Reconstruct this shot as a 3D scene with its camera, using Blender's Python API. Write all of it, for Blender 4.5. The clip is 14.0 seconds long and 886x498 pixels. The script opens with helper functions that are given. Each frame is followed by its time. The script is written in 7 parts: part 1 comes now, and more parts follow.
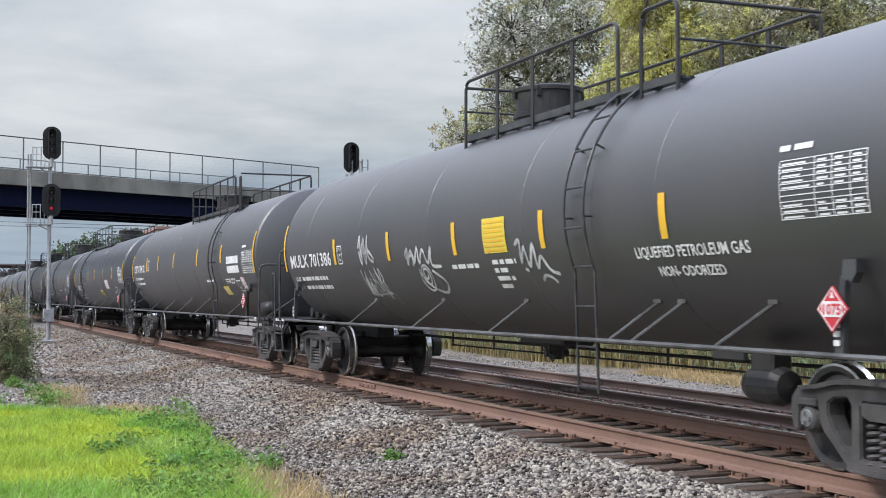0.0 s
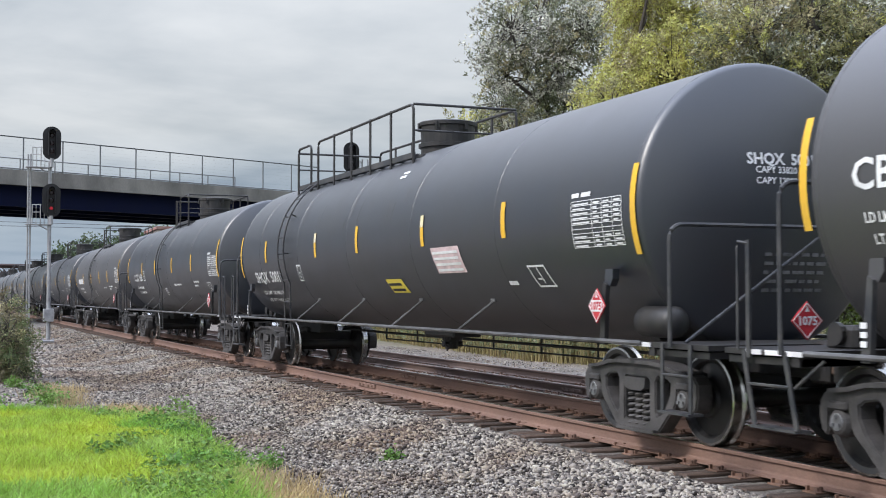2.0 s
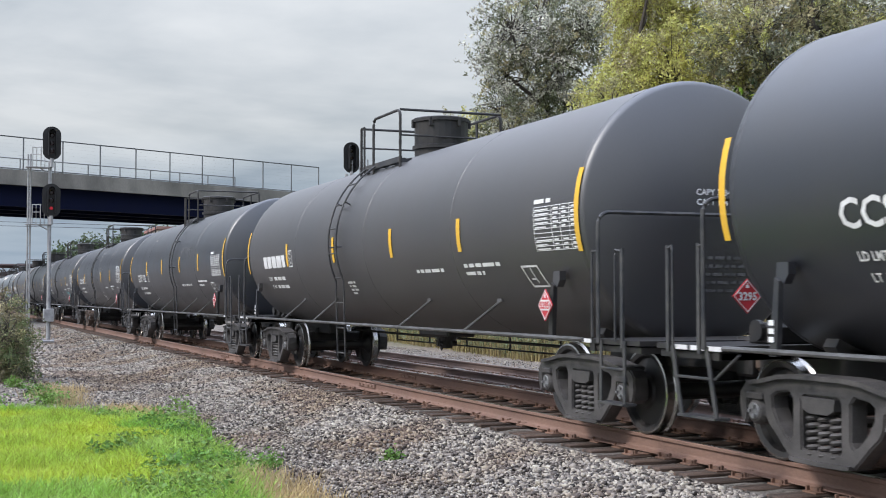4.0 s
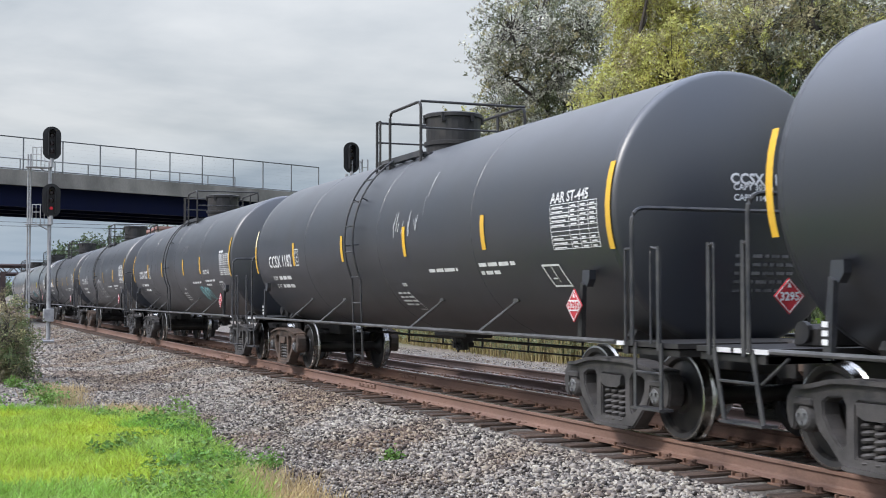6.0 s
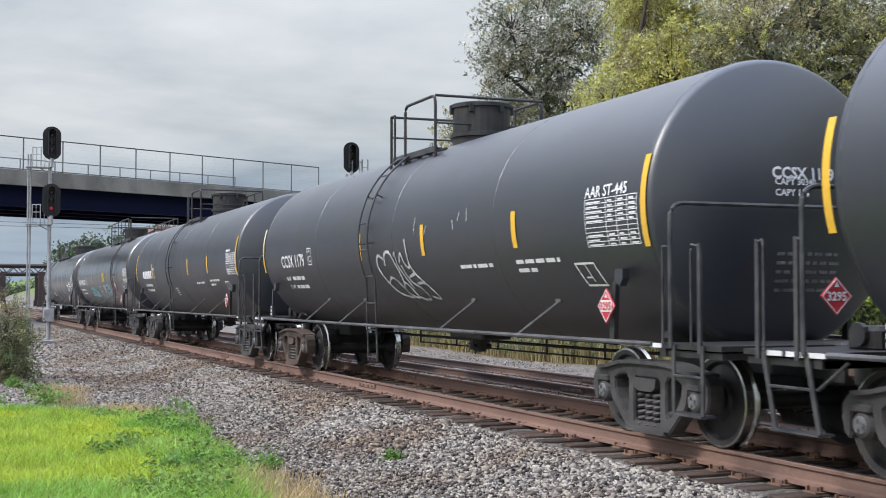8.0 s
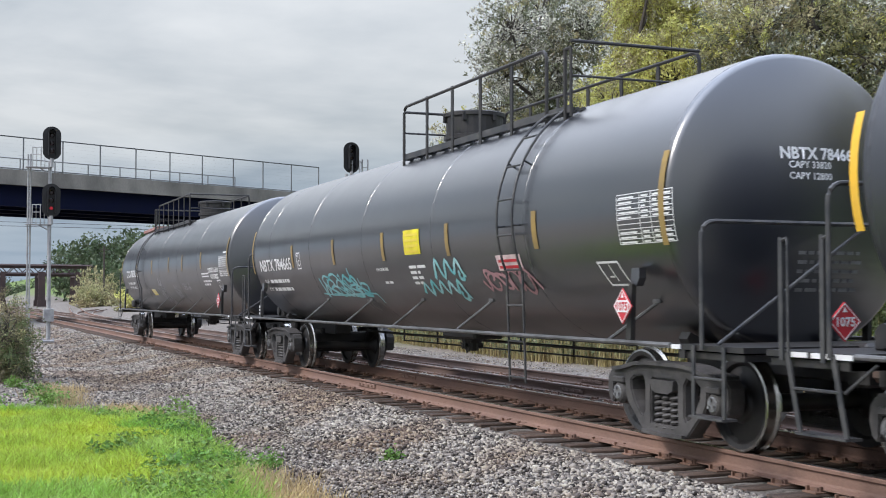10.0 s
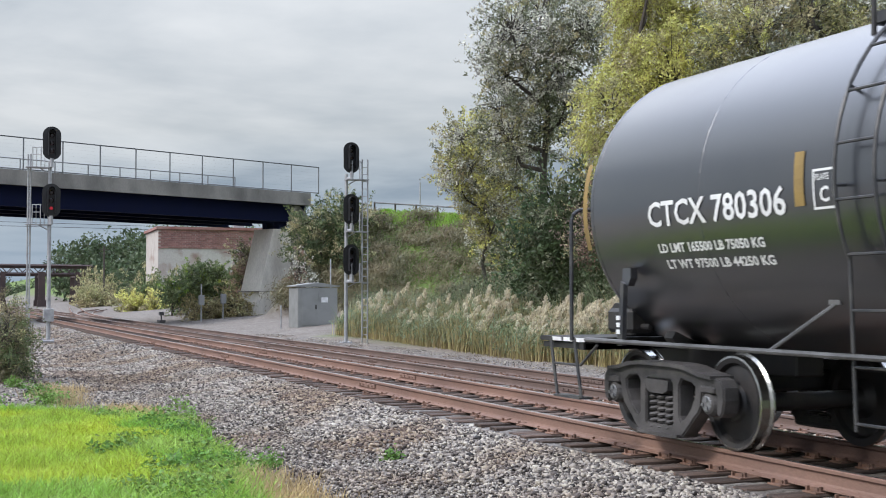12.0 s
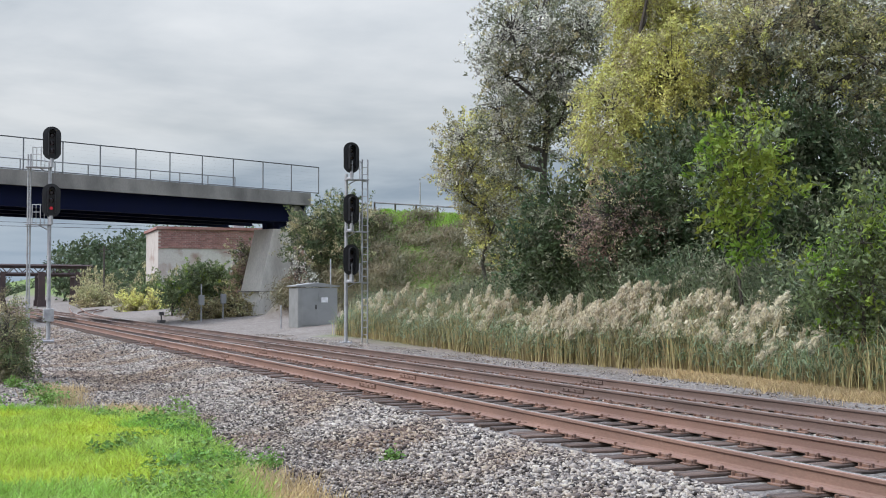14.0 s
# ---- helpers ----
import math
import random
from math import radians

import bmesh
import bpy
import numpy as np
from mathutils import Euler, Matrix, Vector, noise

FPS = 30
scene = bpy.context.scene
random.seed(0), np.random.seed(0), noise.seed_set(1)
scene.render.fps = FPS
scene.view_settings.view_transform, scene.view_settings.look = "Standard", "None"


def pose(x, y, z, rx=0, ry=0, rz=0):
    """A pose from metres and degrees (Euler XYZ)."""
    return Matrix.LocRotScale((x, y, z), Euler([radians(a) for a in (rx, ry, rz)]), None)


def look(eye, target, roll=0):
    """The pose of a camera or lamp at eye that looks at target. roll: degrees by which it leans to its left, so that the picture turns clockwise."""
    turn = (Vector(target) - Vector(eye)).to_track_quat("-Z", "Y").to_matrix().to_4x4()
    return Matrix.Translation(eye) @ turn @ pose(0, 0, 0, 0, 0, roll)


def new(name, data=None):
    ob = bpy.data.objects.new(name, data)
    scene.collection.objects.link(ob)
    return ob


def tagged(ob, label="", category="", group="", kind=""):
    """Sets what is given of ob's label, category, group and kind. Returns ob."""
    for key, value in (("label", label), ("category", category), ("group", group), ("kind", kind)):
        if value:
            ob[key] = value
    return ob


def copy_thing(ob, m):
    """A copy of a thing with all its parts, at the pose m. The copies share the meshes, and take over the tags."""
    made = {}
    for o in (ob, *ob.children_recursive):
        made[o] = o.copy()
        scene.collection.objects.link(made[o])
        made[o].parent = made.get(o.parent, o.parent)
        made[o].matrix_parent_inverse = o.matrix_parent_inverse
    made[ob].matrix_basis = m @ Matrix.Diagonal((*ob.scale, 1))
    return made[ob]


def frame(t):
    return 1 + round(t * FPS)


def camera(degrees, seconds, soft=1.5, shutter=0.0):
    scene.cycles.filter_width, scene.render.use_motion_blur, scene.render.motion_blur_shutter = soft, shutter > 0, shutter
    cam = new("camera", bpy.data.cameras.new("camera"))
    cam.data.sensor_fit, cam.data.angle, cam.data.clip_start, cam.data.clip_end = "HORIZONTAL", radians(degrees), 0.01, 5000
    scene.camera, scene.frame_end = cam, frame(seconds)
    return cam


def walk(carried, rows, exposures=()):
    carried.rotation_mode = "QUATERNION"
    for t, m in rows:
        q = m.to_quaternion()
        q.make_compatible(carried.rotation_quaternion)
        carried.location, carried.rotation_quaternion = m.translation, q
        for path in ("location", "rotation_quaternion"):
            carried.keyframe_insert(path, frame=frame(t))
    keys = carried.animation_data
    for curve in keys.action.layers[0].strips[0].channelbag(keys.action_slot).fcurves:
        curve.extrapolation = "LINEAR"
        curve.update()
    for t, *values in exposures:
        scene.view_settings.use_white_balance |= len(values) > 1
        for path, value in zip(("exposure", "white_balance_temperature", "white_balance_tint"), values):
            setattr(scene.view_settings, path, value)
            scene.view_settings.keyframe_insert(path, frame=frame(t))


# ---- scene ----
EYE = (0.0, -7.16, 1.476)
AIM = (-math.cos(radians(21.89)), math.sin(radians(21.89)), math.tan(radians(2.1565)))
cam = camera(38.67, 14.0, soft=1.0, shutter=0.05)
CAM_POSE = look(EYE, (EYE[0] + AIM[0], EYE[1] + AIM[1], EYE[2] + AIM[2]))
walk(cam, [(0.0, CAM_POSE), (14.0, CAM_POSE)])

# ---- world and sun: bright overcast afternoon ----
SUN_EL, SUN_AZ = radians(42), radians(178)


def make_world():
    w = bpy.data.worlds.new("overcast_sky")
    scene.world = w
    w.use_nodes = True
    nt = w.node_tree
    nt.nodes.clear()
    n, k = nt.nodes.new, nt.links.new
    out, mix = n("ShaderNodeOutputWorld"), n("ShaderNodeMixShader")
    clear, cloud = n("ShaderNodeBackground"), n("ShaderNodeBackground")
    sky = n("ShaderNodeTexSky")
    sky.sky_type, sky.sun_disc = "NISHITA", False
    sky.sun_elevation, sky.sun_rotation = SUN_EL, SUN_AZ
    k(sky.outputs[0], clear.inputs[0])
    clear.inputs[1].default_value = 0.12
    tc, sep = n("ShaderNodeTexCoord"), n("ShaderNodeSeparateXYZ")
    k(tc.outputs["Generated"], sep.inputs[0])
    up = n("ShaderNodeMath"); up.operation = "MAXIMUM"; up.inputs[1].default_value = 0.0
    k(sep.outputs[2], up.inputs[0])
    lift = n("ShaderNodeMath"); lift.operation = "ADD"; lift.inputs[1].default_value = 0.10
    k(up.outputs[0], lift.inputs[0])
    dx, dy = n("ShaderNodeMath"), n("ShaderNodeMath")
    for d, o in ((dx, 0), (dy, 1)):
        d.operation = "DIVIDE"
        k(sep.outputs[o], d.inputs[0]); k(lift.outputs[0], d.inputs[1])
    comb = n("ShaderNodeCombineXYZ")
    k(dx.outputs[0], comb.inputs[0]); k(dy.outputs[0], comb.inputs[1])
    big, fine = n("ShaderNodeTexNoise"), n("ShaderNodeTexNoise")
    big.inputs["Scale"].default_value, big.inputs["Detail"].default_value, big.inputs["Roughness"].default_value = 0.55, 8, 0.52
    big.inputs["Distortion"].default_value = 0.5
    fine.inputs["Scale"].default_value, fine.inputs["Detail"].default_value = 2.2, 7
    k(comb.outputs[0], big.inputs["Vector"]); k(comb.outputs[0], fine.inputs["Vector"])
    add = n("ShaderNodeMath"); add.operation = "MULTIPLY_ADD"; add.inputs[1].default_value = 0.35
    k(fine.outputs[0], add.inputs[0]); k(big.outputs[0], add.inputs[2])
    ramp = n("ShaderNodeValToRGB")
    e = ramp.color_ramp.elements
    e[0].position, e[0].color = 0.50, (0.33, 0.37, 0.43, 1)
    e[1].position, e[1].color = 0.86, (0.86, 0.88, 0.90, 1)
    m = e.new(0.66); m.color = (0.60, 0.64, 0.68, 1)
    k(add.outputs[0], ramp.inputs[0])
    # thin bluish band low over the land
    low = n("ShaderNodeMapRange")
    low.inputs["From Min"].default_value, low.inputs["From Max"].default_value = 0.01, 0.13
    low.inputs["To Min"].default_value, low.inputs["To Max"].default_value = 0.75, 0.0
    k(up.outputs[0], low.inputs[0])
    band = n("ShaderNodeMix"); band.data_type = "RGBA"
    k(low.outputs[0], band.inputs[0]); k(ramp.outputs[0], band.inputs[6])
    band.inputs[7].default_value = (0.31, 0.47, 0.71, 1)
    # cooler light from the thin cloud overhead
    high = n("ShaderNodeMapRange")
    high.inputs["From Min"].default_value, high.inputs["From Max"].default_value = 0.3, 0.75
    k(up.outputs[0], high.inputs[0])
    tint = n("ShaderNodeMix"); tint.data_type = "RGBA"; tint.blend_type = "MULTIPLY"
    tint.inputs[7].default_value = (0.92, 0.98, 1.18, 1)
    k(high.outputs[0], tint.inputs[0]); k(band.outputs[2], tint.inputs[6])
    k(tint.outputs[2], cloud.inputs[0])
    # thin overcast: far brighter overhead than near the horizon
    sq = n("ShaderNodeMath"); sq.operation = "MULTIPLY"
    k(up.outputs[0], sq.inputs[0]); k(up.outputs[0], sq.inputs[1])
    zen = n("ShaderNodeMath"); zen.operation = "MULTIPLY_ADD"; zen.inputs[1].default_value, zen.inputs[2].default_value = 5.0, 0.80
    k(sq.outputs[0], zen.inputs[0])
    k(zen.outputs[0], cloud.inputs[1])
    mix.inputs[0].default_value = 0.85
    k(clear.outputs[0], mix.inputs[1]); k(cloud.outputs[0], mix.inputs[2])
    k(mix.outputs[0], out.inputs[0])


make_world()
sun_data = bpy.data.lights.new("sun", "SUN")
sun_data.energy, sun_data.angle, sun_data.color = 2.7, radians(12), (1.0, 0.95, 0.90)
sun = new("sun", sun_data)
sun.matrix_world = look((math.sin(SUN_AZ) * math.cos(SUN_EL) * 50, math.cos(SUN_AZ) * math.cos(SUN_EL) * 50, math.sin(SUN_EL) * 50), (0, 0, 0))
scene.view_settings.exposure = 0.0


# ---- materials ----
def mat(name, col, rough=0.7, metal=0.0, col2=None, scale=4.0, bump=0.0, bscale=40.0, island=0.0, objvar=0.0,
        fine=0.25, spec=0.5, emit=0.0, stretch=None, spread=(0.35, 0.68), coat=0.0, coat_rough=0.24):
    """Two-scale procedural surface: base colour blended towards col2 by stains, fine grain, bump, roughness wear."""
    m = bpy.data.materials.new(name)
    m.use_nodes = True
    nt = m.node_tree
    b = nt.nodes["Principled BSDF"]
    n, k = nt.nodes.new, nt.links.new
    b.inputs["Metallic"].default_value = metal
    b.inputs["Specular IOR Level"].default_value = spec
    if coat:
        b.inputs["Coat Weight"].default_value, b.inputs["Coat Roughness"].default_value, b.inputs["Coat IOR"].default_value = coat, coat_rough, 1.9
    tc, mp = n("ShaderNodeTexCoord"), n("ShaderNodeMapping")
    k(tc.outputs["Object"], mp.inputs[0])
    if stretch:
        mp.inputs["Scale"].default_value = stretch
    big, small = n("ShaderNodeTexNoise"), n("ShaderNodeTexNoise")
    big.inputs["Scale"].default_value, big.inputs["Detail"].default_value = scale, 6
    small.inputs["Scale"].default_value, small.inputs["Detail"].default_value = bscale, 4
    k(mp.outputs[0], big.inputs["Vector"]); k(mp.outputs[0], small.inputs["Vector"])
    rng = n("ShaderNodeMapRange")
    rng.inputs["From Min"].default_value, rng.inputs["From Max"].default_value = spread
    k(big.outputs[0], rng.inputs[0])
    mx = n("ShaderNodeMix"); mx.data_type = "RGBA"
    k(rng.outputs[0], mx.inputs[0])
    mx.inputs[6].default_value = (*col, 1)
    mx.inputs[7].default_value = (*(col2 or [c * 0.7 for c in col]), 1)
    hsv = n("ShaderNodeHueSaturation")
    k(mx.outputs[2], hsv.inputs["Color"])
    val = n("ShaderNodeMapRange")
    val.inputs["To Min"].default_value, val.inputs["To Max"].default_value = 1 - fine, 1 + fine
    k(small.outputs[0], val.inputs[0])
    last = val.outputs[0]
    for on, node, sock in ((island, "ShaderNodeNewGeometry", "Random Per Island"), (objvar, "ShaderNodeObjectInfo", "Random")):
        if on:
            g, r, mul = n(node), n("ShaderNodeMapRange"), n("ShaderNodeMath")
            r.inputs["To Min"].default_value, r.inputs["To Max"].default_value = 1 - on, 1 + on
            mul.operation = "MULTIPLY"
            k(g.outputs[sock], r.inputs[0]); k(r.outputs[0], mul.inputs[0]); k(last, mul.inputs[1])
            last = mul.outputs[0]
            if node == "ShaderNodeNewGeometry":
                h = n("ShaderNodeMapRange")
                h.inputs["To Min"].default_value, h.inputs["To Max"].default_value = 0.5 - 0.03 * on, 0.5 + 0.03 * on
                k(g.outputs[sock], h.inputs[0]); k(h.outputs[0], hsv.inputs["Hue"])
    k(last, hsv.inputs["Value"])
    k(hsv.outputs[0], b.inputs["Base Color"])
    rr = n("ShaderNodeMapRange")
    rr.inputs["To Min"].default_value, rr.inputs["To Max"].default_value = max(0.03, rough - 0.1), min(1, rough + 0.1)
    k(big.outputs[0], rr.inputs[0]); k(rr.outputs[0], b.inputs["Roughness"])
    if bump:
        bp = n("ShaderNodeBump")
        bp.inputs["Strength"].default_value, bp.inputs["Distance"].default_value = bump, 0.02
        k(small.outputs[0], bp.inputs["Height"]); k(bp.outputs[0], b.inputs["Normal"])
    if emit:
        b.inputs["Emission Color"].default_value, b.inputs["Emission Strength"].default_value = (*col, 1), emit
    return m


def leafy(name, col, col2, trans=0.35, var=0.5):
    """Leaf surface: colour per leaf, some light passing through."""
    m = mat(name, col, 0.55, col2=col2, scale=0.5, island=var, fine=0.1, spec=0.35, spread=(0.38, 0.62))
    nt = m.node_tree
    b = nt.nodes["Principled BSDF"]
    t, mix = nt.nodes.new("ShaderNodeBsdfTranslucent"), nt.nodes.new("ShaderNodeMixShader")
    src = b.inputs["Base Color"].links[0].from_socket
    nt.links.new(src, t.inputs[0])
    mix.inputs[0].default_value = trans
    nt.links.new(b.outputs[0], mix.inputs[1]); nt.links.new(t.outputs[0], mix.inputs[2])
    nt.links.new(mix.outputs[0], nt.nodes["Material Output"].inputs[0])
    return m


TANK_MATT = mat("tank_paint_matt", (0.008, 0.0115, 0.021), 0.42, col2=(0.015, 0.016, 0.021), scale=0.9, bscale=60, fine=0.10, spec=1.0, bump=0.03, coat=0.28, coat_rough=0.46)
TANK_DUSTY = mat("tank_paint_dusty", (0.024, 0.024, 0.029), 0.48, col2=(0.036, 0.033, 0.035), scale=0.7, bscale=50, fine=0.12, spec=1.0, stretch=(1, 1, 0.4), bump=0.03, coat=0.35, coat_rough=0.5)
TANK_GLOSS = mat("tank_paint_glossy", (0.007, 0.009, 0.015), 0.34, col2=(0.012, 0.013, 0.018), scale=0.8, bscale=60, fine=0.08, spec=0.85, bump=0.01, coat=1.0, coat_rough=0.25)
BLACK_STEEL = mat("black_steel", (0.020, 0.020, 0.022), 0.5, col2=(0.035, 0.032, 0.03), scale=6, bscale=80, fine=0.2)
GREY_RAILING = mat("worn_railing_paint", (0.028, 0.030, 0.036), 0.45, col2=(0.075, 0.073, 0.072), scale=5, bscale=60)
WORN_PIPE = mat("worn_handrail_steel", (0.16, 0.16, 0.165), 0.42, col2=(0.07, 0.07, 0.07), metal=0.3, scale=3, bscale=60)
CAST = mat("cast_truck_steel", (0.085, 0.079, 0.078), 0.65, col2=(0.042, 0.04, 0.04), scale=4, bscale=50, bump=0.2)
RUSTY_CAST = mat("rusty_cast_steel", (0.13, 0.085, 0.062), 0.8, col2=(0.06, 0.05, 0.045), scale=3, bscale=50, bump=0.2)
WHEEL_STEEL = mat("wheel_steel", (0.030, 0.031, 0.034), 0.5, col2=(0.05, 0.045, 0.043), metal=0.3, scale=4, bscale=60)
BEARING_CAP = mat("bearing_cap_grey", (0.26, 0.27, 0.28), 0.5, metal=0.2, col2=(0.14, 0.14, 0.145), scale=12)
TREAD = mat("polished_tread", (0.55, 0.54, 0.52), 0.22, metal=1.0, scale=10)
WHITE_PAINT = mat("white_lettering", (0.75, 0.76, 0.77), 0.6, col2=(0.6, 0.6, 0.6), scale=5, bscale=80, fine=0.1)
YELLOW = mat("yellow_reflector", (0.78, 0.45, 0.03), 0.5, col2=(0.70, 0.42, 0.05), scale=3, bscale=60, fine=0.1)
YELLOW_DULL = mat("grimy_yellow_reflector", (0.30, 0.20, 0.06), 0.45, col2=(0.20, 0.14, 0.06), scale=3, bscale=60, fine=0.2)
YELLOW_PALE = mat("pale_yellow_reflector", (0.72, 0.62, 0.35), 0.5, col2=(0.75, 0.7, 0.55), scale=3, fine=0.1)
DECAL_YELLOW = mat("yellow_decal", (0.72, 0.58, 0.06), 0.55, col2=(0.66, 0.5, 0.08), scale=4, fine=0.08)
DECAL_PINK = mat("pink_decal", (0.72, 0.55, 0.56), 0.6, scale=6, fine=0.15)
RED = mat("placard_red", (0.55, 0.035, 0.05), 0.5, col2=(0.45, 0.03, 0.04), scale=8, fine=0.08)
SPRAY_WHITE = mat("white_spray_paint", (0.55, 0.56, 0.57), 0.7, col2=(0.25, 0.25, 0.26), scale=3, bscale=30, fine=0.3)
SPRAY_TEAL = mat("teal_spray_paint", (0.12, 0.42, 0.46), 0.7, col2=(0.35, 0.55, 0.58), scale=3, bscale=30, fine=0.25)
SPRAY_GREY = mat("grey_spray_paint", (0.20, 0.20, 0.20), 0.7, col2=(0.09, 0.09, 0.095), scale=3, bscale=30, fine=0.3)
RAIL_RUST = mat("rail_rust", (0.24, 0.145, 0.11), 0.7, col2=(0.17, 0.105, 0.085), scale=1.2, bscale=60, bump=0.15, stretch=(0.4, 1, 1))
RAIL_DARK = mat("dark_rail_rust", (0.15, 0.10, 0.083), 0.75, col2=(0.105, 0.074, 0.064), scale=1.2, bscale=60, bump=0.15, stretch=(0.4, 1, 1))
RAIL_HEAD = mat("rail_running_surface", (0.50, 0.47, 0.45), 0.28, metal=0.95, scale=2, fine=0.15)
RAIL_HEAD_DULL = mat("rail_dull_running_surface", (0.24, 0.20, 0.18), 0.45, metal=0.6, scale=2, fine=0.2)
TIE_WOOD = mat("creosoted_tie", (0.042, 0.032, 0.027), 0.9, col2=(0.125, 0.082, 0.062), scale=3, bscale=40, bump=0.5, objvar=0.35, stretch=(4, 0.6, 4))
PLATE = mat("tie_plate_rust", (0.20, 0.115, 0.08), 0.85, col2=(0.12, 0.075, 0.06), scale=8, bscale=60, bump=0.2, objvar=0.2)
STONE = mat("ballast_stone", (0.235, 0.207, 0.182), 0.85, col2=(0.175, 0.128, 0.098), scale=0.55, bscale=30, island=0.95, fine=0.35, bump=0.3, spread=(0.42, 0.62))
CONCRETE = mat("weathered_concrete", (0.25, 0.235, 0.21), 0.85, col2=(0.13, 0.122, 0.11), scale=0.5, bscale=14, bump=0.15, stretch=(1, 1, 0.45))
GIRDER = mat("dark_blue_girder", (0.004, 0.007, 0.032), 0.75, col2=(0.006, 0.009, 0.030), scale=1, bscale=30, spec=0.12)
PIER_CONCRETE = mat("pale_pier_concrete", (0.70, 0.66, 0.58), 0.85, col2=(0.46, 0.42, 0.36), scale=0.5, bscale=10, bump=0.15, stretch=(1, 1, 0.35), spread=(0.45, 0.75))
FENCE = mat("weathered_fence_steel", (0.17, 0.18, 0.19), 0.6, metal=0.2, col2=(0.11, 0.115, 0.12), scale=3, bscale=40)
GALV = mat("galvanised_steel", (0.42, 0.43, 0.44), 0.5, metal=0.5, col2=(0.30, 0.30, 0.31), scale=5, bscale=40)
BUNGALOW = mat("grey_aluminium_case", (0.27, 0.275, 0.27), 0.5, metal=0.25, col2=(0.22, 0.225, 0.22), scale=1.5, bscale=30, fine=0.08)
VISOR_GREY = mat("visor_grey", (0.020, 0.021, 0.024), 0.4, scale=5)
SIGNAL_BLACK = mat("signal_black", (0.012, 0.012, 0.013), 0.5, scale=5)
LAMP_RED = mat("signal_red_lamp", (0.7, 0.03, 0.05), 0.3, emit=0.2)
LENS_DARK = mat("dark_lens", (0.020, 0.008, 0.009), 0.15, scale=5)
TRUSS = mat("rusted_truss_steel", (0.040, 0.026, 0.026), 0.75, col2=(0.065, 0.04, 0.036), scale=0.6, bscale=12)
BRICK_RED = mat("old_red_brick", (0.22, 0.09, 0.078), 0.9, col2=(0.29, 0.18, 0.165), scale=0.35, bscale=5, bump=0.1, objvar=0.25)
RENDER_WHITE = mat("peeling_white_wall", (0.45, 0.42, 0.39), 0.9, col2=(0.28, 0.2, 0.17), scale=0.5, bscale=6, bump=0.1, spread=(0.48, 0.7))
BARK = mat("bark", (0.045, 0.037, 0.031), 0.9, col2=(0.085, 0.073, 0.062), scale=4, bscale=30, bump=0.5)
LEAF_SILVER = leafy("leaf_silver_green", (0.44, 0.45, 0.37), (0.64, 0.62, 0.56), 0.4, 0.65)
LEAF_YELLOW = leafy("leaf_yellow_green", (0.62, 0.58, 0.20), (0.45, 0.45, 0.16), 0.42)
LEAF_OLIVE = leafy("leaf_olive", (0.34, 0.34, 0.17), (0.44, 0.38, 0.23), 0.42)
LEAF_DARK = leafy("leaf_dark_green", (0.058, 0.09, 0.042), (0.09, 0.115, 0.052), 0.35)
LEAF_BRIGHT = leafy("leaf_bright_green", (0.166, 0.281, 0.037), (0.265, 0.306, 0.051), 0.4, 0.35)
LEAF_GREEN = leafy("leaf_mid_green", (0.12, 0.165, 0.068), (0.165, 0.19, 0.085), 0.38)
LEAF_RED = leafy("leaf_reddish_brown", (0.33, 0.21, 0.16), (0.27, 0.20, 0.17), 0.3)
LEAF_FAR = leafy("leaf_distant", (0.065, 0.10, 0.048), (0.10, 0.125, 0.065), 0.25, 0.4)
REED_GREEN = leafy("reed_blade_green", (0.155, 0.21, 0.11), (0.21, 0.24, 0.14), 0.35)
REED_STRAW = leafy("reed_stalk_straw", (0.42, 0.34, 0.18), (0.29, 0.25, 0.12), 0.35)
PLUME = leafy("reed_plume", (0.72, 0.67, 0.52), (0.60, 0.53, 0.40), 0.4, 0.3)
GRASS_BRIGHT = leafy("lawn_grass", (0.47, 0.54, 0.06), (0.36, 0.48, 0.07), 0.4, 0.55)
GRASS_WEED = leafy("weed_leaves", (0.23, 0.41, 0.06), (0.33, 0.46, 0.10), 0.4, 0.5)
WEED_LEAF = leafy("broad_weed_leaves", (0.10, 0.205, 0.04), (0.18, 0.29, 0.07), 0.35, 0.55)
GRASS_DRY = leafy("dry_grass", (0.50, 0.37, 0.19), (0.40, 0.31, 0.17), 0.3, 0.35)
LEAF_GREYGREEN = leafy("leaf_grey_green", (0.15, 0.17, 0.10), (0.22, 0.225, 0.15), 0.38, 0.6)
VINE = leafy("vine_mat", (0.15, 0.145, 0.075), (0.22, 0.185, 0.11), 0.25, 0.32)


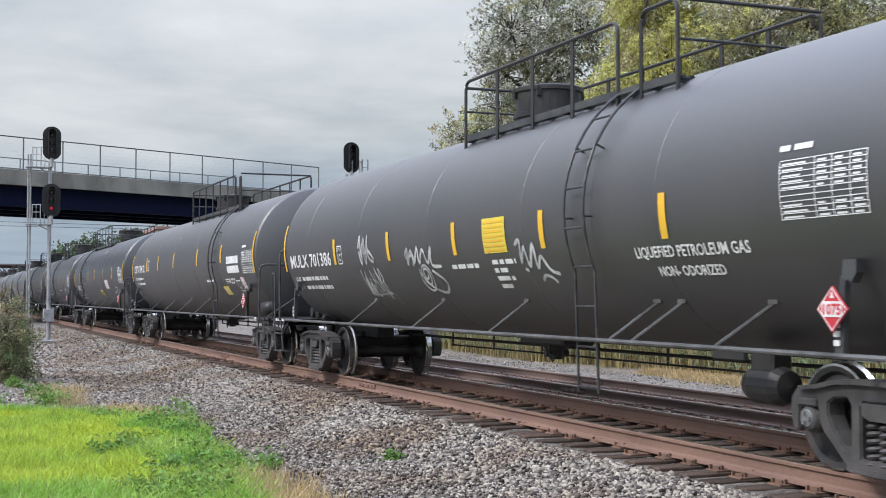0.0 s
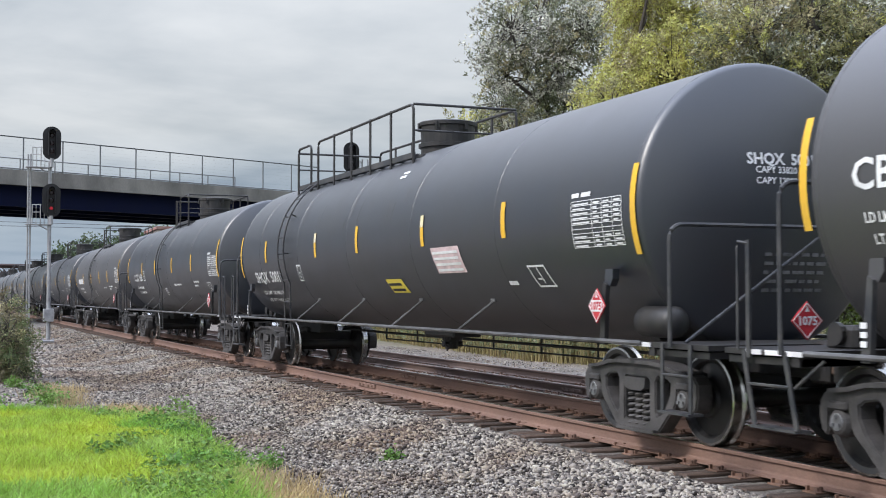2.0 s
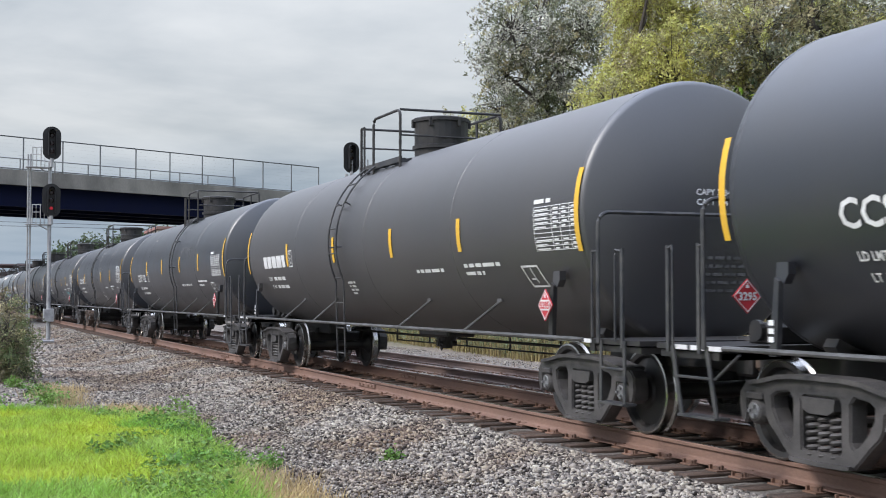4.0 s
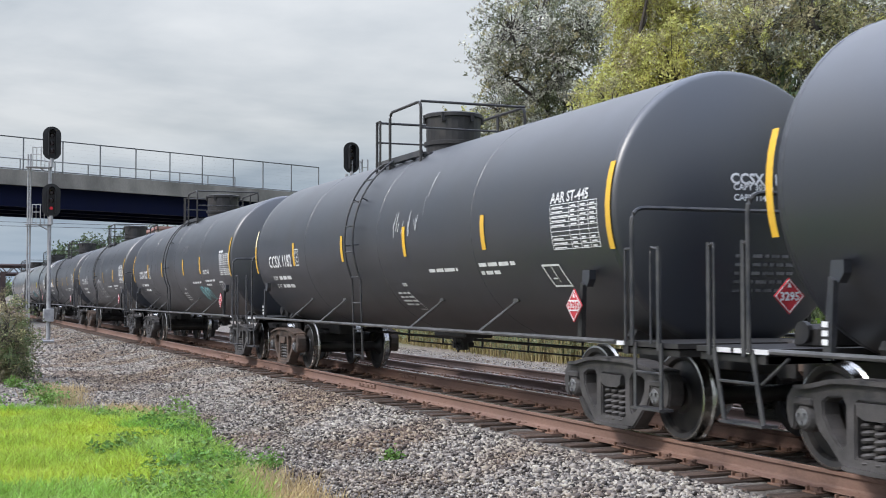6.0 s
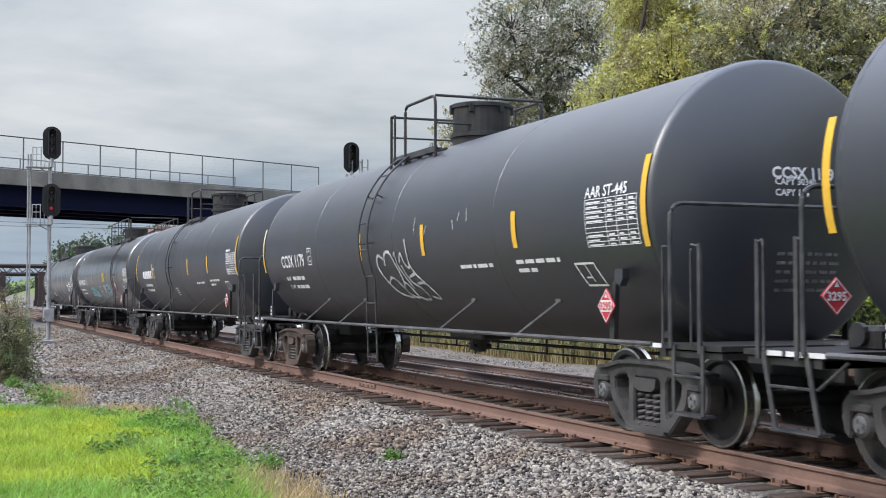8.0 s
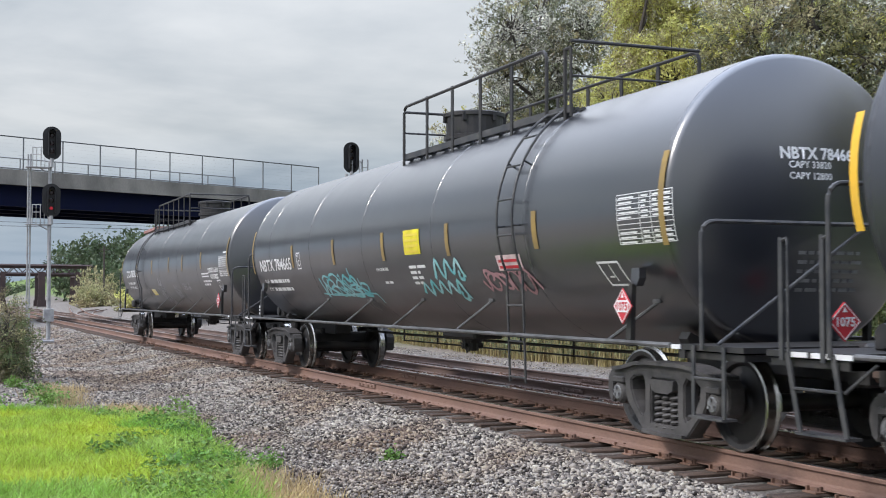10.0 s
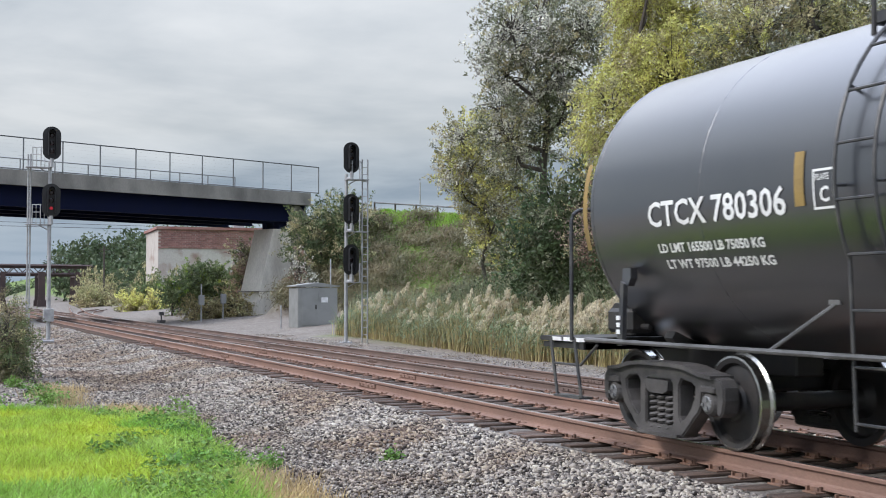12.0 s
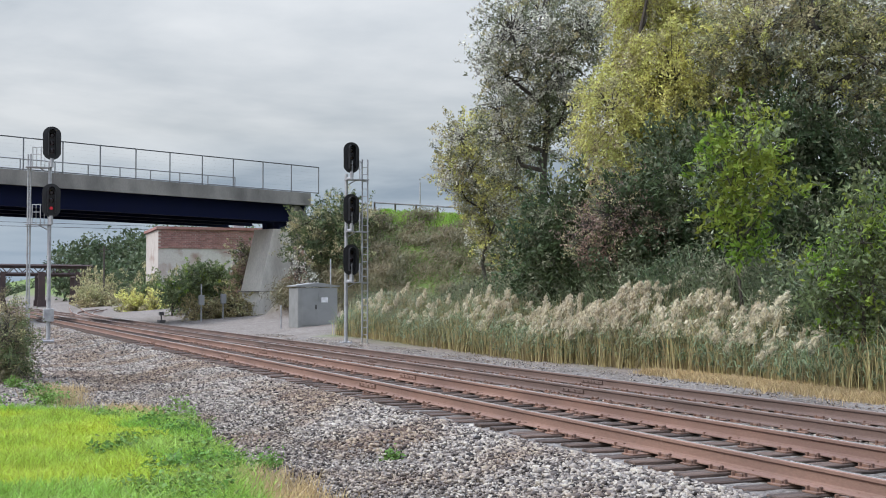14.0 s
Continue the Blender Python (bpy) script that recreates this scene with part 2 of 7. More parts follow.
def ground_material():
    """Ground sheet: gravel, bare dirt and grass by the 'cover' attribute (r gravel, g grass, b dirt)."""
    m = bpy.data.materials.new("ground_mix")
    m.use_nodes = True
    nt = m.node_tree
    b = nt.nodes["Principled BSDF"]
    n, k = nt.nodes.new, nt.links.new
    tc = n("ShaderNodeTexCoord")

    def layer(c1, c2, scale, detail):
        t, r = n("ShaderNodeTexNoise"), n("ShaderNodeValToRGB")
        t.inputs["Scale"].default_value, t.inputs["Detail"].default_value, t.inputs["Roughness"].default_value = scale, detail, 0.7
        k(tc.outputs["Object"], t.inputs["Vector"])
        r.color_ramp.elements[0].position, r.color_ramp.elements[0].color = 0.36, (*c1, 1)
        r.color_ramp.elements[1].position, r.color_ramp.elements[1].color = 0.64, (*c2, 1)
        k(t.outputs[0], r.inputs[0])
        return r.outputs[0], t.outputs[0]
    grav, gh = layer((0.06, 0.055, 0.05), (0.32, 0.30, 0.28), 16, 12)
    patchy, _ = layer((0.55, 0.52, 0.49), (1.0, 0.99, 0.97), 1.1, 6)
    mul = n("ShaderNodeMix"); mul.data_type, mul.blend_type = "RGBA", "MULTIPLY"
    mul.inputs[0].default_value = 1.0
    k(grav, mul.inputs[6]); k(patchy, mul.inputs[7])
    grav = mul.outputs[2]
    grass, _ = layer((0.07, 0.12, 0.02), (0.13, 0.19, 0.035), 3, 8)
    dirt, _ = layer((0.10, 0.08, 0.062), (0.25, 0.20, 0.155), 5, 10)
    att, sep = n("ShaderNodeAttribute"), n("ShaderNodeSeparateColor")
    att.attribute_name = "cover"
    k(att.outputs["Color"], sep.inputs[0])
    last = grav
    for ch, colr in ((1, grass), (2, dirt)):
        mx = n("ShaderNodeMix"); mx.data_type = "RGBA"
        k(sep.outputs[ch], mx.inputs[0]); k(last, mx.inputs[6]); k(colr, mx.inputs[7])
        last = mx.outputs[2]
    k(last, b.inputs["Base Color"])
    b.inputs["Roughness"].default_value = 0.92
    bp = n("ShaderNodeBump")
    bp.inputs["Strength"].default_value, bp.inputs["Distance"].default_value = 0.6, 0.05
    k(gh, bp.inputs["Height"]); k(bp.outputs[0], b.inputs["Normal"])
    return m


GROUND = ground_material()


# ---- mesh helpers ----
def part(name, bm, material, parent=None, label="", smooth=False):
    """One mesh object out of a bmesh, under its thing or part."""
    me = bpy.data.meshes.new(name)
    bm.to_mesh(me)
    bm.free()
    me.materials.append(material)
    if smooth:
        me.polygons.foreach_set("use_smooth", [True] * len(me.polygons))
    ob = new(name, me)
    ob.parent = parent
    return tagged(ob, label)


def shared(name, me, parent, m, label=""):
    """One more object on a mesh that exists already."""
    ob = new(name, me)
    ob.parent = parent
    ob.matrix_basis = m
    return tagged(ob, label)


def thing(name, label, category, group="", m=None, kind=""):
    ob = new(name)
    ob.empty_display_size = 0.2
    if m:
        ob.matrix_basis = m
    return tagged(ob, label, category, group, kind)


def box(bm, c, s, m=None, bevel=0.0):
    g = bmesh.ops.create_cube(bm, size=1)["verts"]
    t = Matrix.Translation(c) @ (m or Matrix()) @ Matrix.Diagonal((*s, 1))
    bmesh.ops.transform(bm, matrix=t, verts=g)
    if bevel:
        es = list({e for v in g for e in v.link_edges})
        bmesh.ops.bevel(bm, geom=es, offset=bevel, segments=1, affect="EDGES")


def rod(bm, a, b, r, seg=8, r2=None):
    a, b = Vector(a), Vector(b)
    d = b - a
    q = d.to_track_quat("Z", "Y").to_matrix().to_4x4()
    bmesh.ops.create_cone(bm, cap_ends=True, segments=seg, radius1=r, radius2=r if r2 is None else r2, depth=d.length,
                          matrix=Matrix.Translation((a + b) / 2) @ q)


def tube(bm, pts, r, seg=8):
    """Swept round bar through points."""
    pts = [Vector(p) for p in pts]
    rings = []
    for i, p in enumerate(pts):
        d = (pts[min(i + 1, len(pts) - 1)] - pts[max(i - 1, 0)]).normalized()
        up = Vector((0, 0, 1)) if abs(d.z) < 0.9 else Vector((1, 0, 0))
        u = d.cross(up).normalized()
        v = d.cross(u)
        rings.append([bm.verts.new(p + r * (math.cos(2 * math.pi * j / seg) * u + math.sin(2 * math.pi * j / seg) * v)) for j in range(seg)])
    for a, b in zip(rings, rings[1:]):
        for j in range(seg):
            bm.faces.new((a[j], a[(j + 1) % seg], b[(j + 1) % seg], b[j]))
    bm.faces.new(rings[0]); bm.faces.new(rings[-1][::-1])
    bmesh.ops.recalc_face_normals(bm, faces=bm.faces)


def arc_pts(a, corner, b, r, n=5):
    """Points of a bend of radius r at a corner between a and b."""
    a, c, b = Vector(a), Vector(corner), Vector(b)
    p, q = c + (a - c).normalized() * r, c + (b - c).normalized() * r
    return [(1 - t) ** 2 * p + 2 * t * (1 - t) * c + t * t * q for t in [i / n for i in range(n + 1)]]


def prism(bm, poly, axis_len, m):
    """A flat outline (x, z) extruded along y by axis_len, then moved by m."""
    f = [bm.verts.new(m @ Vector((x, -axis_len / 2, z))) for x, z in poly]
    g = [bm.verts.new(m @ Vector((x, axis_len / 2, z))) for x, z in poly]
    bm.faces.new(f); bm.faces.new(g[::-1])
    for i in range(len(poly)):
        j = (i + 1) % len(poly)
        bm.faces.new((f[i], g[i], g[j], f[j]))
    bmesh.ops.recalc_face_normals(bm, faces=bm.faces)


def lathe(bm, prof, seg, m):
    """Turn a profile of (radius, along) about the local z axis."""
    rings = []
    for r, z in prof:
        if r < 1e-4:
            rings.append([bm.verts.new(m @ Vector((0, 0, z)))])
        else:
            rings.append([bm.verts.new(m @ Vector((r * math.cos(2 * math.pi * j / seg), r * math.sin(2 * math.pi * j / seg), z))) for j in range(seg)])
    for a, b in zip(rings, rings[1:]):
        for j in range(seg):
            k = (j + 1) % seg
            if len(a) == 1 and len(b) == 1:
                continue
            if len(a) == 1:
                bm.faces.new((a[0], b[k], b[j]))
            elif len(b) == 1:
                bm.faces.new((a[j], a[k], b[0]))
            else:
                bm.faces.new((a[j], a[k], b[k], b[j]))
    bmesh.ops.recalc_face_normals(bm, faces=bm.faces)


def mesh_arrays(name, verts, faces, material, smooth=False):
    """A big mesh straight from numpy arrays (all faces of one size)."""
    me = bpy.data.meshes.new(name)
    nv, nf, k = len(verts), len(faces), faces.shape[1]
    me.vertices.add(nv); me.vertices.foreach_set("co", verts.astype(np.float32).ravel())
    me.loops.add(nf * k); me.loops.foreach_set("vertex_index", faces.astype(np.int32).ravel())
    me.polygons.add(nf)
    me.polygons.foreach_set("loop_start", np.arange(0, nf * k, k, dtype=np.int32))
    if smooth:
        me.polygons.foreach_set("use_smooth", np.ones(nf, dtype=bool))
    me.update(calc_edges=True)
    me.materials.append(material)
    return me


# ---- ground ----
RIDGE_A, RIDGE_B = Vector((-99.6, 25.3)), Vector((-86.0, 38.5))   # top of the road embankment


def ease(a, b, v):
    t = np.clip((v - a) / (b - a), 0, 1)
    return t * t * (3 - 2 * t)


def ground_height(x, y):
    """Height of the ground sheet; the near rail's top is zero."""
    pts_y = [-3000, -40, -9, -5.0, -3.4, -2.1, -1.25, -0.9, 2.4, 2.75, 3.1, 3.35, 6.4, 6.9, 7.8, 10.5, 13, 18, 30, 3000]
    pts_z = [-0.6, -0.5, -0.36, -0.42, -0.5, -0.43, -0.275, -0.24, -0.24, -0.32, -0.4, -0.41, -0.41, -0.42, -0.6, -0.55, -0.3, 0.1, 0.3, 0.5]
    z = np.interp(y, pts_y, pts_z)
    # road embankment beyond the bridge's end, falling to both sides
    d = np.array((RIDGE_B - RIDGE_A).normalized())
    px, py = x - RIDGE_A.x, y - RIDGE_A.y
    along, side = px * d[0] + py * d[1], np.abs(-px * d[1] + py * d[0] - 6.0)
    top = np.where(along < 0, 8.7 + along * 1.9, 8.7 - along * 0.085)
    z = np.maximum(z, np.minimum(top, top - (side - 6.0) * 0.62))
    far = ease(230, 420, np.hypot(x + 60, y)) * ease(4, 60, y)
    return z + far * 14


def build_ground():
    ax = np.concatenate([[-3000, -1500, -900, -600], np.arange(-450, -120, 10), np.arange(-120, -60, 1.5), np.arange(-60, 2, 0.5), np.arange(2, 30, 4), [40, 80, 200, 600, 1500, 3000]])
    ay = np.concatenate([[-3000, -1500, -600, -200, -80, -40, -20], np.arange(-14, 14, 0.25), np.arange(14, 60, 1.5), [70, 90, 120, 160, 220, 300, 420, 600, 1200, 3000]])
    gx, gy = np.meshgrid(ax, ay, indexing="ij")
    z = ground_height(gx, gy)
    rs = np.random.RandomState(3)
    rough = rs.normal(0, 1, gx.shape)
    rough = (rough + np.roll(rough, 1, 0) + np.roll(rough, 1, 1)) / 3
    z = z + rough * np.where((np.abs(gy) < 14) & (np.abs(gx + 30) < 32), 0.018, 0.04)
    nx, ny = gx.shape
    idx = np.arange(nx * ny).reshape(nx, ny)
    faces = np.stack([idx[:-1, :-1], idx[1:, :-1], idx[1:, 1:], idx[:-1, 1:]], -1).reshape(-1, 4)
    me = mesh_arrays("ground", np.stack([gx, gy, z], -1).reshape(-1, 3), faces, GROUND, True)
    wob = rs.normal(0, 1, gx.shape)
    wob = sum(np.roll(np.roll(wob, i, 0), j, 1) for i in range(-2, 3) for j in range(-2, 3)) / 25 * 2.0
    edge = np.interp(gx, [-80, -24, -21.2, -19.9, -18.8, -12, 0], [-9.5, -8.6, -6.4, -4.5, -3.7, -4.3, -4.8])
    lawn = ease(0.35, -0.35, gy - edge - wob * 0.5) * ease(-27, -23, gx) * ease(-11.0, -9.0, gy)
    verge = ease(10.2, 11.2, gy + wob * 0.6) * (gx > -63)
    bank = ease(1.0, 2.4, z)
    grass = np.maximum(np.maximum(lawn, verge * 0.6), bank)
    grass = np.maximum(grass, (gy > 24) * 0.9)
    dirt = np.clip(np.exp(-((gy + 2.9 + wob) / 1.1) ** 2) * 0.55 + wob * 0.15, 0, 0.8) * (gx > -70) * (gy < -1.6)
    dirt = np.maximum(dirt, np.exp(-((gy - 10.6) / 0.9) ** 2) * 0.7 * (gx > -60))
    dirt = np.maximum(dirt, 0.8 * ease(-6.0, -7.5, gy) * ease(-20, -26, gx))
    dirt = np.maximum(dirt, 0.3 * (gx < -60) * (gy > 7) * (gy < 24))
    cov = np.zeros((nx * ny, 4), dtype=np.float32)
    cov[:, 0], cov[:, 1], cov[:, 2], cov[:, 3] = 1, np.clip(grass, 0, 1).ravel(), np.clip(dirt, 0, 1).ravel(), 1
    me.attributes.new("cover", "FLOAT_COLOR", "POINT").data.foreach_set("color", cov.ravel())
    tagged(new("ground", me), "grey gravel and dirt trackside ground with grassy verges", "ground", kind="structure")


build_ground()

# ---- bridge ----
BR_A, BR_B = Vector((-89.86, -2.81, 0)), Vector((-102.21, 22.78, 0))
BR_DIR = (BR_B - BR_A).normalized()
BR_OUT = Vector((-BR_DIR.y, BR_DIR.x, 0))     # away from the viewer
BR_OUT = BR_OUT if BR_OUT.x < 0 else -BR_OUT
BR_LEN = (BR_B - BR_A).length


def bridge_m(along, out, z):
    m = Matrix((BR_DIR, BR_OUT, Vector((0, 0, 1)))).transposed().to_4x4()
    return Matrix.Translation(BR_A + BR_DIR * along + BR_OUT * out + Vector((0, 0, z))) @ m


def build_bridge():
    th = thing("road_bridge", "concrete road bridge on dark blue steel girders with mesh fence", "bridge", kind="structure")
    lo, hi = -30.0, BR_LEN - 1.2
    mid, ln = (lo + hi) / 2, hi - lo
    bm = bmesh.new()
    box(bm, (0, 0, 0), (ln, 11.0, 0.35), bridge_m(mid, 5.6, 9.35))
    part("deck", bm, CONCRETE, th)
    for out, nm in ((0.0, "near"), (11.2, "far")):
        bm = bmesh.new()
        box(bm, (0, 0, 0), (ln, 0.32, 1.06), bridge_m(mid, out, 9.55))
        box(bm, (0, 0, 0), (ln, 0.50, 0.16), bridge_m(mid, out - (0.08 if out == 0 else -0.08), 9.10))
        part("parapet", bm, CONCRETE, th)
    for out in (0.5, 4.0, 7.5, 10.8):
        bm = bmesh.new()
        box(bm, (0, 0, 0), (ln, 0.05, 1.40), bridge_m(mid, out, 8.32))
        box(bm, (0, 0, 0), (ln, 0.45, 0.06), bridge_m(mid, out, 7.64))
        box(bm, (0, 0, 0), (ln, 0.45, 0.06), bridge_m(mid, out, 9.03))
        a = lo + 1
        while a < hi:
            box(bm, (0, 0, 0), (0.03, 0.30, 1.34), bridge_m(a, out + 0.16, 8.32))
            a += 4.0
        part("girder", bm, GIRDER, th)
    for out, top in ((0.0, 2.24), (11.2, 2.1)):
        fence = part("fence_rails", bmesh.new(), FENCE, th)
        bm = bmesh.new()
        for h in (0.08, top * 0.5 if out else top, top):
            rod(bm, bridge_m(lo, out, 10.08 + h).translation, bridge_m(hi + 1.0, out, 10.08 + h).translation, 0.042, 6)
        bm.to_mesh(fence.data); bm.free()
        a, n = hi + 1.0, 0
        while a > lo:
            bm = bmesh.new()
            rod(bm, bridge_m(a, out, 10.08).translation, bridge_m(a, out, 10.08 + top).translation, 0.05, 6)
            part("fence_post", bm, FENCE, fence)
            a -= 3.0
        # wire mesh between the posts
        bm = bmesh.new()
        h = 0.25
        while h < top:
            rod(bm, bridge_m(lo, out, 10.08 + h).translation, bridge_m(hi + 1.0, out, 10.08 + h).translation, 0.002, 3)
            h += 0.25
        part("fence_wire", bm, FENCE, fence)
    # tapered pier wall
    for at in (23.85,):
        bm = bmesh.new()
        prism(bm, [(-2.2, 0), (3.2, 0), (2.9, 7.6), (-0.1, 7.6)], 2.4, bridge_m(at, 1.7, -0.6))
        pier = part("pier", bm, PIER_CONCRETE, th)
        bm = bmesh.new()
        box(bm, (0, 0, 0), (4.72, 2.44, 0.05), bridge_m(at + 0.53, 1.7, 1.9))
        part("pier_joint", bm, CONCRETE, pier)
        for out in (0.9, 2.4):
            bm = bmesh.new()
            box(bm, (0, 0, 0), (0.9, 0.6, 0.62), bridge_m(at + 1.0, out, 7.3))
            part("bearing", bm, GIRDER, pier)
    # wing wall behind the vines
    bm = bmesh.new()
    prism(bm, [(25.6, 2.5), (31.5, 4.2), (26.2, 9.0), (25.6, 9.0)], 0.6, bridge_m(0, 0.4, 0))
    part("wing_wall", bm, CONCRETE, th)


build_bridge()


def build_guard_rail():
    th = thing("road_guard_rail", "galvanised steel guard rail along the embankment road", "guard rail", kind="structure")
    d = (RIDGE_B - RIDGE_A).normalized()
    pts = []
    for i in range(0, 30):
        a = 1.5 + i * 1.9
        p = Vector((RIDGE_A.x + d.x * a, RIDGE_A.y + d.y * a))
        z = 8.7 - a * 0.085
        pts.append(Vector((p.x, p.y, z + 0.65)))
        bm = bmesh.new()
        box(bm, (p.x, p.y, z + 0.25), (0.12, 0.12, 0.95))
        part("post", bm, BARK, th)
    bm = bmesh.new()
    tube(bm, pts, 0.075, 6)
    part("rail", bm, FENCE, th)
    bm = bmesh.new()
    p = Vector((RIDGE_A.x + d.x * 8 - 6, RIDGE_A.y + d.y * 8, 8.6))
    rod(bm, p, p + Vector((0, 0, 2.6)), 0.06, 6)
    part("marker_post", bm, GALV, th)


build_guard_rail()

# ---- tracks ----
TRACK_Y, TRACK2_Y, TRACK2_Z = 0.755, 4.86, -0.204
RAIL_PROFILE = [(-0.075, 0), (0.075, 0), (0.075, 0.012), (0.018, 0.03), (0.009, 0.05), (0.009, 0.135), (0.036, 0.148), (0.037, 0.175), (0.028, 0.184)]
RAIL_PROFILE += [(-0.028, 0.184), (-0.037, 0.175), (-0.036, 0.148), (-0.009, 0.135), (-0.009, 0.05), (-0.018, 0.03), (-0.075, 0.012)]


def rail_path(pts, name, parent, head, steel=None):
    """A rail swept along points at its running surface, with a polished strip on top."""
    bm, top = bmesh.new(), bmesh.new()
    rows = []
    for i, p in enumerate(pts):
        d = (pts[min(i + 1, len(pts) - 1)] - pts[max(i - 1, 0)])
        s = Vector((-d.y, d.x, 0)).normalized()
        rows.append([bm.verts.new(p + s * u + Vector((0, 0, v - 0.186))) for u, v in RAIL_PROFILE])
        if i:
            for j in range(len(RAIL_PROFILE)):
                k = (j + 1) % len(RAIL_PROFILE)
                bm.faces.new((rows[-2][j], rows[-2][k], rows[-1][k], rows[-1][j]))
    bm.faces.new(rows[0]); bm.faces.new(rows[-1][::-1])
    bmesh.ops.recalc_face_normals(bm, faces=bm.faces)
    ob = part(name, bm, steel or RAIL_RUST, parent)
    prof = [(-0.027, 0.1835), (-0.020, 0.1868), (0.020, 0.1868), (0.027, 0.1835)]
    rows = []
    for i, p in enumerate(pts):
        d = (pts[min(i + 1, len(pts) - 1)] - pts[max(i - 1, 0)])
        s = Vector((-d.y, d.x, 0)).normalized()
        rows.append([top.verts.new(p + s * u + Vector((0, 0, v - 0.186))) for u, v in prof])
        if i:
            for j in range(3):
                top.faces.new((rows[-2][j], rows[-2][j + 1], rows[-1][j + 1], rows[-1][j]))
    bmesh.ops.recalc_face_normals(top, faces=top.faces)
    part("running_surface", top, head, ob)
    return ob


def tie_mesh():
    bm = bmesh.new()
    box(bm, (0, 0, -0.09), (0.225, 2.6, 0.18), bevel=0.012)
    me = bpy.data.meshes.new("tie"); bm.to_mesh(me); bm.free()
    me.materials.append(TIE_WOOD)
    return me


def plate_mesh():
    """Tie plate with its spikes."""
    bm = bmesh.new()
    box(bm, (0, 0, 0.008), (0.19, 0.36, 0.018), bevel=0.004)
    for sx, sy in ((-0.06, 0.095), (0.06, -0.095), (0.065, 0.14), (-0.065, -0.14)):
        box(bm, (sx, sy, 0.035), (0.022, 0.03, 0.045))
    for sy in (0.11, -0.11):
        box(bm, (0.0, sy, 0.03), (0.10, 0.035, 0.03))
    me = bpy.data.meshes.new("tie_plate"); bm.to_mesh(me); bm.free()
    me.materials.append(PLATE)
    return me


TIE_ME, PLATE_ME = tie_mesh(), plate_mesh()


def build_track(name, label, cy, top, near, far, head, seed):
    th = thing(name, label, "railway track", kind="structure")
    rnd = random.Random(seed)
    for y in (cy - 0.755, cy + 0.755):
        r = rail_path([Vector((x, y, top)) for x in (12, 0, -20, -60, -120, -260, -600)], "rail", th, head, RAIL_DARK if cy > 3 else RAIL_RUST)
        for i in range(4):     # bolted joint bars
            x = -9.5 - i * 11.9 - (2.0 if y > cy else 0)
            bm = bmesh.new()
            for sd in (-1, 1):
                box(bm, (x, y + sd * 0.022, top - 0.095), (0.9, 0.022, 0.075), bevel=0.006)
                for k in (-0.33, -0.13, 0.13, 0.33):
                    box(bm, (x + k, y + sd * 0.042, top - 0.095), (0.03, 0.025, 0.03))
            box(bm, (x, y, top - 0.06), (0.012, 0.078, 0.118))
            if cy > 3 or i:
                part("joint_bar", bm, RAIL_DARK if cy > 3 else RAIL_RUST, r)
            else:
                bm.free()
    x = near
    while x > far:
        m = pose(x + rnd.uniform(-0.03, 0.03), cy + rnd.uniform(-0.11, 0.11), top - 0.204 - rnd.uniform(0, 0.012), rnd.uniform(-0.4, 0.4), 0, rnd.uniform(-2, 2))
        tie = shared("tie", TIE_ME, th, m)
        for y in (-0.755, 0.755):
            shared("tie_plate", PLATE_ME, tie, pose(0, y, 0))
        x -= 0.495
    # ties further on, in one piece
    v, f = [], []
    k = 0
    while x > -150:
        w, l = 0.112, 1.3
        c = [(x + a * w, cy + b * l, top - 0.204 - e * 0.15) for a, b, e in ((-1, -1, 0), (1, -1, 0), (1, 1, 0), (-1, 1, 0), (-1, -1, 1), (1, -1, 1), (1, 1, 1), (-1, 1, 1))]
        v += c
        f += [(k, k + 1, k + 2, k + 3), (k, k + 4, k + 5, k + 1), (k + 1, k + 5, k + 6, k + 2), (k + 3, k + 2, k + 6, k + 7), (k, k + 3, k + 7, k + 4)]
        k += 8
        x -= 0.495
    ob = new("far_ties", mesh_arrays("far_ties", np.array(v), np.array(f), TIE_WOOD))
    ob.parent = th
    tagged(ob, kind="stuff")
    return th


build_track("main_track", "rusty railway track with polished rails on wooden ties", TRACK_Y, 0.0, -3.0, -48, RAIL_HEAD, 1)
build_track("second_track", "rusty second railway track with bolted rail joints", TRACK2_Y, TRACK2_Z, -6.0, -48, RAIL_HEAD_DULL, 2)


def build_sidings():
    """Tracks that part from the second track beyond the signals."""
    th = thing("diverging_track", "rusty siding tracks branching off beyond the signals", "railway track", kind="structure")
    for off, bend, start in ((0.0, 1.0, -80), (0.0, 2.2, -95)):
        for g in (-0.755, 0.755):
            pts = []
            for i in range(24):
                x = start - i * 9.0
                u = -(x - start)
                y = TRACK2_Y + g + bend * (0.00065 * u * u if u < 70 else 0.00065 * 4900 + 0.091 * (u - 70)) * 1.0
                pts.append(Vector((x, y, TRACK2_Z + 0.01)))
            rail_path(pts, "rail", th, RAIL_HEAD)
    # switch stand
    bm = bmesh.new()
    box(bm, (-88, 7.3, -0.25), (1.0, 0.4, 0.2))
    rod(bm, (-88, 7.3, -0.2), (-88, 7.3, 0.35), 0.05)
    box(bm, (-88, 7.3, 0.3), (0.5, 0.3, 0.25))
    part("switch_stand", bm, BLACK_STEEL, th)


build_sidings()


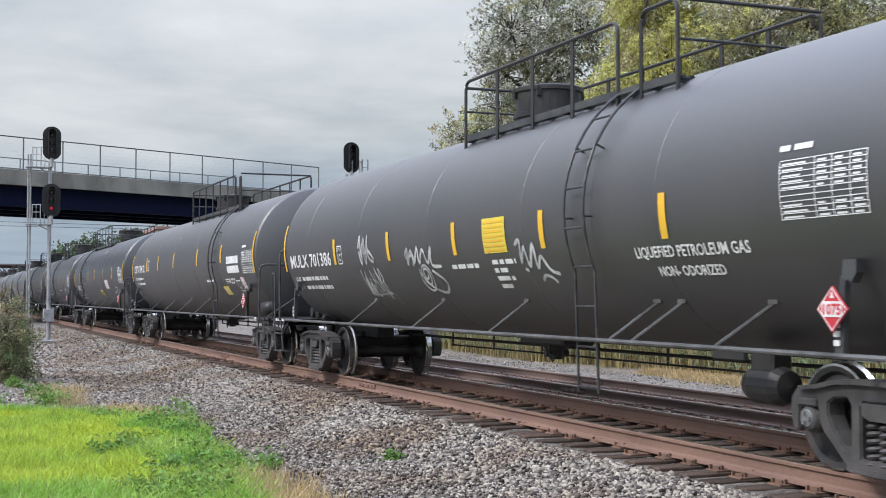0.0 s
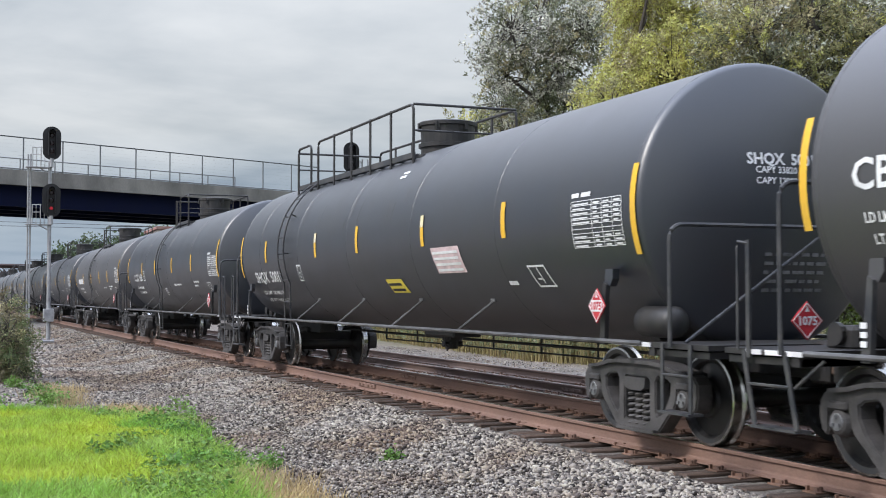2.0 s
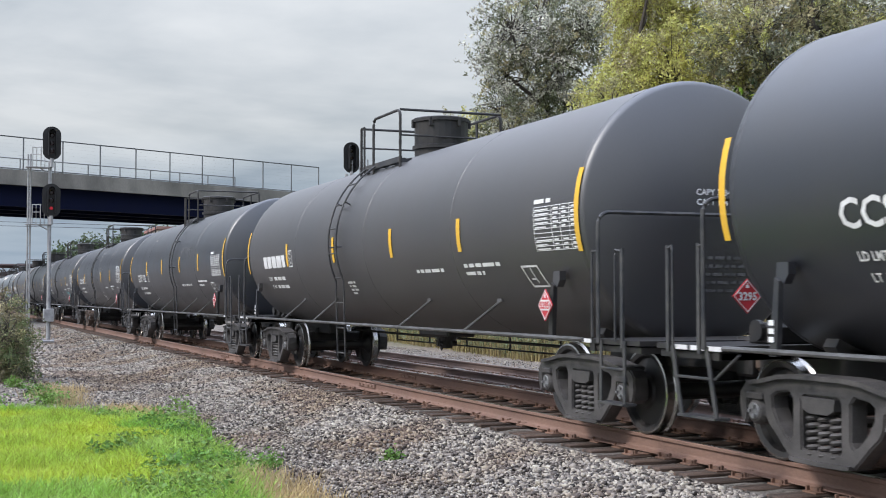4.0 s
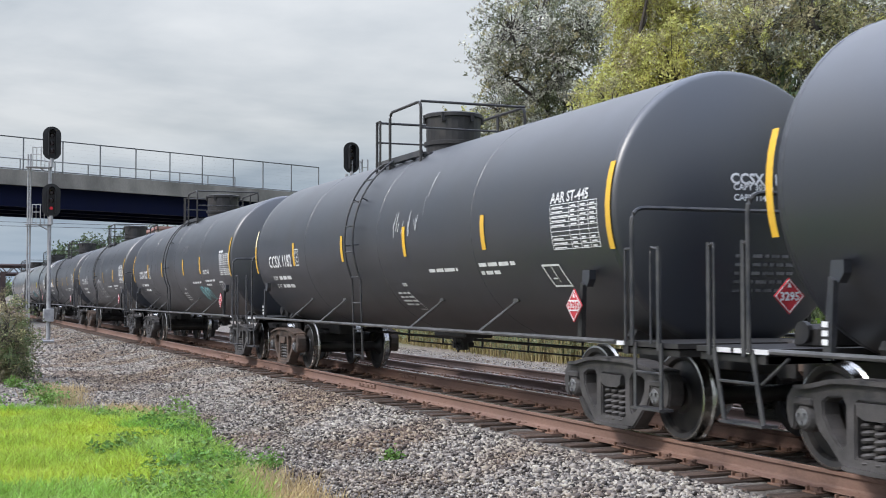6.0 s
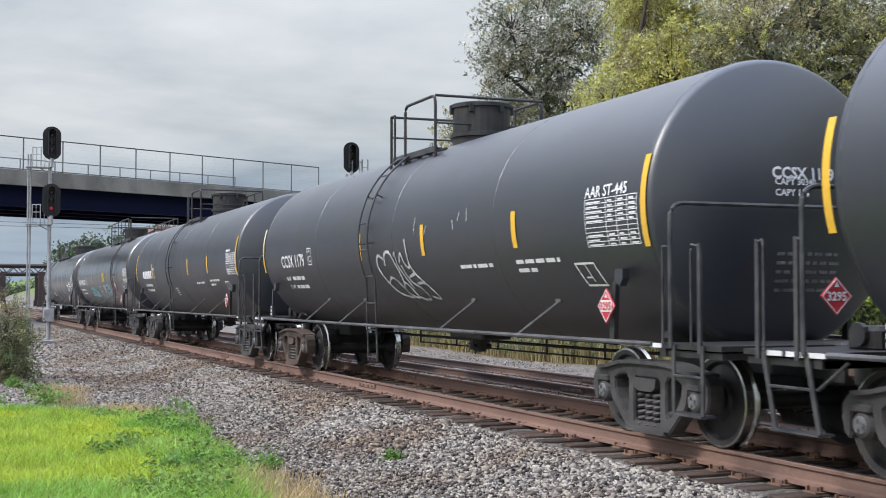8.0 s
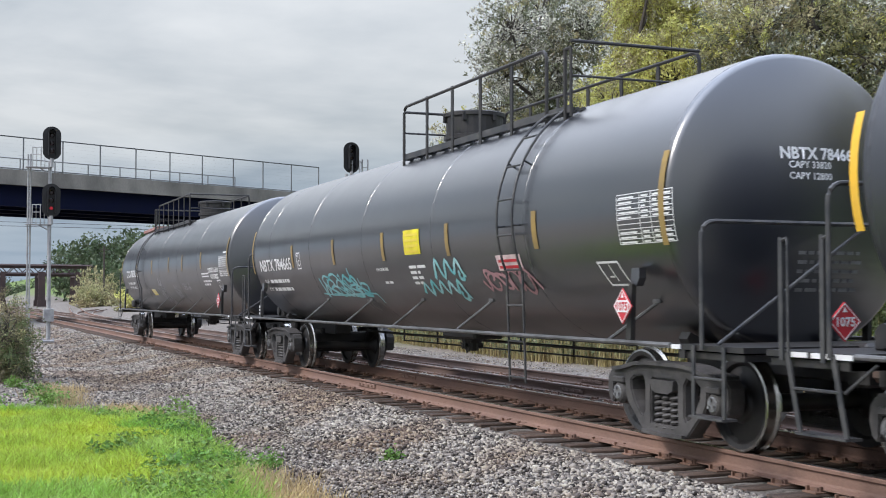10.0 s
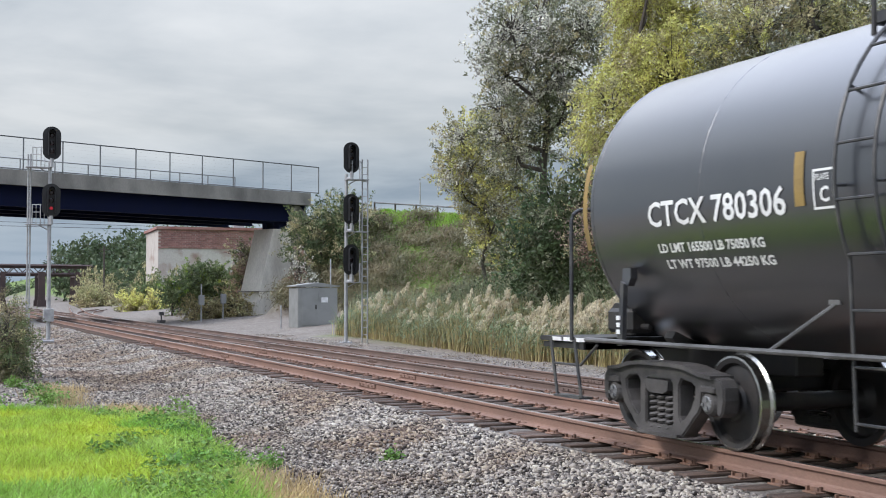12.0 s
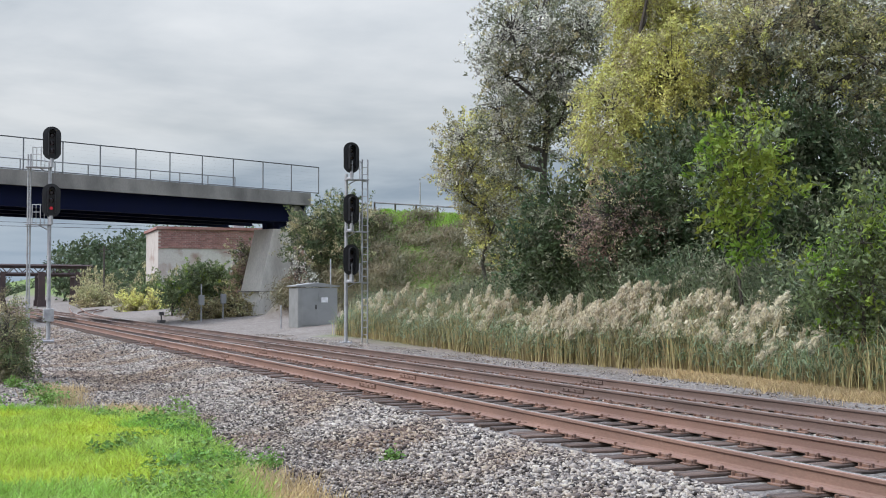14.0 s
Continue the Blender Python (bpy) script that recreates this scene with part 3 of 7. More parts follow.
# ---- signals ----
def signal_head(mast, c, face, lit):
    """Oval backplate with hooded lamp, looking along face."""
    q = Vector((*face, 0)).to_track_quat("-Y", "Z").to_matrix().to_4x4()
    m = Matrix.Translation(c) @ q
    bm = bmesh.new()
    n = 28
    ring = []
    for i in range(n):
        a = 2 * math.pi * i / n
        ring.append((0.36 * math.cos(a), 0.34 * math.sin(a) + (0.34 if math.sin(a) >= 0 else -0.34)))
    prism(bm, ring, 0.03, m)
    box(bm, m @ Vector((0, 0.14, 0)), (0.42, 0.26, 1.0), q, bevel=0.03)
    head = part("signal_head", bm, SIGNAL_BLACK, mast)
    bm = bmesh.new()          # one tall open visor round all the lenses
    rim = [(0.15 * math.cos(a), 0.40 + 0.15 * math.sin(a)) for a in [math.pi * k / 10 for k in range(11)]]
    rim = [(0.15, -0.50)] + rim + [(-0.15, -0.50)]
    front = [[bm.verts.new(m @ Vector((x * s, -0.28, z))) for x, z in rim] for s in (1.0, 0.88)]
    back = [[bm.verts.new(m @ Vector((x * s, -0.012, z))) for x, z in rim] for s in (1.0, 0.88)]
    for k in range(len(rim) - 1):
        for a, b in ((front[0], back[0]), (front[1], back[1]), (front[0], front[1])):
            bm.faces.new((a[k], a[k + 1], b[k + 1], b[k]))
    part("visor", bm, VISOR_GREY, head)
    for k, z in enumerate((0.32, 0.0, -0.32)):
        bm = bmesh.new()
        r = 0.7 if lit and k == 2 else 1.0
        lathe(bm, [(0, 0.022), (0.06 * r, 0.02), (0.10 * r, 0.0)], 16, m @ pose(0, -0.018, z, 90, 0, 0))
        part("lens", bm, LAMP_RED if lit and k == 2 else LENS_DARK, head)


def build_signal(base, heads, ladder_off, height, face, label, off=0.0):
    th = thing("railway_signal", label, "railway signal", "signals beside the tracks", pose(*base))
    bm = bmesh.new()
    rod(bm, (0, 0, 0), (0, 0, heads[0][0] - 0.72), 0.085, 14, 0.07)
    box(bm, (0, 0, 0.05), (0.46, 0.46, 0.1), bevel=0.02)
    for a, b in ((0.2, 0.2), (-0.2, 0.2), (0.2, -0.2), (-0.2, -0.2)):
        rod(bm, (a, b, 0.1), (a, b, 0.18), 0.02, 6)
    mast = part("mast", bm, GALV, th)
    for z, lit in heads:
        signal_head(th, Vector((0.16, off, z)), face, lit)
        bm = bmesh.new()
        rod(bm, (0, 0, z - 0.92), (0.16, off, z - 0.92), 0.06, 10)
        rod(bm, (0.16, off, z - 0.98), (0.16, off, z - 0.62), 0.075, 10)
        part("head_bracket", bm, GALV, th)
    lo = Vector(ladder_off)
    side = Vector((-lo.y, lo.x, 0)).normalized() * 0.2
    across = lo.normalized() * (0.05 if len(heads) == 2 else 0.12)
    lad = part("ladder", bmesh.new(), GALV, th)
    bm = bmesh.new()
    for s in (-1, 1):
        rod(bm, lo + across * s, lo + across * s + Vector((0, 0, height - 0.1)), 0.034, 6)
    bm.to_mesh(lad.data); bm.free()
    z = 0.4
    while z < height - 0.2:
        bm = bmesh.new()
        rod(bm, lo - across + Vector((0, 0, z)), lo + across + Vector((0, 0, z)), 0.018, 5)
        part("rung", bm, GALV, lad)
        z += 0.32
    for z, lit in heads:
        # work platform with hoops behind each head
        bm = bmesh.new()
        zz = z - 0.98
        tube(bm, [Vector((0, 0, zz - 0.25)), lo * 0.55 + Vector((0, 0, zz)), lo + Vector((0, 0, zz))], 0.025, 6)
        box(bm, lo * 0.55 + Vector((0, 0, zz)), (abs(lo.x) * 0.9 + 0.3, abs(lo.y) * 0.9 + 0.3, 0.03))
        for k in (0.35, 0.75):
            tube(bm, [lo * k + side * 1.3 + Vector((0, 0, zz)), lo * k + side * 1.3 + Vector((0, 0, zz + 0.82)), lo * k - side * 1.3 + Vector((0, 0, zz + 0.82)), lo * k - side * 1.3 + Vector((0, 0, zz))], 0.02, 6)
        rod(bm, lo * 0.35 + side * 1.3 + Vector((0, 0, zz + 0.5)), lo * 0.75 + side * 1.3 + Vector((0, 0, zz + 0.5)), 0.016, 6)
        rod(bm, lo * 0.35 + side * 1.3 + Vector((0, 0, zz + 0.8)), lo * 0.75 + side * 1.3 + Vector((0, 0, zz + 0.8)), 0.016, 6)
        part("work_platform", bm, GALV, th)
    return th


CAM_XY = Vector((EYE[0], EYE[1]))
sl = build_signal((-53.49, -2.9, -0.38), ((8.08, False), (5.75, True)), (-0.3, -0.78, 0), 7.75, (0.985, 0.0), "black two-headed railway signal on a galvanised mast", 0.05)
bm = bmesh.new()
box(bm, (0.02, 0, 1.1), (0.3, 0.42, 0.52), bevel=0.02)
part("junction_box", bm, GALV, sl)
build_signal((-53.0, 9.55, -0.6), ((8.18, False), (5.9, False), (3.68, False)), (0.35, 0.75, 0), 8.2, (0.985, 0.0), "black three-headed railway signal on a galvanised mast", 0.18)


def build_bungalow():
    th = thing("equipment_case", "grey metal signal equipment case beside the track", "equipment case", m=pose(-72.6, 13.68, -0.44, 0, 0, 2))
    bm = bmesh.new()
    box(bm, (0, 0, 1.22), (1.8, 2.45, 2.44), bevel=0.03)
    part("case_body", bm, BUNGALOW, th)
    bm = bmesh.new()
    prism(bm, [(-1.36, 2.5), (1.36, 2.5), (1.36, 2.56), (0, 2.74), (-1.36, 2.56)], 1.9, pose(0, 0, 0, 0, 0, 90))
    part("case_roof", bm, BUNGALOW, th)
    bm = bmesh.new()
    box(bm, (0.91, -0.48, 1.3), (0.04, 1.0, 2.1), bevel=0.01)
    d = part("door", bm, BUNGALOW, th)
    bm = bmesh.new()
    box(bm, (0.95, -0.12, 1.3), (0.05, 0.06, 0.25))
    part("handle", bm, BLACK_STEEL, d)
    bm = bmesh.new()
    box(bm, (0.91, 0.42, 1.72), (0.02, 0.40, 0.30))
    part("notice", bm, WHITE_PAINT, th)
    bm = bmesh.new()
    rod(bm, (0, 0, -0.3), (0, 0, 0.02), 0.5, 4)
    part("footing", bm, CONCRETE, th)
    for y in (-1.7, 1.4):
        bm = bmesh.new()
        rod(bm, (-0.9, y, 0), (-0.9, y, 4.2 if y > 0 else 1.4), 0.045, 8)
        part("conduit_post", bm, GALV, th)


build_bungalow()


def build_small_boxes():
    for x, y, h in ((-96.5, 11.7, 1.7), (-97.5, 13.6, 1.8)):
        th = thing("relay_box", "small grey relay box on a post by the underpass", "relay box", "relay boxes", pose(x, y, -0.5))
        bm = bmesh.new()
        rod(bm, (0, 0, 0), (0, 0, h + (1.2 if y < 12 else 0)), 0.05, 8)
        part("post", bm, GALV, th)
        bm = bmesh.new()
        box(bm, (0.1, 0, h), (0.3, 0.42, 0.75), bevel=0.03)
        part("box_body", bm, BUNGALOW, th)


build_small_boxes()


# ---- distance: truss, old brick building ----
def build_truss():
    th = thing("railway_truss_bridge", "dark rusted steel truss railway bridge in the distance", "railway bridge", kind="structure")
    for xb, top in ((-241, 7.3), (-252, 7.3)):
        bm = bmesh.new()
        for z in (7.15, 5.6):
            rod(bm, (xb + 3, 0.0 - 30, z), (xb - 3, 20.0, z), 0.28, 4)
        part("chord", bm, TRUSS, th)
        y = -30.0
        k = 0
        while y < 19:
            bm = bmesh.new()
            x = xb + 3 - (y + 30) / 50 * 6
            rod(bm, (x, y, 5.6 if k % 2 else 7.15), (x, y + 1.4, 7.15 if k % 2 else 5.6), 0.09, 4)
            part("lattice", bm, TRUSS, th)
            y += 1.4
            k += 1
    for y, w in ((4.2, 0.8), (10.9, 1.2), (17.2, 0.9), (-4.0, 1.0)):
        bm = bmesh.new()
        for x in (-242, -251):
            box(bm, (x, y, 2.8), (0.6, w, 6.4))
            box(bm, (x, y, 0.2), (1.0, w * 1.3, 1.2))
        box(bm, (-246.5, y, 5.4), (9, 0.5, 0.7))
        part("trestle_leg", bm, TRUSS, th)


build_truss()


def build_mill():
    """Old brick building with a peeling white end wall; brick courses stand proud."""
    a, b = Vector((-172, 20.6, 0)), Vector((-171.4, 36, 0))
    d = (b - a).normalized()
    n = Vector((-d.y, d.x, 0))
    th = thing("brick_building", "old red brick building with peeling white end wall", "building")

    def m(along, out, z):
        r = Matrix((d, n, Vector((0, 0, 1)))).transposed().to_4x4()
        return Matrix.Translation(a + d * along + n * out + Vector((0, 0, z))) @ r
    ln = (b - a).length
    bm = bmesh.new()
    box(bm, (0, 0, 0), (ln, 14, 11.0), m(ln / 2, 7, 5.0))
    part("wall", bm, RENDER_WHITE, th)
    me = None
    bm = bmesh.new()
    box(bm, (0, 0, 0), (0.62, 0.10, 0.22), bevel=0.01)
    me = mesh_of_block("brick", bm, BRICK_RED)
    k = 0
    for r in range(11):
        x = 0.35 if r % 2 else 0.0
        while x < ln - 0.5:
            shared("brick", me, th, m(x + 0.33, -0.03, 8.1 + r * 0.245))
            x += 0.66
            k += 1
    bm = bmesh.new()
    box(bm, (0, 0, 0), (ln + 0.6, 14.6, 0.35), m(ln / 2, 7, 10.75))
    part("coping", bm, BRICK_RED, th)
    bm = bmesh.new()
    box(bm, (0, 0, 0), (1.4, 1.4, 1.0), m(ln * 0.75, 4, 11.3))
    part("roof_vent", bm, GALV, th)


def mesh_of_block(name, bm, material):
    me = bpy.data.meshes.new(name); bm.to_mesh(me); bm.free()
    me.materials.append(material)
    return me


build_mill()


def build_wires():
    th = thing("overhead_wires", "thin utility wires and pole across the distance", "utility wires", kind="structure")
    for z, z2 in ((13.6, 12.7), (14.3, 13.2)):
        bm = bmesh.new()
        tube(bm, [(-210, -40, z), (-212, -10, z - 0.8), (-216, 40, z2)], 0.035, 4)
        part("wire", bm, BLACK_STEEL, th)
    bm = bmesh.new()
    rod(bm, (-205, 17.5, 0), (-205, 17.5, 9.5), 0.14, 6)
    for z in (8.9, 8.2):
        box(bm, (-205, 17.5, z), (0.1, 1.6, 0.1))
    part("utility_pole", bm, BARK, th)


build_wires()


# ---- plants ----
def leaf_cloud(rs, centers, spread, per, size, droop=0.0, flat=0.0):
    """Rhombic leaves scattered about clump centres: vertices and faces."""
    n = len(centers) * per
    c = np.repeat(centers, per, 0) + rs.normal(0, 1, (n, 3)) * np.asarray(spread)
    if droop:
        c[:, 2] -= np.abs(rs.normal(0, droop, n))
    a = rs.normal(0, 1, (n, 3))
    a[:, 2] *= (1 - flat)
    a /= np.linalg.norm(a, axis=1, keepdims=True)
    b = np.cross(a, rs.normal(0, 1, (n, 3)))
    b /= np.linalg.norm(b, axis=1, keepdims=True)
    s = size * rs.uniform(0.6, 1.35, (n, 1))
    fold = np.cross(a, b) * s * 0.15
    v = np.stack([c - a * s, c + b * s * 0.45 + fold, c + a * s, c - b * s * 0.45 + fold], 1).reshape(-1, 3)
    return v, np.arange(n * 4).reshape(n, 4)


def leaf_sprays(rs, centers, hubs, spread, per, size, droop):
    """Leaves strung along short twigs that point away from the limbs: sprays with gaps between them."""
    n = len(centers)
    near = hubs[np.argmin(((centers[:, None] - hubs[None]) ** 2).sum(-1), 1)]
    d = centers - near + rs.normal(0, 0.5, (n, 3))
    d /= np.linalg.norm(d, axis=1, keepdims=True) + 1e-6
    d[:, 2] += 0.25 - droop * 1.6
    ln = spread * rs.uniform(1.2, 3.2, n)
    t = rs.uniform(-0.5, 1.0, (n, per))
    c = centers[:, None] + d[:, None] * (t * ln[:, None])[..., None]
    c[..., 2] -= (t + 0.5) ** 2 * ln[:, None] * (0.12 + droop)
    c = c + rs.normal(0, 1, c.shape) * (spread * 0.30 * (1.25 - t * 0.7))[..., None]
    c = c.reshape(-1, 3)
    m = len(c)
    a = np.repeat(d, per, 0) * 0.7 + rs.normal(0, 0.7, (m, 3))
    a[:, 2] -= droop
    a /= np.linalg.norm(a, axis=1, keepdims=True)
    b = np.cross(a, rs.normal(0, 1, (m, 3)))
    b /= np.linalg.norm(b, axis=1, keepdims=True)
    s = size * rs.uniform(0.6, 1.3, (m, 1))
    fold = np.cross(a, b) * s * 0.15
    v = np.stack([c - a * s, c + b * s * 0.40 + fold, c + a * s, c - b * s * 0.40 + fold], 1).reshape(-1, 3)
    return v, np.arange(m * 4).reshape(m, 4)


def crown_points(rs, blobs, clumps):
    """Clump centres, more of them near the outside of a set of ellipsoids."""
    vol = np.array([b[3] * b[4] * b[5] for b in blobs]) ** 0.75
    pick = rs.choice(len(blobs), clumps, p=vol / vol.sum())
    bl = np.array(blobs)[pick]
    d = rs.normal(0, 1, (clumps, 3))
    d /= np.linalg.norm(d, axis=1, keepdims=True)
    r = rs.uniform(0.15, 1.0, (clumps, 1)) ** 0.45
    return bl[:, :3] + d * r * bl[:, 3:6]


def tree(name, label, base, blobs, mats, clumps=500, per=45, size=0.09, spread=0.32, seed=1, trunk_r=0.22, droop=0.0, group="trees behind the reeds", category="tree", bare=0.0):
    """Tapered trunk, limbs towards every part of the crown, leaves in uneven clumps. blobs: x, y, z, rx, ry, rz."""
    rs = np.random.RandomState(seed)
    rnd = random.Random(seed)
    th = thing(name, label, category, group, pose(*base))
    B = Vector(base)
    loc = [(b[0] - B.x, b[1] - B.y, b[2] - B.z, *b[3:]) for b in blobs]
    pts = crown_points(rs, loc, clumps)
    bm = bmesh.new()
    top = max(b[2] for b in loc)
    tops = [Vector((0, 0, -0.2))]
    for i in range(1, 7):
        tops.append(Vector((rnd.uniform(-0.25, 0.25) * i * 0.3, rnd.uniform(-0.25, 0.25) * i * 0.3, top * i / 6)))
    for i, (p, q) in enumerate(zip(tops, tops[1:])):
        rod(bm, p, q, trunk_r * (1 - i / 7), 8, trunk_r * (1 - (i + 1) / 7))
    part("trunk", bm, BARK, th)
    hubs = []
    for b in loc:          # one main limb to the heart of each part of the crown
        t = Vector(b[:3])
        h = min(max(t.z - math.hypot(t.x, t.y) * 0.9, 0.4), top * 0.85)
        i = min(5, int(h / top * 6))
        s = tops[i].lerp(tops[i + 1], h / top * 6 - i)
        mid = s.lerp(t, 0.5) + Vector((rnd.uniform(-0.3, 0.3), rnd.uniform(-0.3, 0.3), rnd.uniform(-0.5, 0.0)))
        bm = bmesh.new()
        rod(bm, s, mid, trunk_r * 0.42, 6, trunk_r * 0.3)
        rod(bm, mid, t, trunk_r * 0.3, 6, trunk_r * 0.14)
        part("limb", bm, BARK, th)
        hubs += [mid.lerp(t, 0.4), t]
    bm = bmesh.new()
    for k in range(min(len(pts), 130 + int(bare * 300))):
        t = Vector(pts[k])
        s = min(hubs, key=lambda c: (c - t).length)
        mid = s.lerp(t, 0.5) + Vector((rnd.uniform(-0.15, 0.15), rnd.uniform(-0.15, 0.15), rnd.uniform(0, 0.25)))
        r = 0.012 + trunk_r * rnd.uniform(0.03, 0.09)
        rod(bm, s, mid, r, 4, r * 0.7)
        rod(bm, mid, t, r * 0.7, 4, r * 0.2)
    tagged(part("branchwork", bm, BARK, th), kind="stuff")
    hub = np.array([tuple(h) for h in hubs])
    for j, (m, share) in enumerate(mats):
        lo = int(len(pts) * sum(s for _, s in mats[:j]))
        hi = int(len(pts) * sum(s for _, s in mats[:j + 1]))
        sub = pts[lo:hi]
        if len(sub):
            v, f = leaf_sprays(rs, sub, hub, spread, per, size, droop)
            ob = new("crown", mesh_arrays("crown", v, f, m))
            ob.parent = th
    return th


tree("silver_poplar", "tall grey-green poplar with airy silvery crown", (-46.5, 16.0, -0.2), [(-45.5, 14.1, 12.0, 1.6, 1.6, 1.8), (-47.5, 14.1, 11.2, 1.0, 1.0, 1.1), (-48.4, 16.9, 13.7, 1.7, 1.7, 1.9), (-46.1, 15.0, 10.3, 1.7, 1.7, 1.9), (-48.2, 14.8, 9.3, 1.2, 1.2, 1.3), (-44.8, 15.9, 10.8, 1.7, 1.7, 1.9), (-47.2, 14.8, 7.9, 1.4, 1.4, 1.5), (-48.4, 16.8, 8.6, 1.5, 1.5, 1.7), (-45.5, 16.5, 9.2, 1.4, 1.4, 1.5), (-46.5, 19.1, 13.8, 1.4, 1.4, 1.5), (-44.5, 16.7, 12.0, 1.6, 1.6, 1.8)],
     ((LEAF_SILVER, 0.42), (LEAF_GREYGREEN, 0.43), (LEAF_OLIVE, 0.15)), 900, 44, 0.080, 0.30, 1, 0.24, bare=1.4)
tree("young_poplar", "yellow-green bushy young poplar at the wood's edge", (-51.5, 15.6, 0.2), [(-49.8, 13.7, 8.2, 1.1, 1.1, 1.2), (-51.5, 14.9, 7.0, 1.3, 1.3, 1.4), (-53.0, 16.5, 8.6, 1.3, 1.3, 1.4), (-50.9, 13.7, 7.0, 0.7, 0.7, 0.8), (-52.2, 15.9, 5.7, 1.3, 1.3, 1.4), (-49.1, 15.6, 6.2, 1.5, 1.5, 1.7), (-51.1, 15.9, 4.4, 1.3, 1.3, 1.4), (-52.4, 17.9, 5.0, 1.4, 1.4, 1.5)],
     ((LEAF_OLIVE, 0.22), (LEAF_YELLOW, 0.28), (LEAF_SILVER, 0.32), (LEAF_GREYGREEN, 0.18)), 800, 50, 0.075, 0.28, 2, 0.12, bare=0.3)
tree("yellow_willow", "large willow with drooping yellow-green foliage", (-39.6, 16.8, -0.1), [(-39.0, 14.9, 8.0, 1.4, 1.4, 1.8), (-40.6, 15.3, 6.8, 1.0, 1.0, 1.3), (-41.3, 17.9, 11.5, 1.6, 1.6, 2.1), (-38.9, 17.4, 9.3, 1.9, 1.9, 2.5), (-40.7, 17.1, 9.8, 1.4, 1.4, 1.8), (-38.8, 15.2, 5.4, 1.2, 1.2, 1.6), (-39.7, 17.4, 7.4, 1.6, 1.6, 2.1), (-40.6, 19.5, 11.5, 1.6, 1.6, 2.1), (-38.5, 18.3, 8.5, 1.4, 1.4, 1.8), (-40.6, 17.3, 13.4, 1.6, 1.6, 2.1)],
     ((LEAF_YELLOW, 0.78), (LEAF_OLIVE, 0.22)), 1500, 56, 0.075, 0.30, 3, 0.26, droop=0.35, bare=0.4)
tree("olive_tree", "broad tree with olive and browning autumn foliage", (-35.6, 21.0, 0.1), [(-35.5, 18.4, 10.4, 1.8, 1.8, 2.0), (-36.1, 20.9, 11.1, 1.8, 1.8, 2.0), (-36.7, 23.7, 11.0, 1.8, 1.8, 2.0), (-35.8, 19.7, 8.8, 1.8, 1.8, 2.0), (-36.3, 22.6, 8.8, 1.8, 1.8, 2.0), (-33.9, 22.4, 9.2, 1.6, 1.6, 1.8), (-37.0, 18.7, 9.3, 1.4, 1.4, 1.5), (-37.2, 22.5, 13.3, 2.2, 2.2, 2.4), (-34.5, 22.9, 7.4, 1.5, 1.5, 1.7), (-37.6, 19.4, 13.1, 1.8, 1.8, 2.0), (-33.5, 23.2, 11.1, 1.8, 1.8, 2.0)],
     ((LEAF_OLIVE, 0.48), (LEAF_YELLOW, 0.16), (LEAF_SILVER, 0.12), (LEAF_GREYGREEN, 0.24)), 1500, 50, 0.08, 0.34, 4, 0.28, bare=1.6)
tree("dark_tree", "dense dark green tree deep in the wood", (-36.0, 17.0, 0.0), [(-34.8, 15.0, 5.0, 1.7, 1.7, 1.9), (-35.2, 17.9, 3.5, 1.7, 1.7, 1.9), (-35.5, 21.1, 5.5, 1.8, 1.8, 2.0), (-33.0, 21.4, 5.6, 1.6, 1.6, 1.8), (-36.3, 17.1, 3.3, 1.6, 1.6, 1.8), (-33.4, 18.3, 3.2, 1.7, 1.7, 1.9), (-36.5, 14.5, 3.1, 1.5, 1.5, 1.7), (-38.7, 13.6, 3.3, 1.5, 1.5, 1.7), (-40.2, 12.8, 2.7, 1.3, 1.3, 1.4), (-34.5, 21.5, 3.5, 1.7, 1.7, 1.9), (-35.6, 13.9, 3.9, 1.3, 1.3, 1.4), (-34.7, 19.1, 6.7, 1.4, 1.4, 1.5), (-36.9, 17.7, 6.5, 1.4, 1.4, 1.5), (-39.8, 13.3, 4.7, 1.1, 1.1, 1.2), (-33.7, 23.6, 4.8, 1.7, 1.7, 1.9)],
     ((LEAF_DARK, 0.8), (LEAF_GREYGREEN, 0.2)), 1800, 46, 0.105, 0.40, 5, 0.2)
tree("bright_sapling", "young tree with fresh bright green leaves", (-28.6, 13.0, -0.3), [(-27.6, 12.3, 5.5, 0.7, 0.7, 0.8), (-28.8, 12.6, 4.9, 0.7, 0.7, 0.8), (-29.4, 14.2, 6.5, 0.3, 0.3, 0.3), (-27.9, 12.9, 4.5, 0.8, 0.8, 0.9), (-29.2, 13.0, 4.0, 0.6, 0.6, 0.7), (-27.2, 13.2, 4.3, 0.4, 0.4, 0.4), (-28.5, 13.1, 3.2, 0.7, 0.7, 0.8), (-29.3, 14.3, 5.8, 0.5, 0.5, 0.6), (-28.4, 11.9, 5.5, 0.3, 0.3, 0.3)],
     ((LEAF_BRIGHT, 0.8), (LEAF_GREEN, 0.2)), 190, 20, 0.105, 0.30, 6, 0.06)
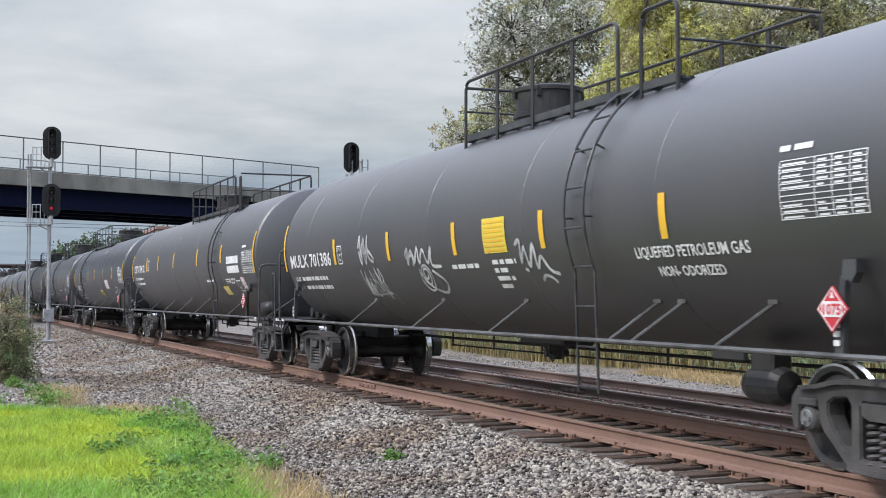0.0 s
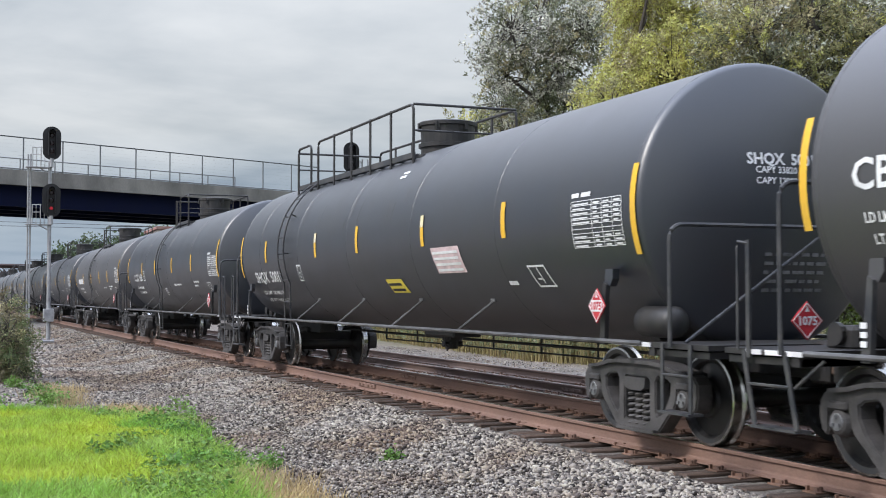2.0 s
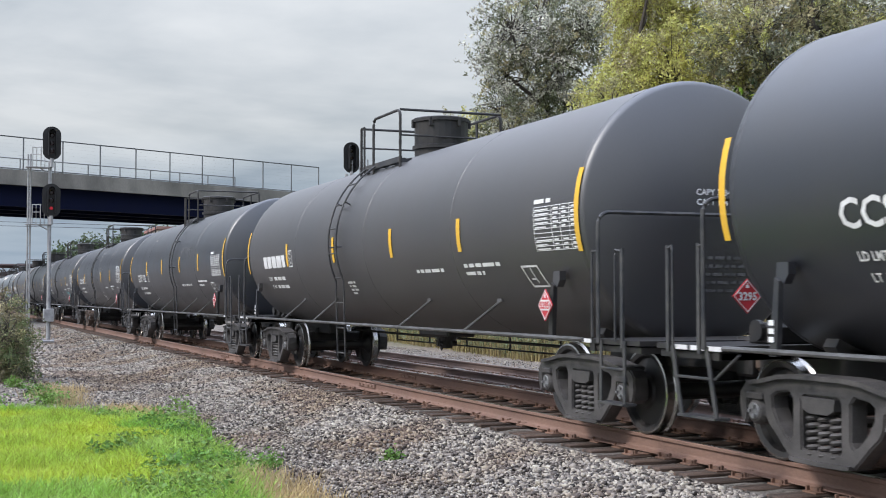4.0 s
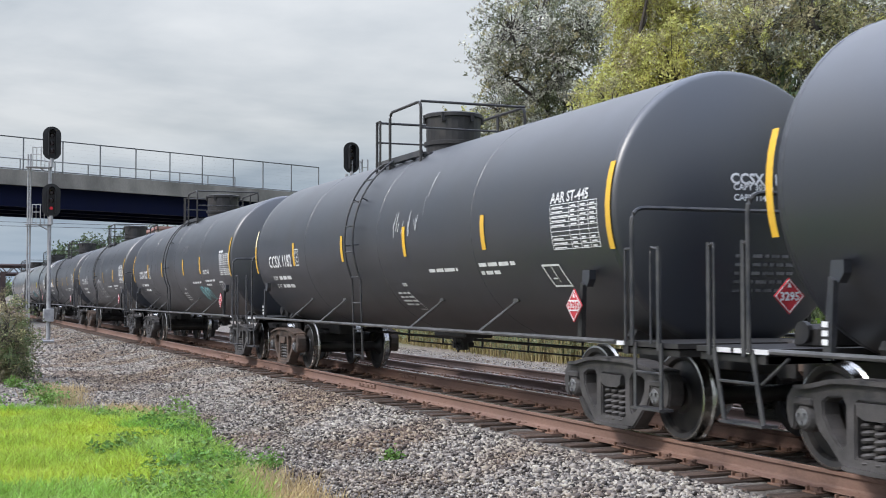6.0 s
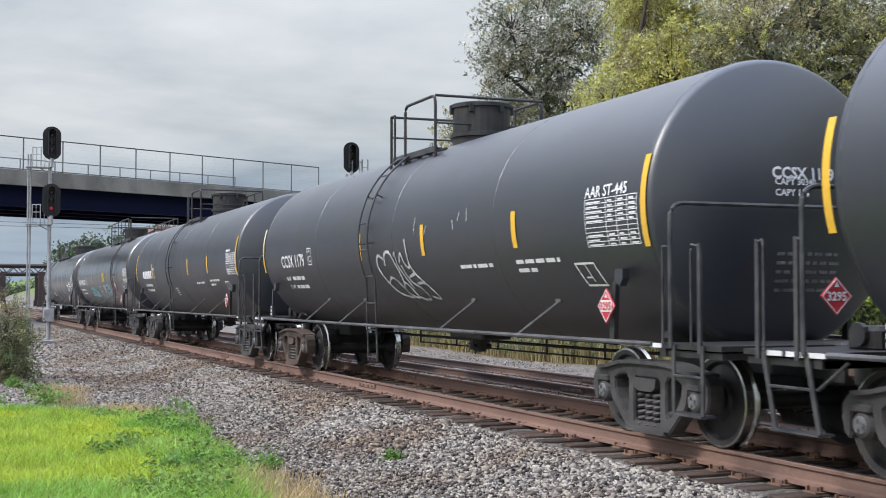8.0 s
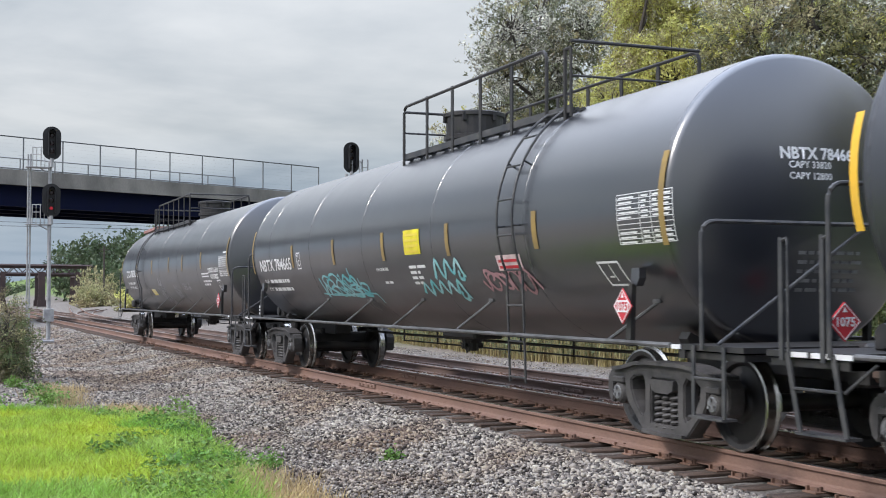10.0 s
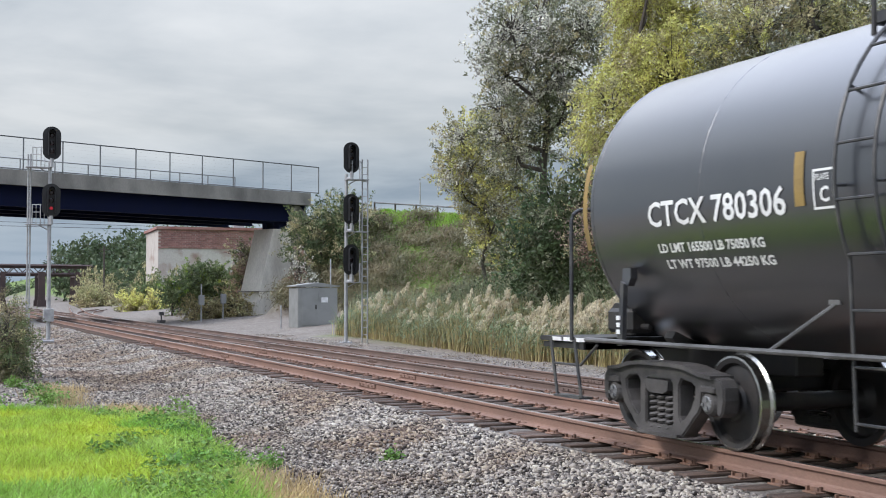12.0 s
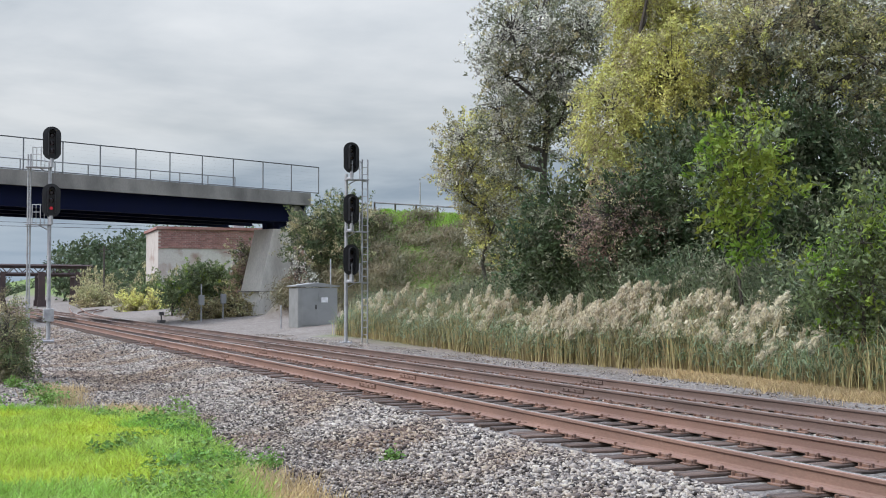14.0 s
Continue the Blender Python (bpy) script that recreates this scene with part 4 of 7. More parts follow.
tree("green_bush_tree", "leafy green bush tree beside the reeds", (-21.8, 11.4, -0.45), [(-21.3, 10.9, 2.6, 0.7, 0.7, 0.8), (-21.6, 11.5, 3.2, 0.8, 0.8, 0.9), (-22.7, 11.2, 2.0, 0.7, 0.7, 0.8), (-21.3, 11.1, 1.8, 0.8, 0.8, 0.9), (-22.2, 11.2, 1.2, 0.6, 0.6, 0.7), (-22.3, 10.6, 1.8, 0.5, 0.5, 0.6), (-21.6, 11.6, 0.8, 0.5, 0.5, 0.6)],
     ((LEAF_GREEN, 0.75), (LEAF_BRIGHT, 0.25)), 300, 22, 0.075, 0.28, 7, 0.07)
tree("red_shrub", "reddish brown half-bare shrub", (-35.8, 13.2, -0.3), [(-35.4, 12.8, 4.1, 1.0, 1.0, 1.1), (-36.6, 12.6, 3.5, 0.8, 0.8, 0.9), (-36.1, 14.1, 4.9, 0.8, 0.8, 0.9), (-34.8, 13.9, 3.8, 0.7, 0.7, 0.8), (-36.2, 13.0, 3.0, 0.8, 0.8, 0.9)],
     ((LEAF_RED, 0.75), (LEAF_OLIVE, 0.25)), 330, 20, 0.05, 0.24, 8, 0.07, bare=1.0, category="shrub")
tree("embankment_bush", "dark green bush at the bridge abutment", (-93.0, 20.3, 0.0),
     [(-93.5, 20.2, 6.2, 1.8, 1.8, 2.4), (-92.5, 21.4, 7.6, 1.8, 1.8, 2.0), (-94.0, 23.0, 8.0, 2.0, 2.0, 1.3), (-92.5, 18.9, 7.0, 1.6, 1.6, 1.3), (-92.0, 18.4, 5.0, 1.4, 1.4, 1.5), (-91.5, 21.8, 4.0, 2.2, 2.0, 2.6), (-93.5, 19.8, 2.6, 2.2, 1.8, 2.4)],
     ((LEAF_DARK, 0.4), (LEAF_GREEN, 0.3), (LEAF_OLIVE, 0.3)), 700, 40, 0.10, 0.36, 9, 0.12, group="bushes at the bridge", category="bush")
tree("grey_twiggy_bush", "pale twiggy bush against the pier", (-90.5, 17.6, -0.3),
     [(-90.5, 17.8, 3.2, 1.0, 1.0, 1.8), (-90.0, 18.2, 2.0, 1.2, 1.0, 1.4)], ((LEAF_SILVER, 0.7), (LEAF_RED, 0.3)), 120, 14, 0.10, 0.35, 10, 0.08, group="bushes at the bridge", category="bush", bare=1.0)
tree("underpass_bush", "green shrub growing beyond the underpass", (-118, 13.2, -0.3),
     [(-118, 15.2, 2.6, 1.5, 1.7, 1.9), (-118.5, 17.2, 2.9, 1.6, 1.7, 1.6), (-118, 13.6, 1.4, 1.5, 1.4, 1.3), (-118, 18.6, 1.6, 1.4, 1.3, 1.4)], ((LEAF_GREEN, 0.6), (LEAF_DARK, 0.3), (LEAF_BRIGHT, 0.1)), 430, 40, 0.13, 0.4, 11, 0.1, group="bushes at the bridge", category="bush")
tree("brown_sumac", "tall bush with browning red leaves by the pier", (-111.5, 18.6, -0.3),
     [(-111.5, 18.4, 2.8, 1.2, 1.3, 1.6), (-111.8, 19.2, 4.6, 1.1, 1.2, 1.4), (-111.0, 18.2, 5.4, 1.0, 1.0, 0.9), (-111.4, 19.4, 1.6, 1.2, 1.2, 1.4)], ((LEAF_RED, 0.55), (LEAF_OLIVE, 0.25), (LEAF_GREEN, 0.2)), 260, 30, 0.12, 0.34, 14, 0.1, group="bushes at the bridge", category="bush", bare=0.5)
tree("dry_bush", "low dry brown bush by the pier's foot", (-99.5, 14.3, -0.4),
     [(-99.5, 14.6, 0.7, 1.6, 1.5, 1.0), (-101, 12.6, 0.3, 1.5, 1.6, 0.7)], ((REED_STRAW, 0.6), (LEAF_OLIVE, 0.4)), 160, 40, 0.12, 0.4, 12, 0.05, group="bushes at the bridge", category="bush")
tree("lineside_bush", "olive green bush standing beside the gravel", (-30.2, -5.75, -0.4), [(-29.6, -5.7, 0.5, 0.6, 0.6, 0.7), (-30.6, -5.6, 1.0, 0.5, 0.5, 0.6), (-31.4, -5.7, 0.0, 0.7, 0.7, 0.8), (-30.0, -5.5, 0.3, 0.3, 0.3, 0.3), (-31.2, -5.7, 1.4, 0.2, 0.2, 0.3), (-29.5, -5.6, 0.0, 0.5, 0.5, 0.6)],
     ((VINE, 0.45), (LEAF_OLIVE, 0.15), (LEAF_GREEN, 0.4)), 420, 40, 0.034, 0.15, 13, 0.04, droop=0.25, group="lineside bushes", category="bush")
for i, (x, y, z, r, h, m) in enumerate(((-150, 14.5, 0.4, 1.8, 1.3, LEAF_YELLOW), (-160, 17.0, 1.2, 2.2, 1.9, LEAF_GREEN), (-200, 14.6, 1.0, 2.4, 1.8, LEAF_OLIVE), (-225, 18.5, 2.6, 3.0, 3.4, LEAF_OLIVE), (-165, 21.0, 2.2, 3.0, 2.8, LEAF_GREEN), (-215, 24.0, 3.2, 4.0, 4.0, LEAF_FAR))):
    tree("trackside_bush", "bushy yellow-green trackside scrub in the distance", (x, y, -0.4), [(x, y, z, r, r, h), (x + 1.5, y + 1.8, z * 0.7, r, r, h * 0.8)],
         ((m, 0.7), (LEAF_OLIVE, 0.3)), 150, 36, 0.22, 0.6, 20 + i, 0.1, group="distant scrub", category="bush")


# unseen copies carry the wood past the view's edge and darken tank-head reflections
for i, (kind, dx, dy) in enumerate((("dark_tree", 24, 0), ("olive_tree", 26, -2), ("yellow_willow", 38, 0), ("dark_tree", 36, 0), ("olive_tree", 40, -3), ("dark_tree", 48, -1), ("olive_tree", 54, -2), ("yellow_willow", 62, 1), ("dark_tree", 62, 0), ("olive_tree", 70, -1), ("dark_tree", 76, 0))):
    src = bpy.data.objects[kind]
    copy_thing(src, pose(src.matrix_basis.translation.x + dx, src.matrix_basis.translation.y + dy, src.matrix_basis.translation.z))


def far_woods():
    rs = np.random.RandomState(77)
    blobs = []
    for i in range(40):
        t = i / 39
        y = 21 + t * 75
        blobs.append((-335 + rs.uniform(-25, 25), y + rs.uniform(-2, 2), float(np.interp(y, [20, 28, 40, 90], [6, 12, 13.5, 16])) + rs.uniform(-2.5, 1.5), 4.5, 4.5, 5.5))
        blobs.append((-300 + rs.uniform(-15, 15), y + 3, float(np.interp(y, [20, 28, 40, 90], [3, 6, 8, 10])) + rs.uniform(-1, 1), 4.5, 4.5, 5))
    for i in range(24):
        blobs.append((-480 + rs.uniform(-20, 20), -40 + i * 4, 3 + rs.uniform(-1, 1.5), 6, 6, 4))
    pts = crown_points(rs, blobs, 3600)
    v, f = leaf_cloud(rs, pts, 0.9, 20, 0.55)
    tagged(new("distant_woods", mesh_arrays("distant_woods", v, f, LEAF_FAR)), "dark green distant wooded hillside behind the railway", "woods", kind="stuff")


far_woods()


def vine_bank():
    """Tangled vines that cover the embankment's face."""
    rs = np.random.RandomState(12)
    n = 5200
    x, y = rs.uniform(-100, -60, n), rs.uniform(10.5, 44, n)
    z = ground_height(x, y)
    keep = (z > 0.35) & (z < 7.5 + 0.4 * np.sin(x * 0.7 + y)) & (y > 15)
    mound = 0.55 * np.sin(x * 0.55 + y * 0.8) * np.sin(y * 0.9 - x * 0.2) + 0.35 * np.sin(x * 1.9 + y) + 0.25 * np.sin(y * 2.6 - x * 0.9)
    p = np.stack([x, y, z + 0.25 + mound], 1)[keep]
    v, f = leaf_cloud(rs, p, (0.5, 0.5, 0.24), 34, 0.10, flat=0.2)
    tagged(new("vine_cover", mesh_arrays("vine_cover", v, f, VINE)), "tangled olive vines covering the road embankment", "vines", kind="stuff")
    per = 46
    c = np.repeat(p, per, 0) + rs.normal(0, 1, (len(p) * per, 3)) * (0.5, 0.5, 0.2)
    c[:, 2] += 0.15
    m = len(c)
    d = np.array([0.55, -0.45, -0.42]) + rs.normal(0, 0.30, (m, 3))
    d *= rs.uniform(0.16, 0.42, (m, 1))
    w = np.cross(d, rs.normal(0, 1, (m, 3)))
    w *= rs.uniform(0.012, 0.03, (m, 1)) / (np.linalg.norm(w, axis=1, keepdims=True) + 1e-6)
    v = np.stack([c - d, c + w, c + d + (0, 0, -0.05), c - w], 1).reshape(-1, 3)
    tagged(new("vine_strands", mesh_arrays("vine_strands", v, np.arange(m * 4).reshape(m, 4), VINE)), "trailing dry vine strands hanging down the embankment", "vines", kind="stuff")
    n = 2200
    a = rs.uniform(2, 34, n)
    d = (RIDGE_B - RIDGE_A).normalized()
    o = rs.uniform(0.0, 1.8, n)
    x, y = RIDGE_A.x + d.x * a + o * 0.7, RIDGE_A.y + d.y * a - o * 0.7
    z = ground_height(x, y)
    v, f = blades(rs, x, y, z, 0.28, 0.03, 16)
    tagged(new("embankment_grass", mesh_arrays("embankment_grass", v, f, GRASS_WEED)), "green grass along the embankment's crest", "grass", kind="stuff")


def blades(rs, x, y, z, h, w, per, lean=0.35, spread=0.12):
    """Tufts of narrow bent blades."""
    n = len(x) * per
    r = lambda a: np.repeat(a, per)
    px, py, pz = r(x) + rs.normal(0, spread, n), r(y) + rs.normal(0, spread, n), r(z)
    hh = h * rs.uniform(0.5, 1.25, n) if np.isscalar(h) else r(h) * rs.uniform(0.6, 1.2, n)
    a = rs.uniform(0, 2 * np.pi, n)
    lx, ly = rs.normal(0, lean, n) * hh, rs.normal(0, lean, n) * hh
    wx, wy = np.cos(a) * w, np.sin(a) * w
    v = np.stack([np.stack([px - wx, py - wy, pz - 0.02], 1), np.stack([px + wx, py + wy, pz - 0.02], 1),
                  np.stack([px + lx * 0.4 + wx * 0.7, py + ly * 0.4 + wy * 0.7, pz + hh * 0.6], 1),
                  np.stack([px + lx * 0.4 - wx * 0.7, py + ly * 0.4 - wy * 0.7, pz + hh * 0.6], 1),
                  np.stack([px + lx, py + ly, pz + hh], 1)], 1).reshape(-1, 3)
    k = np.arange(n)[:, None] * 5
    f = np.concatenate([k + np.array([[0, 1, 2]]), k + np.array([[0, 2, 3]]), k + np.array([[3, 2, 4]])], 0)
    return v, f


vine_bank()


def arching(rs, x, y, z, h, per):
    """Long reed leaves that leave the stalk, rise and bend over."""
    n = len(x) * per
    r = lambda a: np.repeat(a, per)
    t = rs.uniform(0.15, 0.92, n)
    px, py, pz = r(x) + rs.normal(0, 0.16, n), r(y) + rs.normal(0, 0.16, n), r(z) + r(h) * t
    a, ln, w = rs.uniform(0, 6.283, n), rs.uniform(0.22, 0.5, n), rs.uniform(0.009, 0.017, n)
    dx, dy = np.cos(a), np.sin(a)
    rows = []
    for u, up, ww in ((0.0, 0.0, 0.6), (0.4, 0.34, 1.0), (0.75, 0.34, 0.8), (1.0, 0.12, 0.05)):
        cx, cy, cz = px + dx * ln * u * 0.8, py + dy * ln * u * 0.8, pz + ln * up
        rows += [np.stack([cx - dy * w * ww, cy + dx * w * ww, cz], 1), np.stack([cx + dy * w * ww, cy - dx * w * ww, cz + w * 0.5], 1)]
    v = np.stack(rows, 1).reshape(-1, 3)
    k = np.arange(n)[:, None] * 8
    return v, np.concatenate([k + np.array([[i, i + 1, i + 3, i + 2]]) for i in (0, 2, 4)], 0)


def reed_bed():
    rs = np.random.RandomState(5)
    # straw-coloured front reeds with pale plumes
    n = 2600
    x = -19 - 42 * rs.uniform(0, 1, n) ** 0.9
    front = np.interp(x, [-60, -53, -36, -28, -19], [11.6, 11.4, 10.4, 11.1, 10.6])
    y = front + np.abs(rs.normal(0, 0.8, n))
    z = ground_height(x, y)
    h = 1.5 + 0.2 * np.sin(x * 0.55) + 0.12 * np.sin(x * 1.7) + rs.normal(0, 0.16, n) - 0.6 * ((x > -25.5) & (x < -20.5))
    h = h * np.clip(0.62 + (y - front) * 0.5, 0.62, 1.1)
    v, f = blades(rs, x, y, z, h, 0.012, 9, 0.16, 0.18)
    tagged(new("reed_stalks", mesh_arrays("reed_stalks", v, f, REED_STRAW)), "straw-coloured tall reeds along the track's far verge", "reeds", kind="stuff")
    # leaves that arch out of the stalks at every height
    v, f = arching(rs, x, y, z, h, 13)
    tagged(new("reed_blades", mesh_arrays("reed_blades", v, f, REED_GREEN)), "green reed blades among the stalks", "reeds", kind="stuff")
    # plumes: feathery drooping tufts
    dens = np.clip(np.interp(x, [-60, -44, -38, -35, -26, -24.5, -20.8, -20], [0.12, 0.2, 0.6, 1.0, 1.0, 0.08, 0.08, 0.9]), 0, 1)
    pick = rs.uniform(0, 1, n) < dens * 0.62 * np.clip(0.75 + 0.6 * np.sin(x * 1.1) * np.sin(x * 0.37 + 1), 0.15, 1.2)
    px, py, ph = x[pick], y[pick], (z + h)[pick]
    m = len(px)
    per = 95
    t = rs.uniform(0, 1, (m, per))
    lean = rs.normal(0.14, 0.08, (m, 1))
    c = np.stack([px[:, None] + lean * t ** 2 + rs.normal(0, 0.085, (m, per)) * (1.3 - t), py[:, None] + rs.normal(0, 0.05, (m, per)) * (1.3 - t),
                  ph[:, None] * 1.0 - 0.15 + rs.uniform(0.28, 0.55, (m, 1)) * t - 0.12 * t * t], -1).reshape(-1, 3)
    k = len(c)
    d = np.stack([rs.normal(0.03, 0.03, k), rs.normal(0, 0.03, k), rs.normal(0.04, 0.03, k)], 1)
    s = rs.normal(0, 0.015, (k, 3))
    v = np.stack([c - d, c + s, c + d, c - s], 1).reshape(-1, 3)
    tagged(new("reed_plumes", mesh_arrays("reed_plumes", v, np.arange(k * 4).reshape(k, 4), PLUME)), "pale feathery reed plumes", "reeds", kind="stuff")
    # dark green reeds behind
    n = 1700
    x = -19 - 46 * rs.uniform(0, 1, n)
    y = np.interp(x, [-60, -53, -36, -28, -19], [13.6, 13.4, 12.6, 13.2, 12.8]) + rs.uniform(0, 2.6, n)
    z = ground_height(x, y)
    h = np.interp(x, [-65, -50, -42, -19], [1.0, 1.3, 2.2, 2.4]) + 0.3 * np.sin(x * 0.4 + 2) + rs.normal(0, 0.35, n)
    v, f = blades(rs, x, y, z, h, 0.017, 9, 0.30, 0.36)
    v2, f2 = arching(rs, x, y, z, h * 1.05, 20)
    tagged(new("back_reeds", mesh_arrays("back_reeds", v, f, REED_GREEN)), "dense green reeds in front of the trees", "reeds", kind="stuff")
    tagged(new("back_reed_leaves", mesh_arrays("back_reed_leaves", v2, f2, REED_GREEN)), "arching green reed leaves in front of the trees", "reeds", kind="stuff")
    q = rs.choice(n, 1700)
    under = np.stack([x[q], y[q] - 0.3, z[q] + h[q] * rs.uniform(0.3, 1.12, 1700)], 1)
    for name, m, a, b in (("thicket_leaves", LEAF_GREYGREEN, 0, 1000), ("dark_thicket_leaves", LEAF_DARK, 1000, 1700)):
        v, f = leaf_cloud(rs, under[a:b], (0.20, 0.20, 0.22), 40, 0.07)
        tagged(new(name, mesh_arrays(name, v, f, m)), "low green undergrowth between the reeds and the trees", "undergrowth", kind="stuff")
    # scattered pale plumes higher up in the green reeds
    q = rs.choice(n, 130, replace=False)
    v, f = leaf_cloud(rs, np.stack([x[q], y[q] - 0.2, z[q] + h[q] * 0.95], 1), (0.05, 0.05, 0.11), 26, 0.035)
    tagged(new("back_plumes", mesh_arrays("back_plumes", v, f, PLUME)), "scattered pale plumes in the green reeds", "reeds", kind="stuff")
    # dry grass strip along the foot
    n = 1800
    x = -12 - 17 * rs.uniform(0, 1, n) ** 1.1
    y = np.interp(x, [-46, -36, -28, -19, -12], [9.9, 9.8, 10.4, 10.0, 9.7]) + rs.normal(0, 0.32, n) * np.clip((x + 31) / 8, 0.3, 1)
    v, f = blades(rs, x, y, ground_height(x, y), 0.15, 0.007, 15, 0.7, 0.16)
    tagged(new("dry_verge_grass", mesh_arrays("dry_verge_grass", v, f, GRASS_DRY)), "dry tan grass along the gravel verge", "grass", kind="stuff")


reed_bed()


def lawn():
    rs = np.random.RandomState(9)
    edge = lambda x: np.interp(x, [-24, -21.2, -19.9, -18.9, -16, -13, -11, -8], [-8.5, -6.4, -4.5, -3.8,  -4.1, -4.3, -4.6, -4.9])
    n = 9500
    x = -10.2 - 11.0 * rs.uniform(0, 1, n) ** 1.1
    y = edge(x) - 3.6 * rs.uniform(0, 1, n) ** 1.1 + rs.normal(0, 0.12, n)
    y0 = edge(x) - y
    z = ground_height(x, y)
    bare = (np.hypot((x + 12.0) / 0.9, (y + 5.35) / 0.28) > 1)
    lawnp = bare & (y0 > 0.5 + 0.3 * np.sin(x * 2)) & (x < -12.3)
    v, f = blades(rs, x[lawnp], y[lawnp], z[lawnp] + 0.0, 0.15 + 0.05 * np.sin(x[lawnp] * 3.1) * np.sin(y[lawnp] * 4.3), 0.0075, 16, 0.55, 0.09)
    tagged(new("lawn_grass", mesh_arrays("lawn_grass", v, f, GRASS_BRIGHT)), "bright yellow-green mown grass beside the gravel", "grass", kind="stuff")
    weed = bare & ~lawnp
    v, f = blades(rs, x[weed], y[weed], z[weed], 0.20, 0.010, 11, 0.6, 0.10)
    tagged(new("rough_grass", mesh_arrays("rough_grass", v, f, GRASS_WEED)), "rough green grass at the lawn's edge", "grass", kind="stuff")
    # broad-leaved weeds
    centres = []
    spots = [(-19.0, -3.75, 0.30, 0.42), (-18.6, -4.1, 0.25, 0.25), (-17.2, -4.0, 0.35, 0.2), (-15.2, -4.1, 0.4, 0.22), (-13.6, -4.25, 0.45, 0.25), (-12.6, -4.6, 0.4, 0.2), (-14.2, -3.6, 0.12, 0.10), (-25.5, -5.3, 0.4, 0.25), (-23.2, -5.2, 0.35, 0.2), (-12.0, -4.9, 0.3, 0.15), (-13.9, -2.2, 0.06, 0.04)]
    for i in range(26):
        sx = rs.uniform(-20, -10.8)
        spots.append((sx, float(edge(sx)) - abs(rs.normal(0, 0.5)) - 0.05, rs.uniform(0.12, 0.3), rs.uniform(0.1, 0.24)))
    for i in range(5):
        spots.append((rs.uniform(-29, -21.5), rs.uniform(-6.6, -5.2), rs.uniform(0.15, 0.35), rs.uniform(0.1, 0.25)))
    for k, (sx, sy, r, h) in enumerate(spots):
        zz = float(ground_height(np.array(sx), np.array(sy)))
        c = rs.normal(0, 1, (34, 3)) * (r * 0.55, r * 0.55, h * 0.3) + (sx, sy, zz + h * 0.45)
        c[:, 2] = np.maximum(c[:, 2], zz)
        centres.append(c)
    v, f = leaf_cloud(rs, np.concatenate(centres), 0.05, 13, 0.031, flat=0.4)
    tagged(new("broadleaf_weeds", mesh_arrays("broadleaf_weeds", v, f, WEED_LEAF)), "leafy green weeds growing along the gravel's edge", "weeds", kind="stuff")
    # dry tufts
    x = np.concatenate([rs.normal(-20.6, 0.5, 90), rs.uniform(-13.2, -10.5, 160), rs.uniform(-27, -22, 60)])
    y = np.concatenate([rs.normal(-4.25, 0.18, 90), rs.normal(-4.25, 0.25, 160), rs.normal(-4.9, 0.2, 60)])
    v, f = blades(rs, x, y, ground_height(x, y), 0.2, 0.006, 14, 0.45, 0.1)
    tagged(new("dry_grass_tufts", mesh_arrays("dry_grass_tufts", v, f, GRASS_DRY)), "dry tan grass tufts at the gravel's edge", "grass", kind="stuff")


lawn()


def stones(name, label, rs, x, y, z, size):
    """Loose angular stones: squashed, turned eight-cornered lumps."""
    n = len(x)
    corner = np.array([[-1, -1, -1], [1, -1, -1], [1, 1, -1], [-1, 1, -1], [-1, -1, 1], [1, -1, 1], [1, 1, 1], [-1, 1, 1]], float)
    c = corner[None] * rs.uniform(0.45, 1.0, (n, 8, 3)) * (size * rs.uniform(0.6, 1.4, n))[:, None, None] * rs.uniform(0.3, 1.0, (n, 1, 3)) * (1.15, 0.9, 0.8)
    a, b = rs.uniform(0, 6.28, n), rs.uniform(-0.7, 0.7, n)
    ca, sa, cb, sb = np.cos(a), np.sin(a), np.cos(b), np.sin(b)
    X, Y, Z = c[..., 0], c[..., 1], c[..., 2]
    Y, Z = Y * cb[:, None] - Z * sb[:, None], Y * sb[:, None] + Z * cb[:, None]
    X, Y = X * ca[:, None] - Y * sa[:, None], X * sa[:, None] + Y * ca[:, None]
    v = np.stack([X + x[:, None], Y + y[:, None], Z + z[:, None]], -1).reshape(-1, 3)
    q = np.array([[0, 3, 2, 1], [4, 5, 6, 7], [0, 1, 5, 4], [1, 2, 6, 5], [2, 3, 7, 6], [3, 0, 4, 7]])
    f = (np.arange(n)[:, None, None] * 8 + q[None]).reshape(-1, 4)
    tagged(new(name, mesh_arrays(name, v, f, STONE)), label, "ballast", kind="stuff")


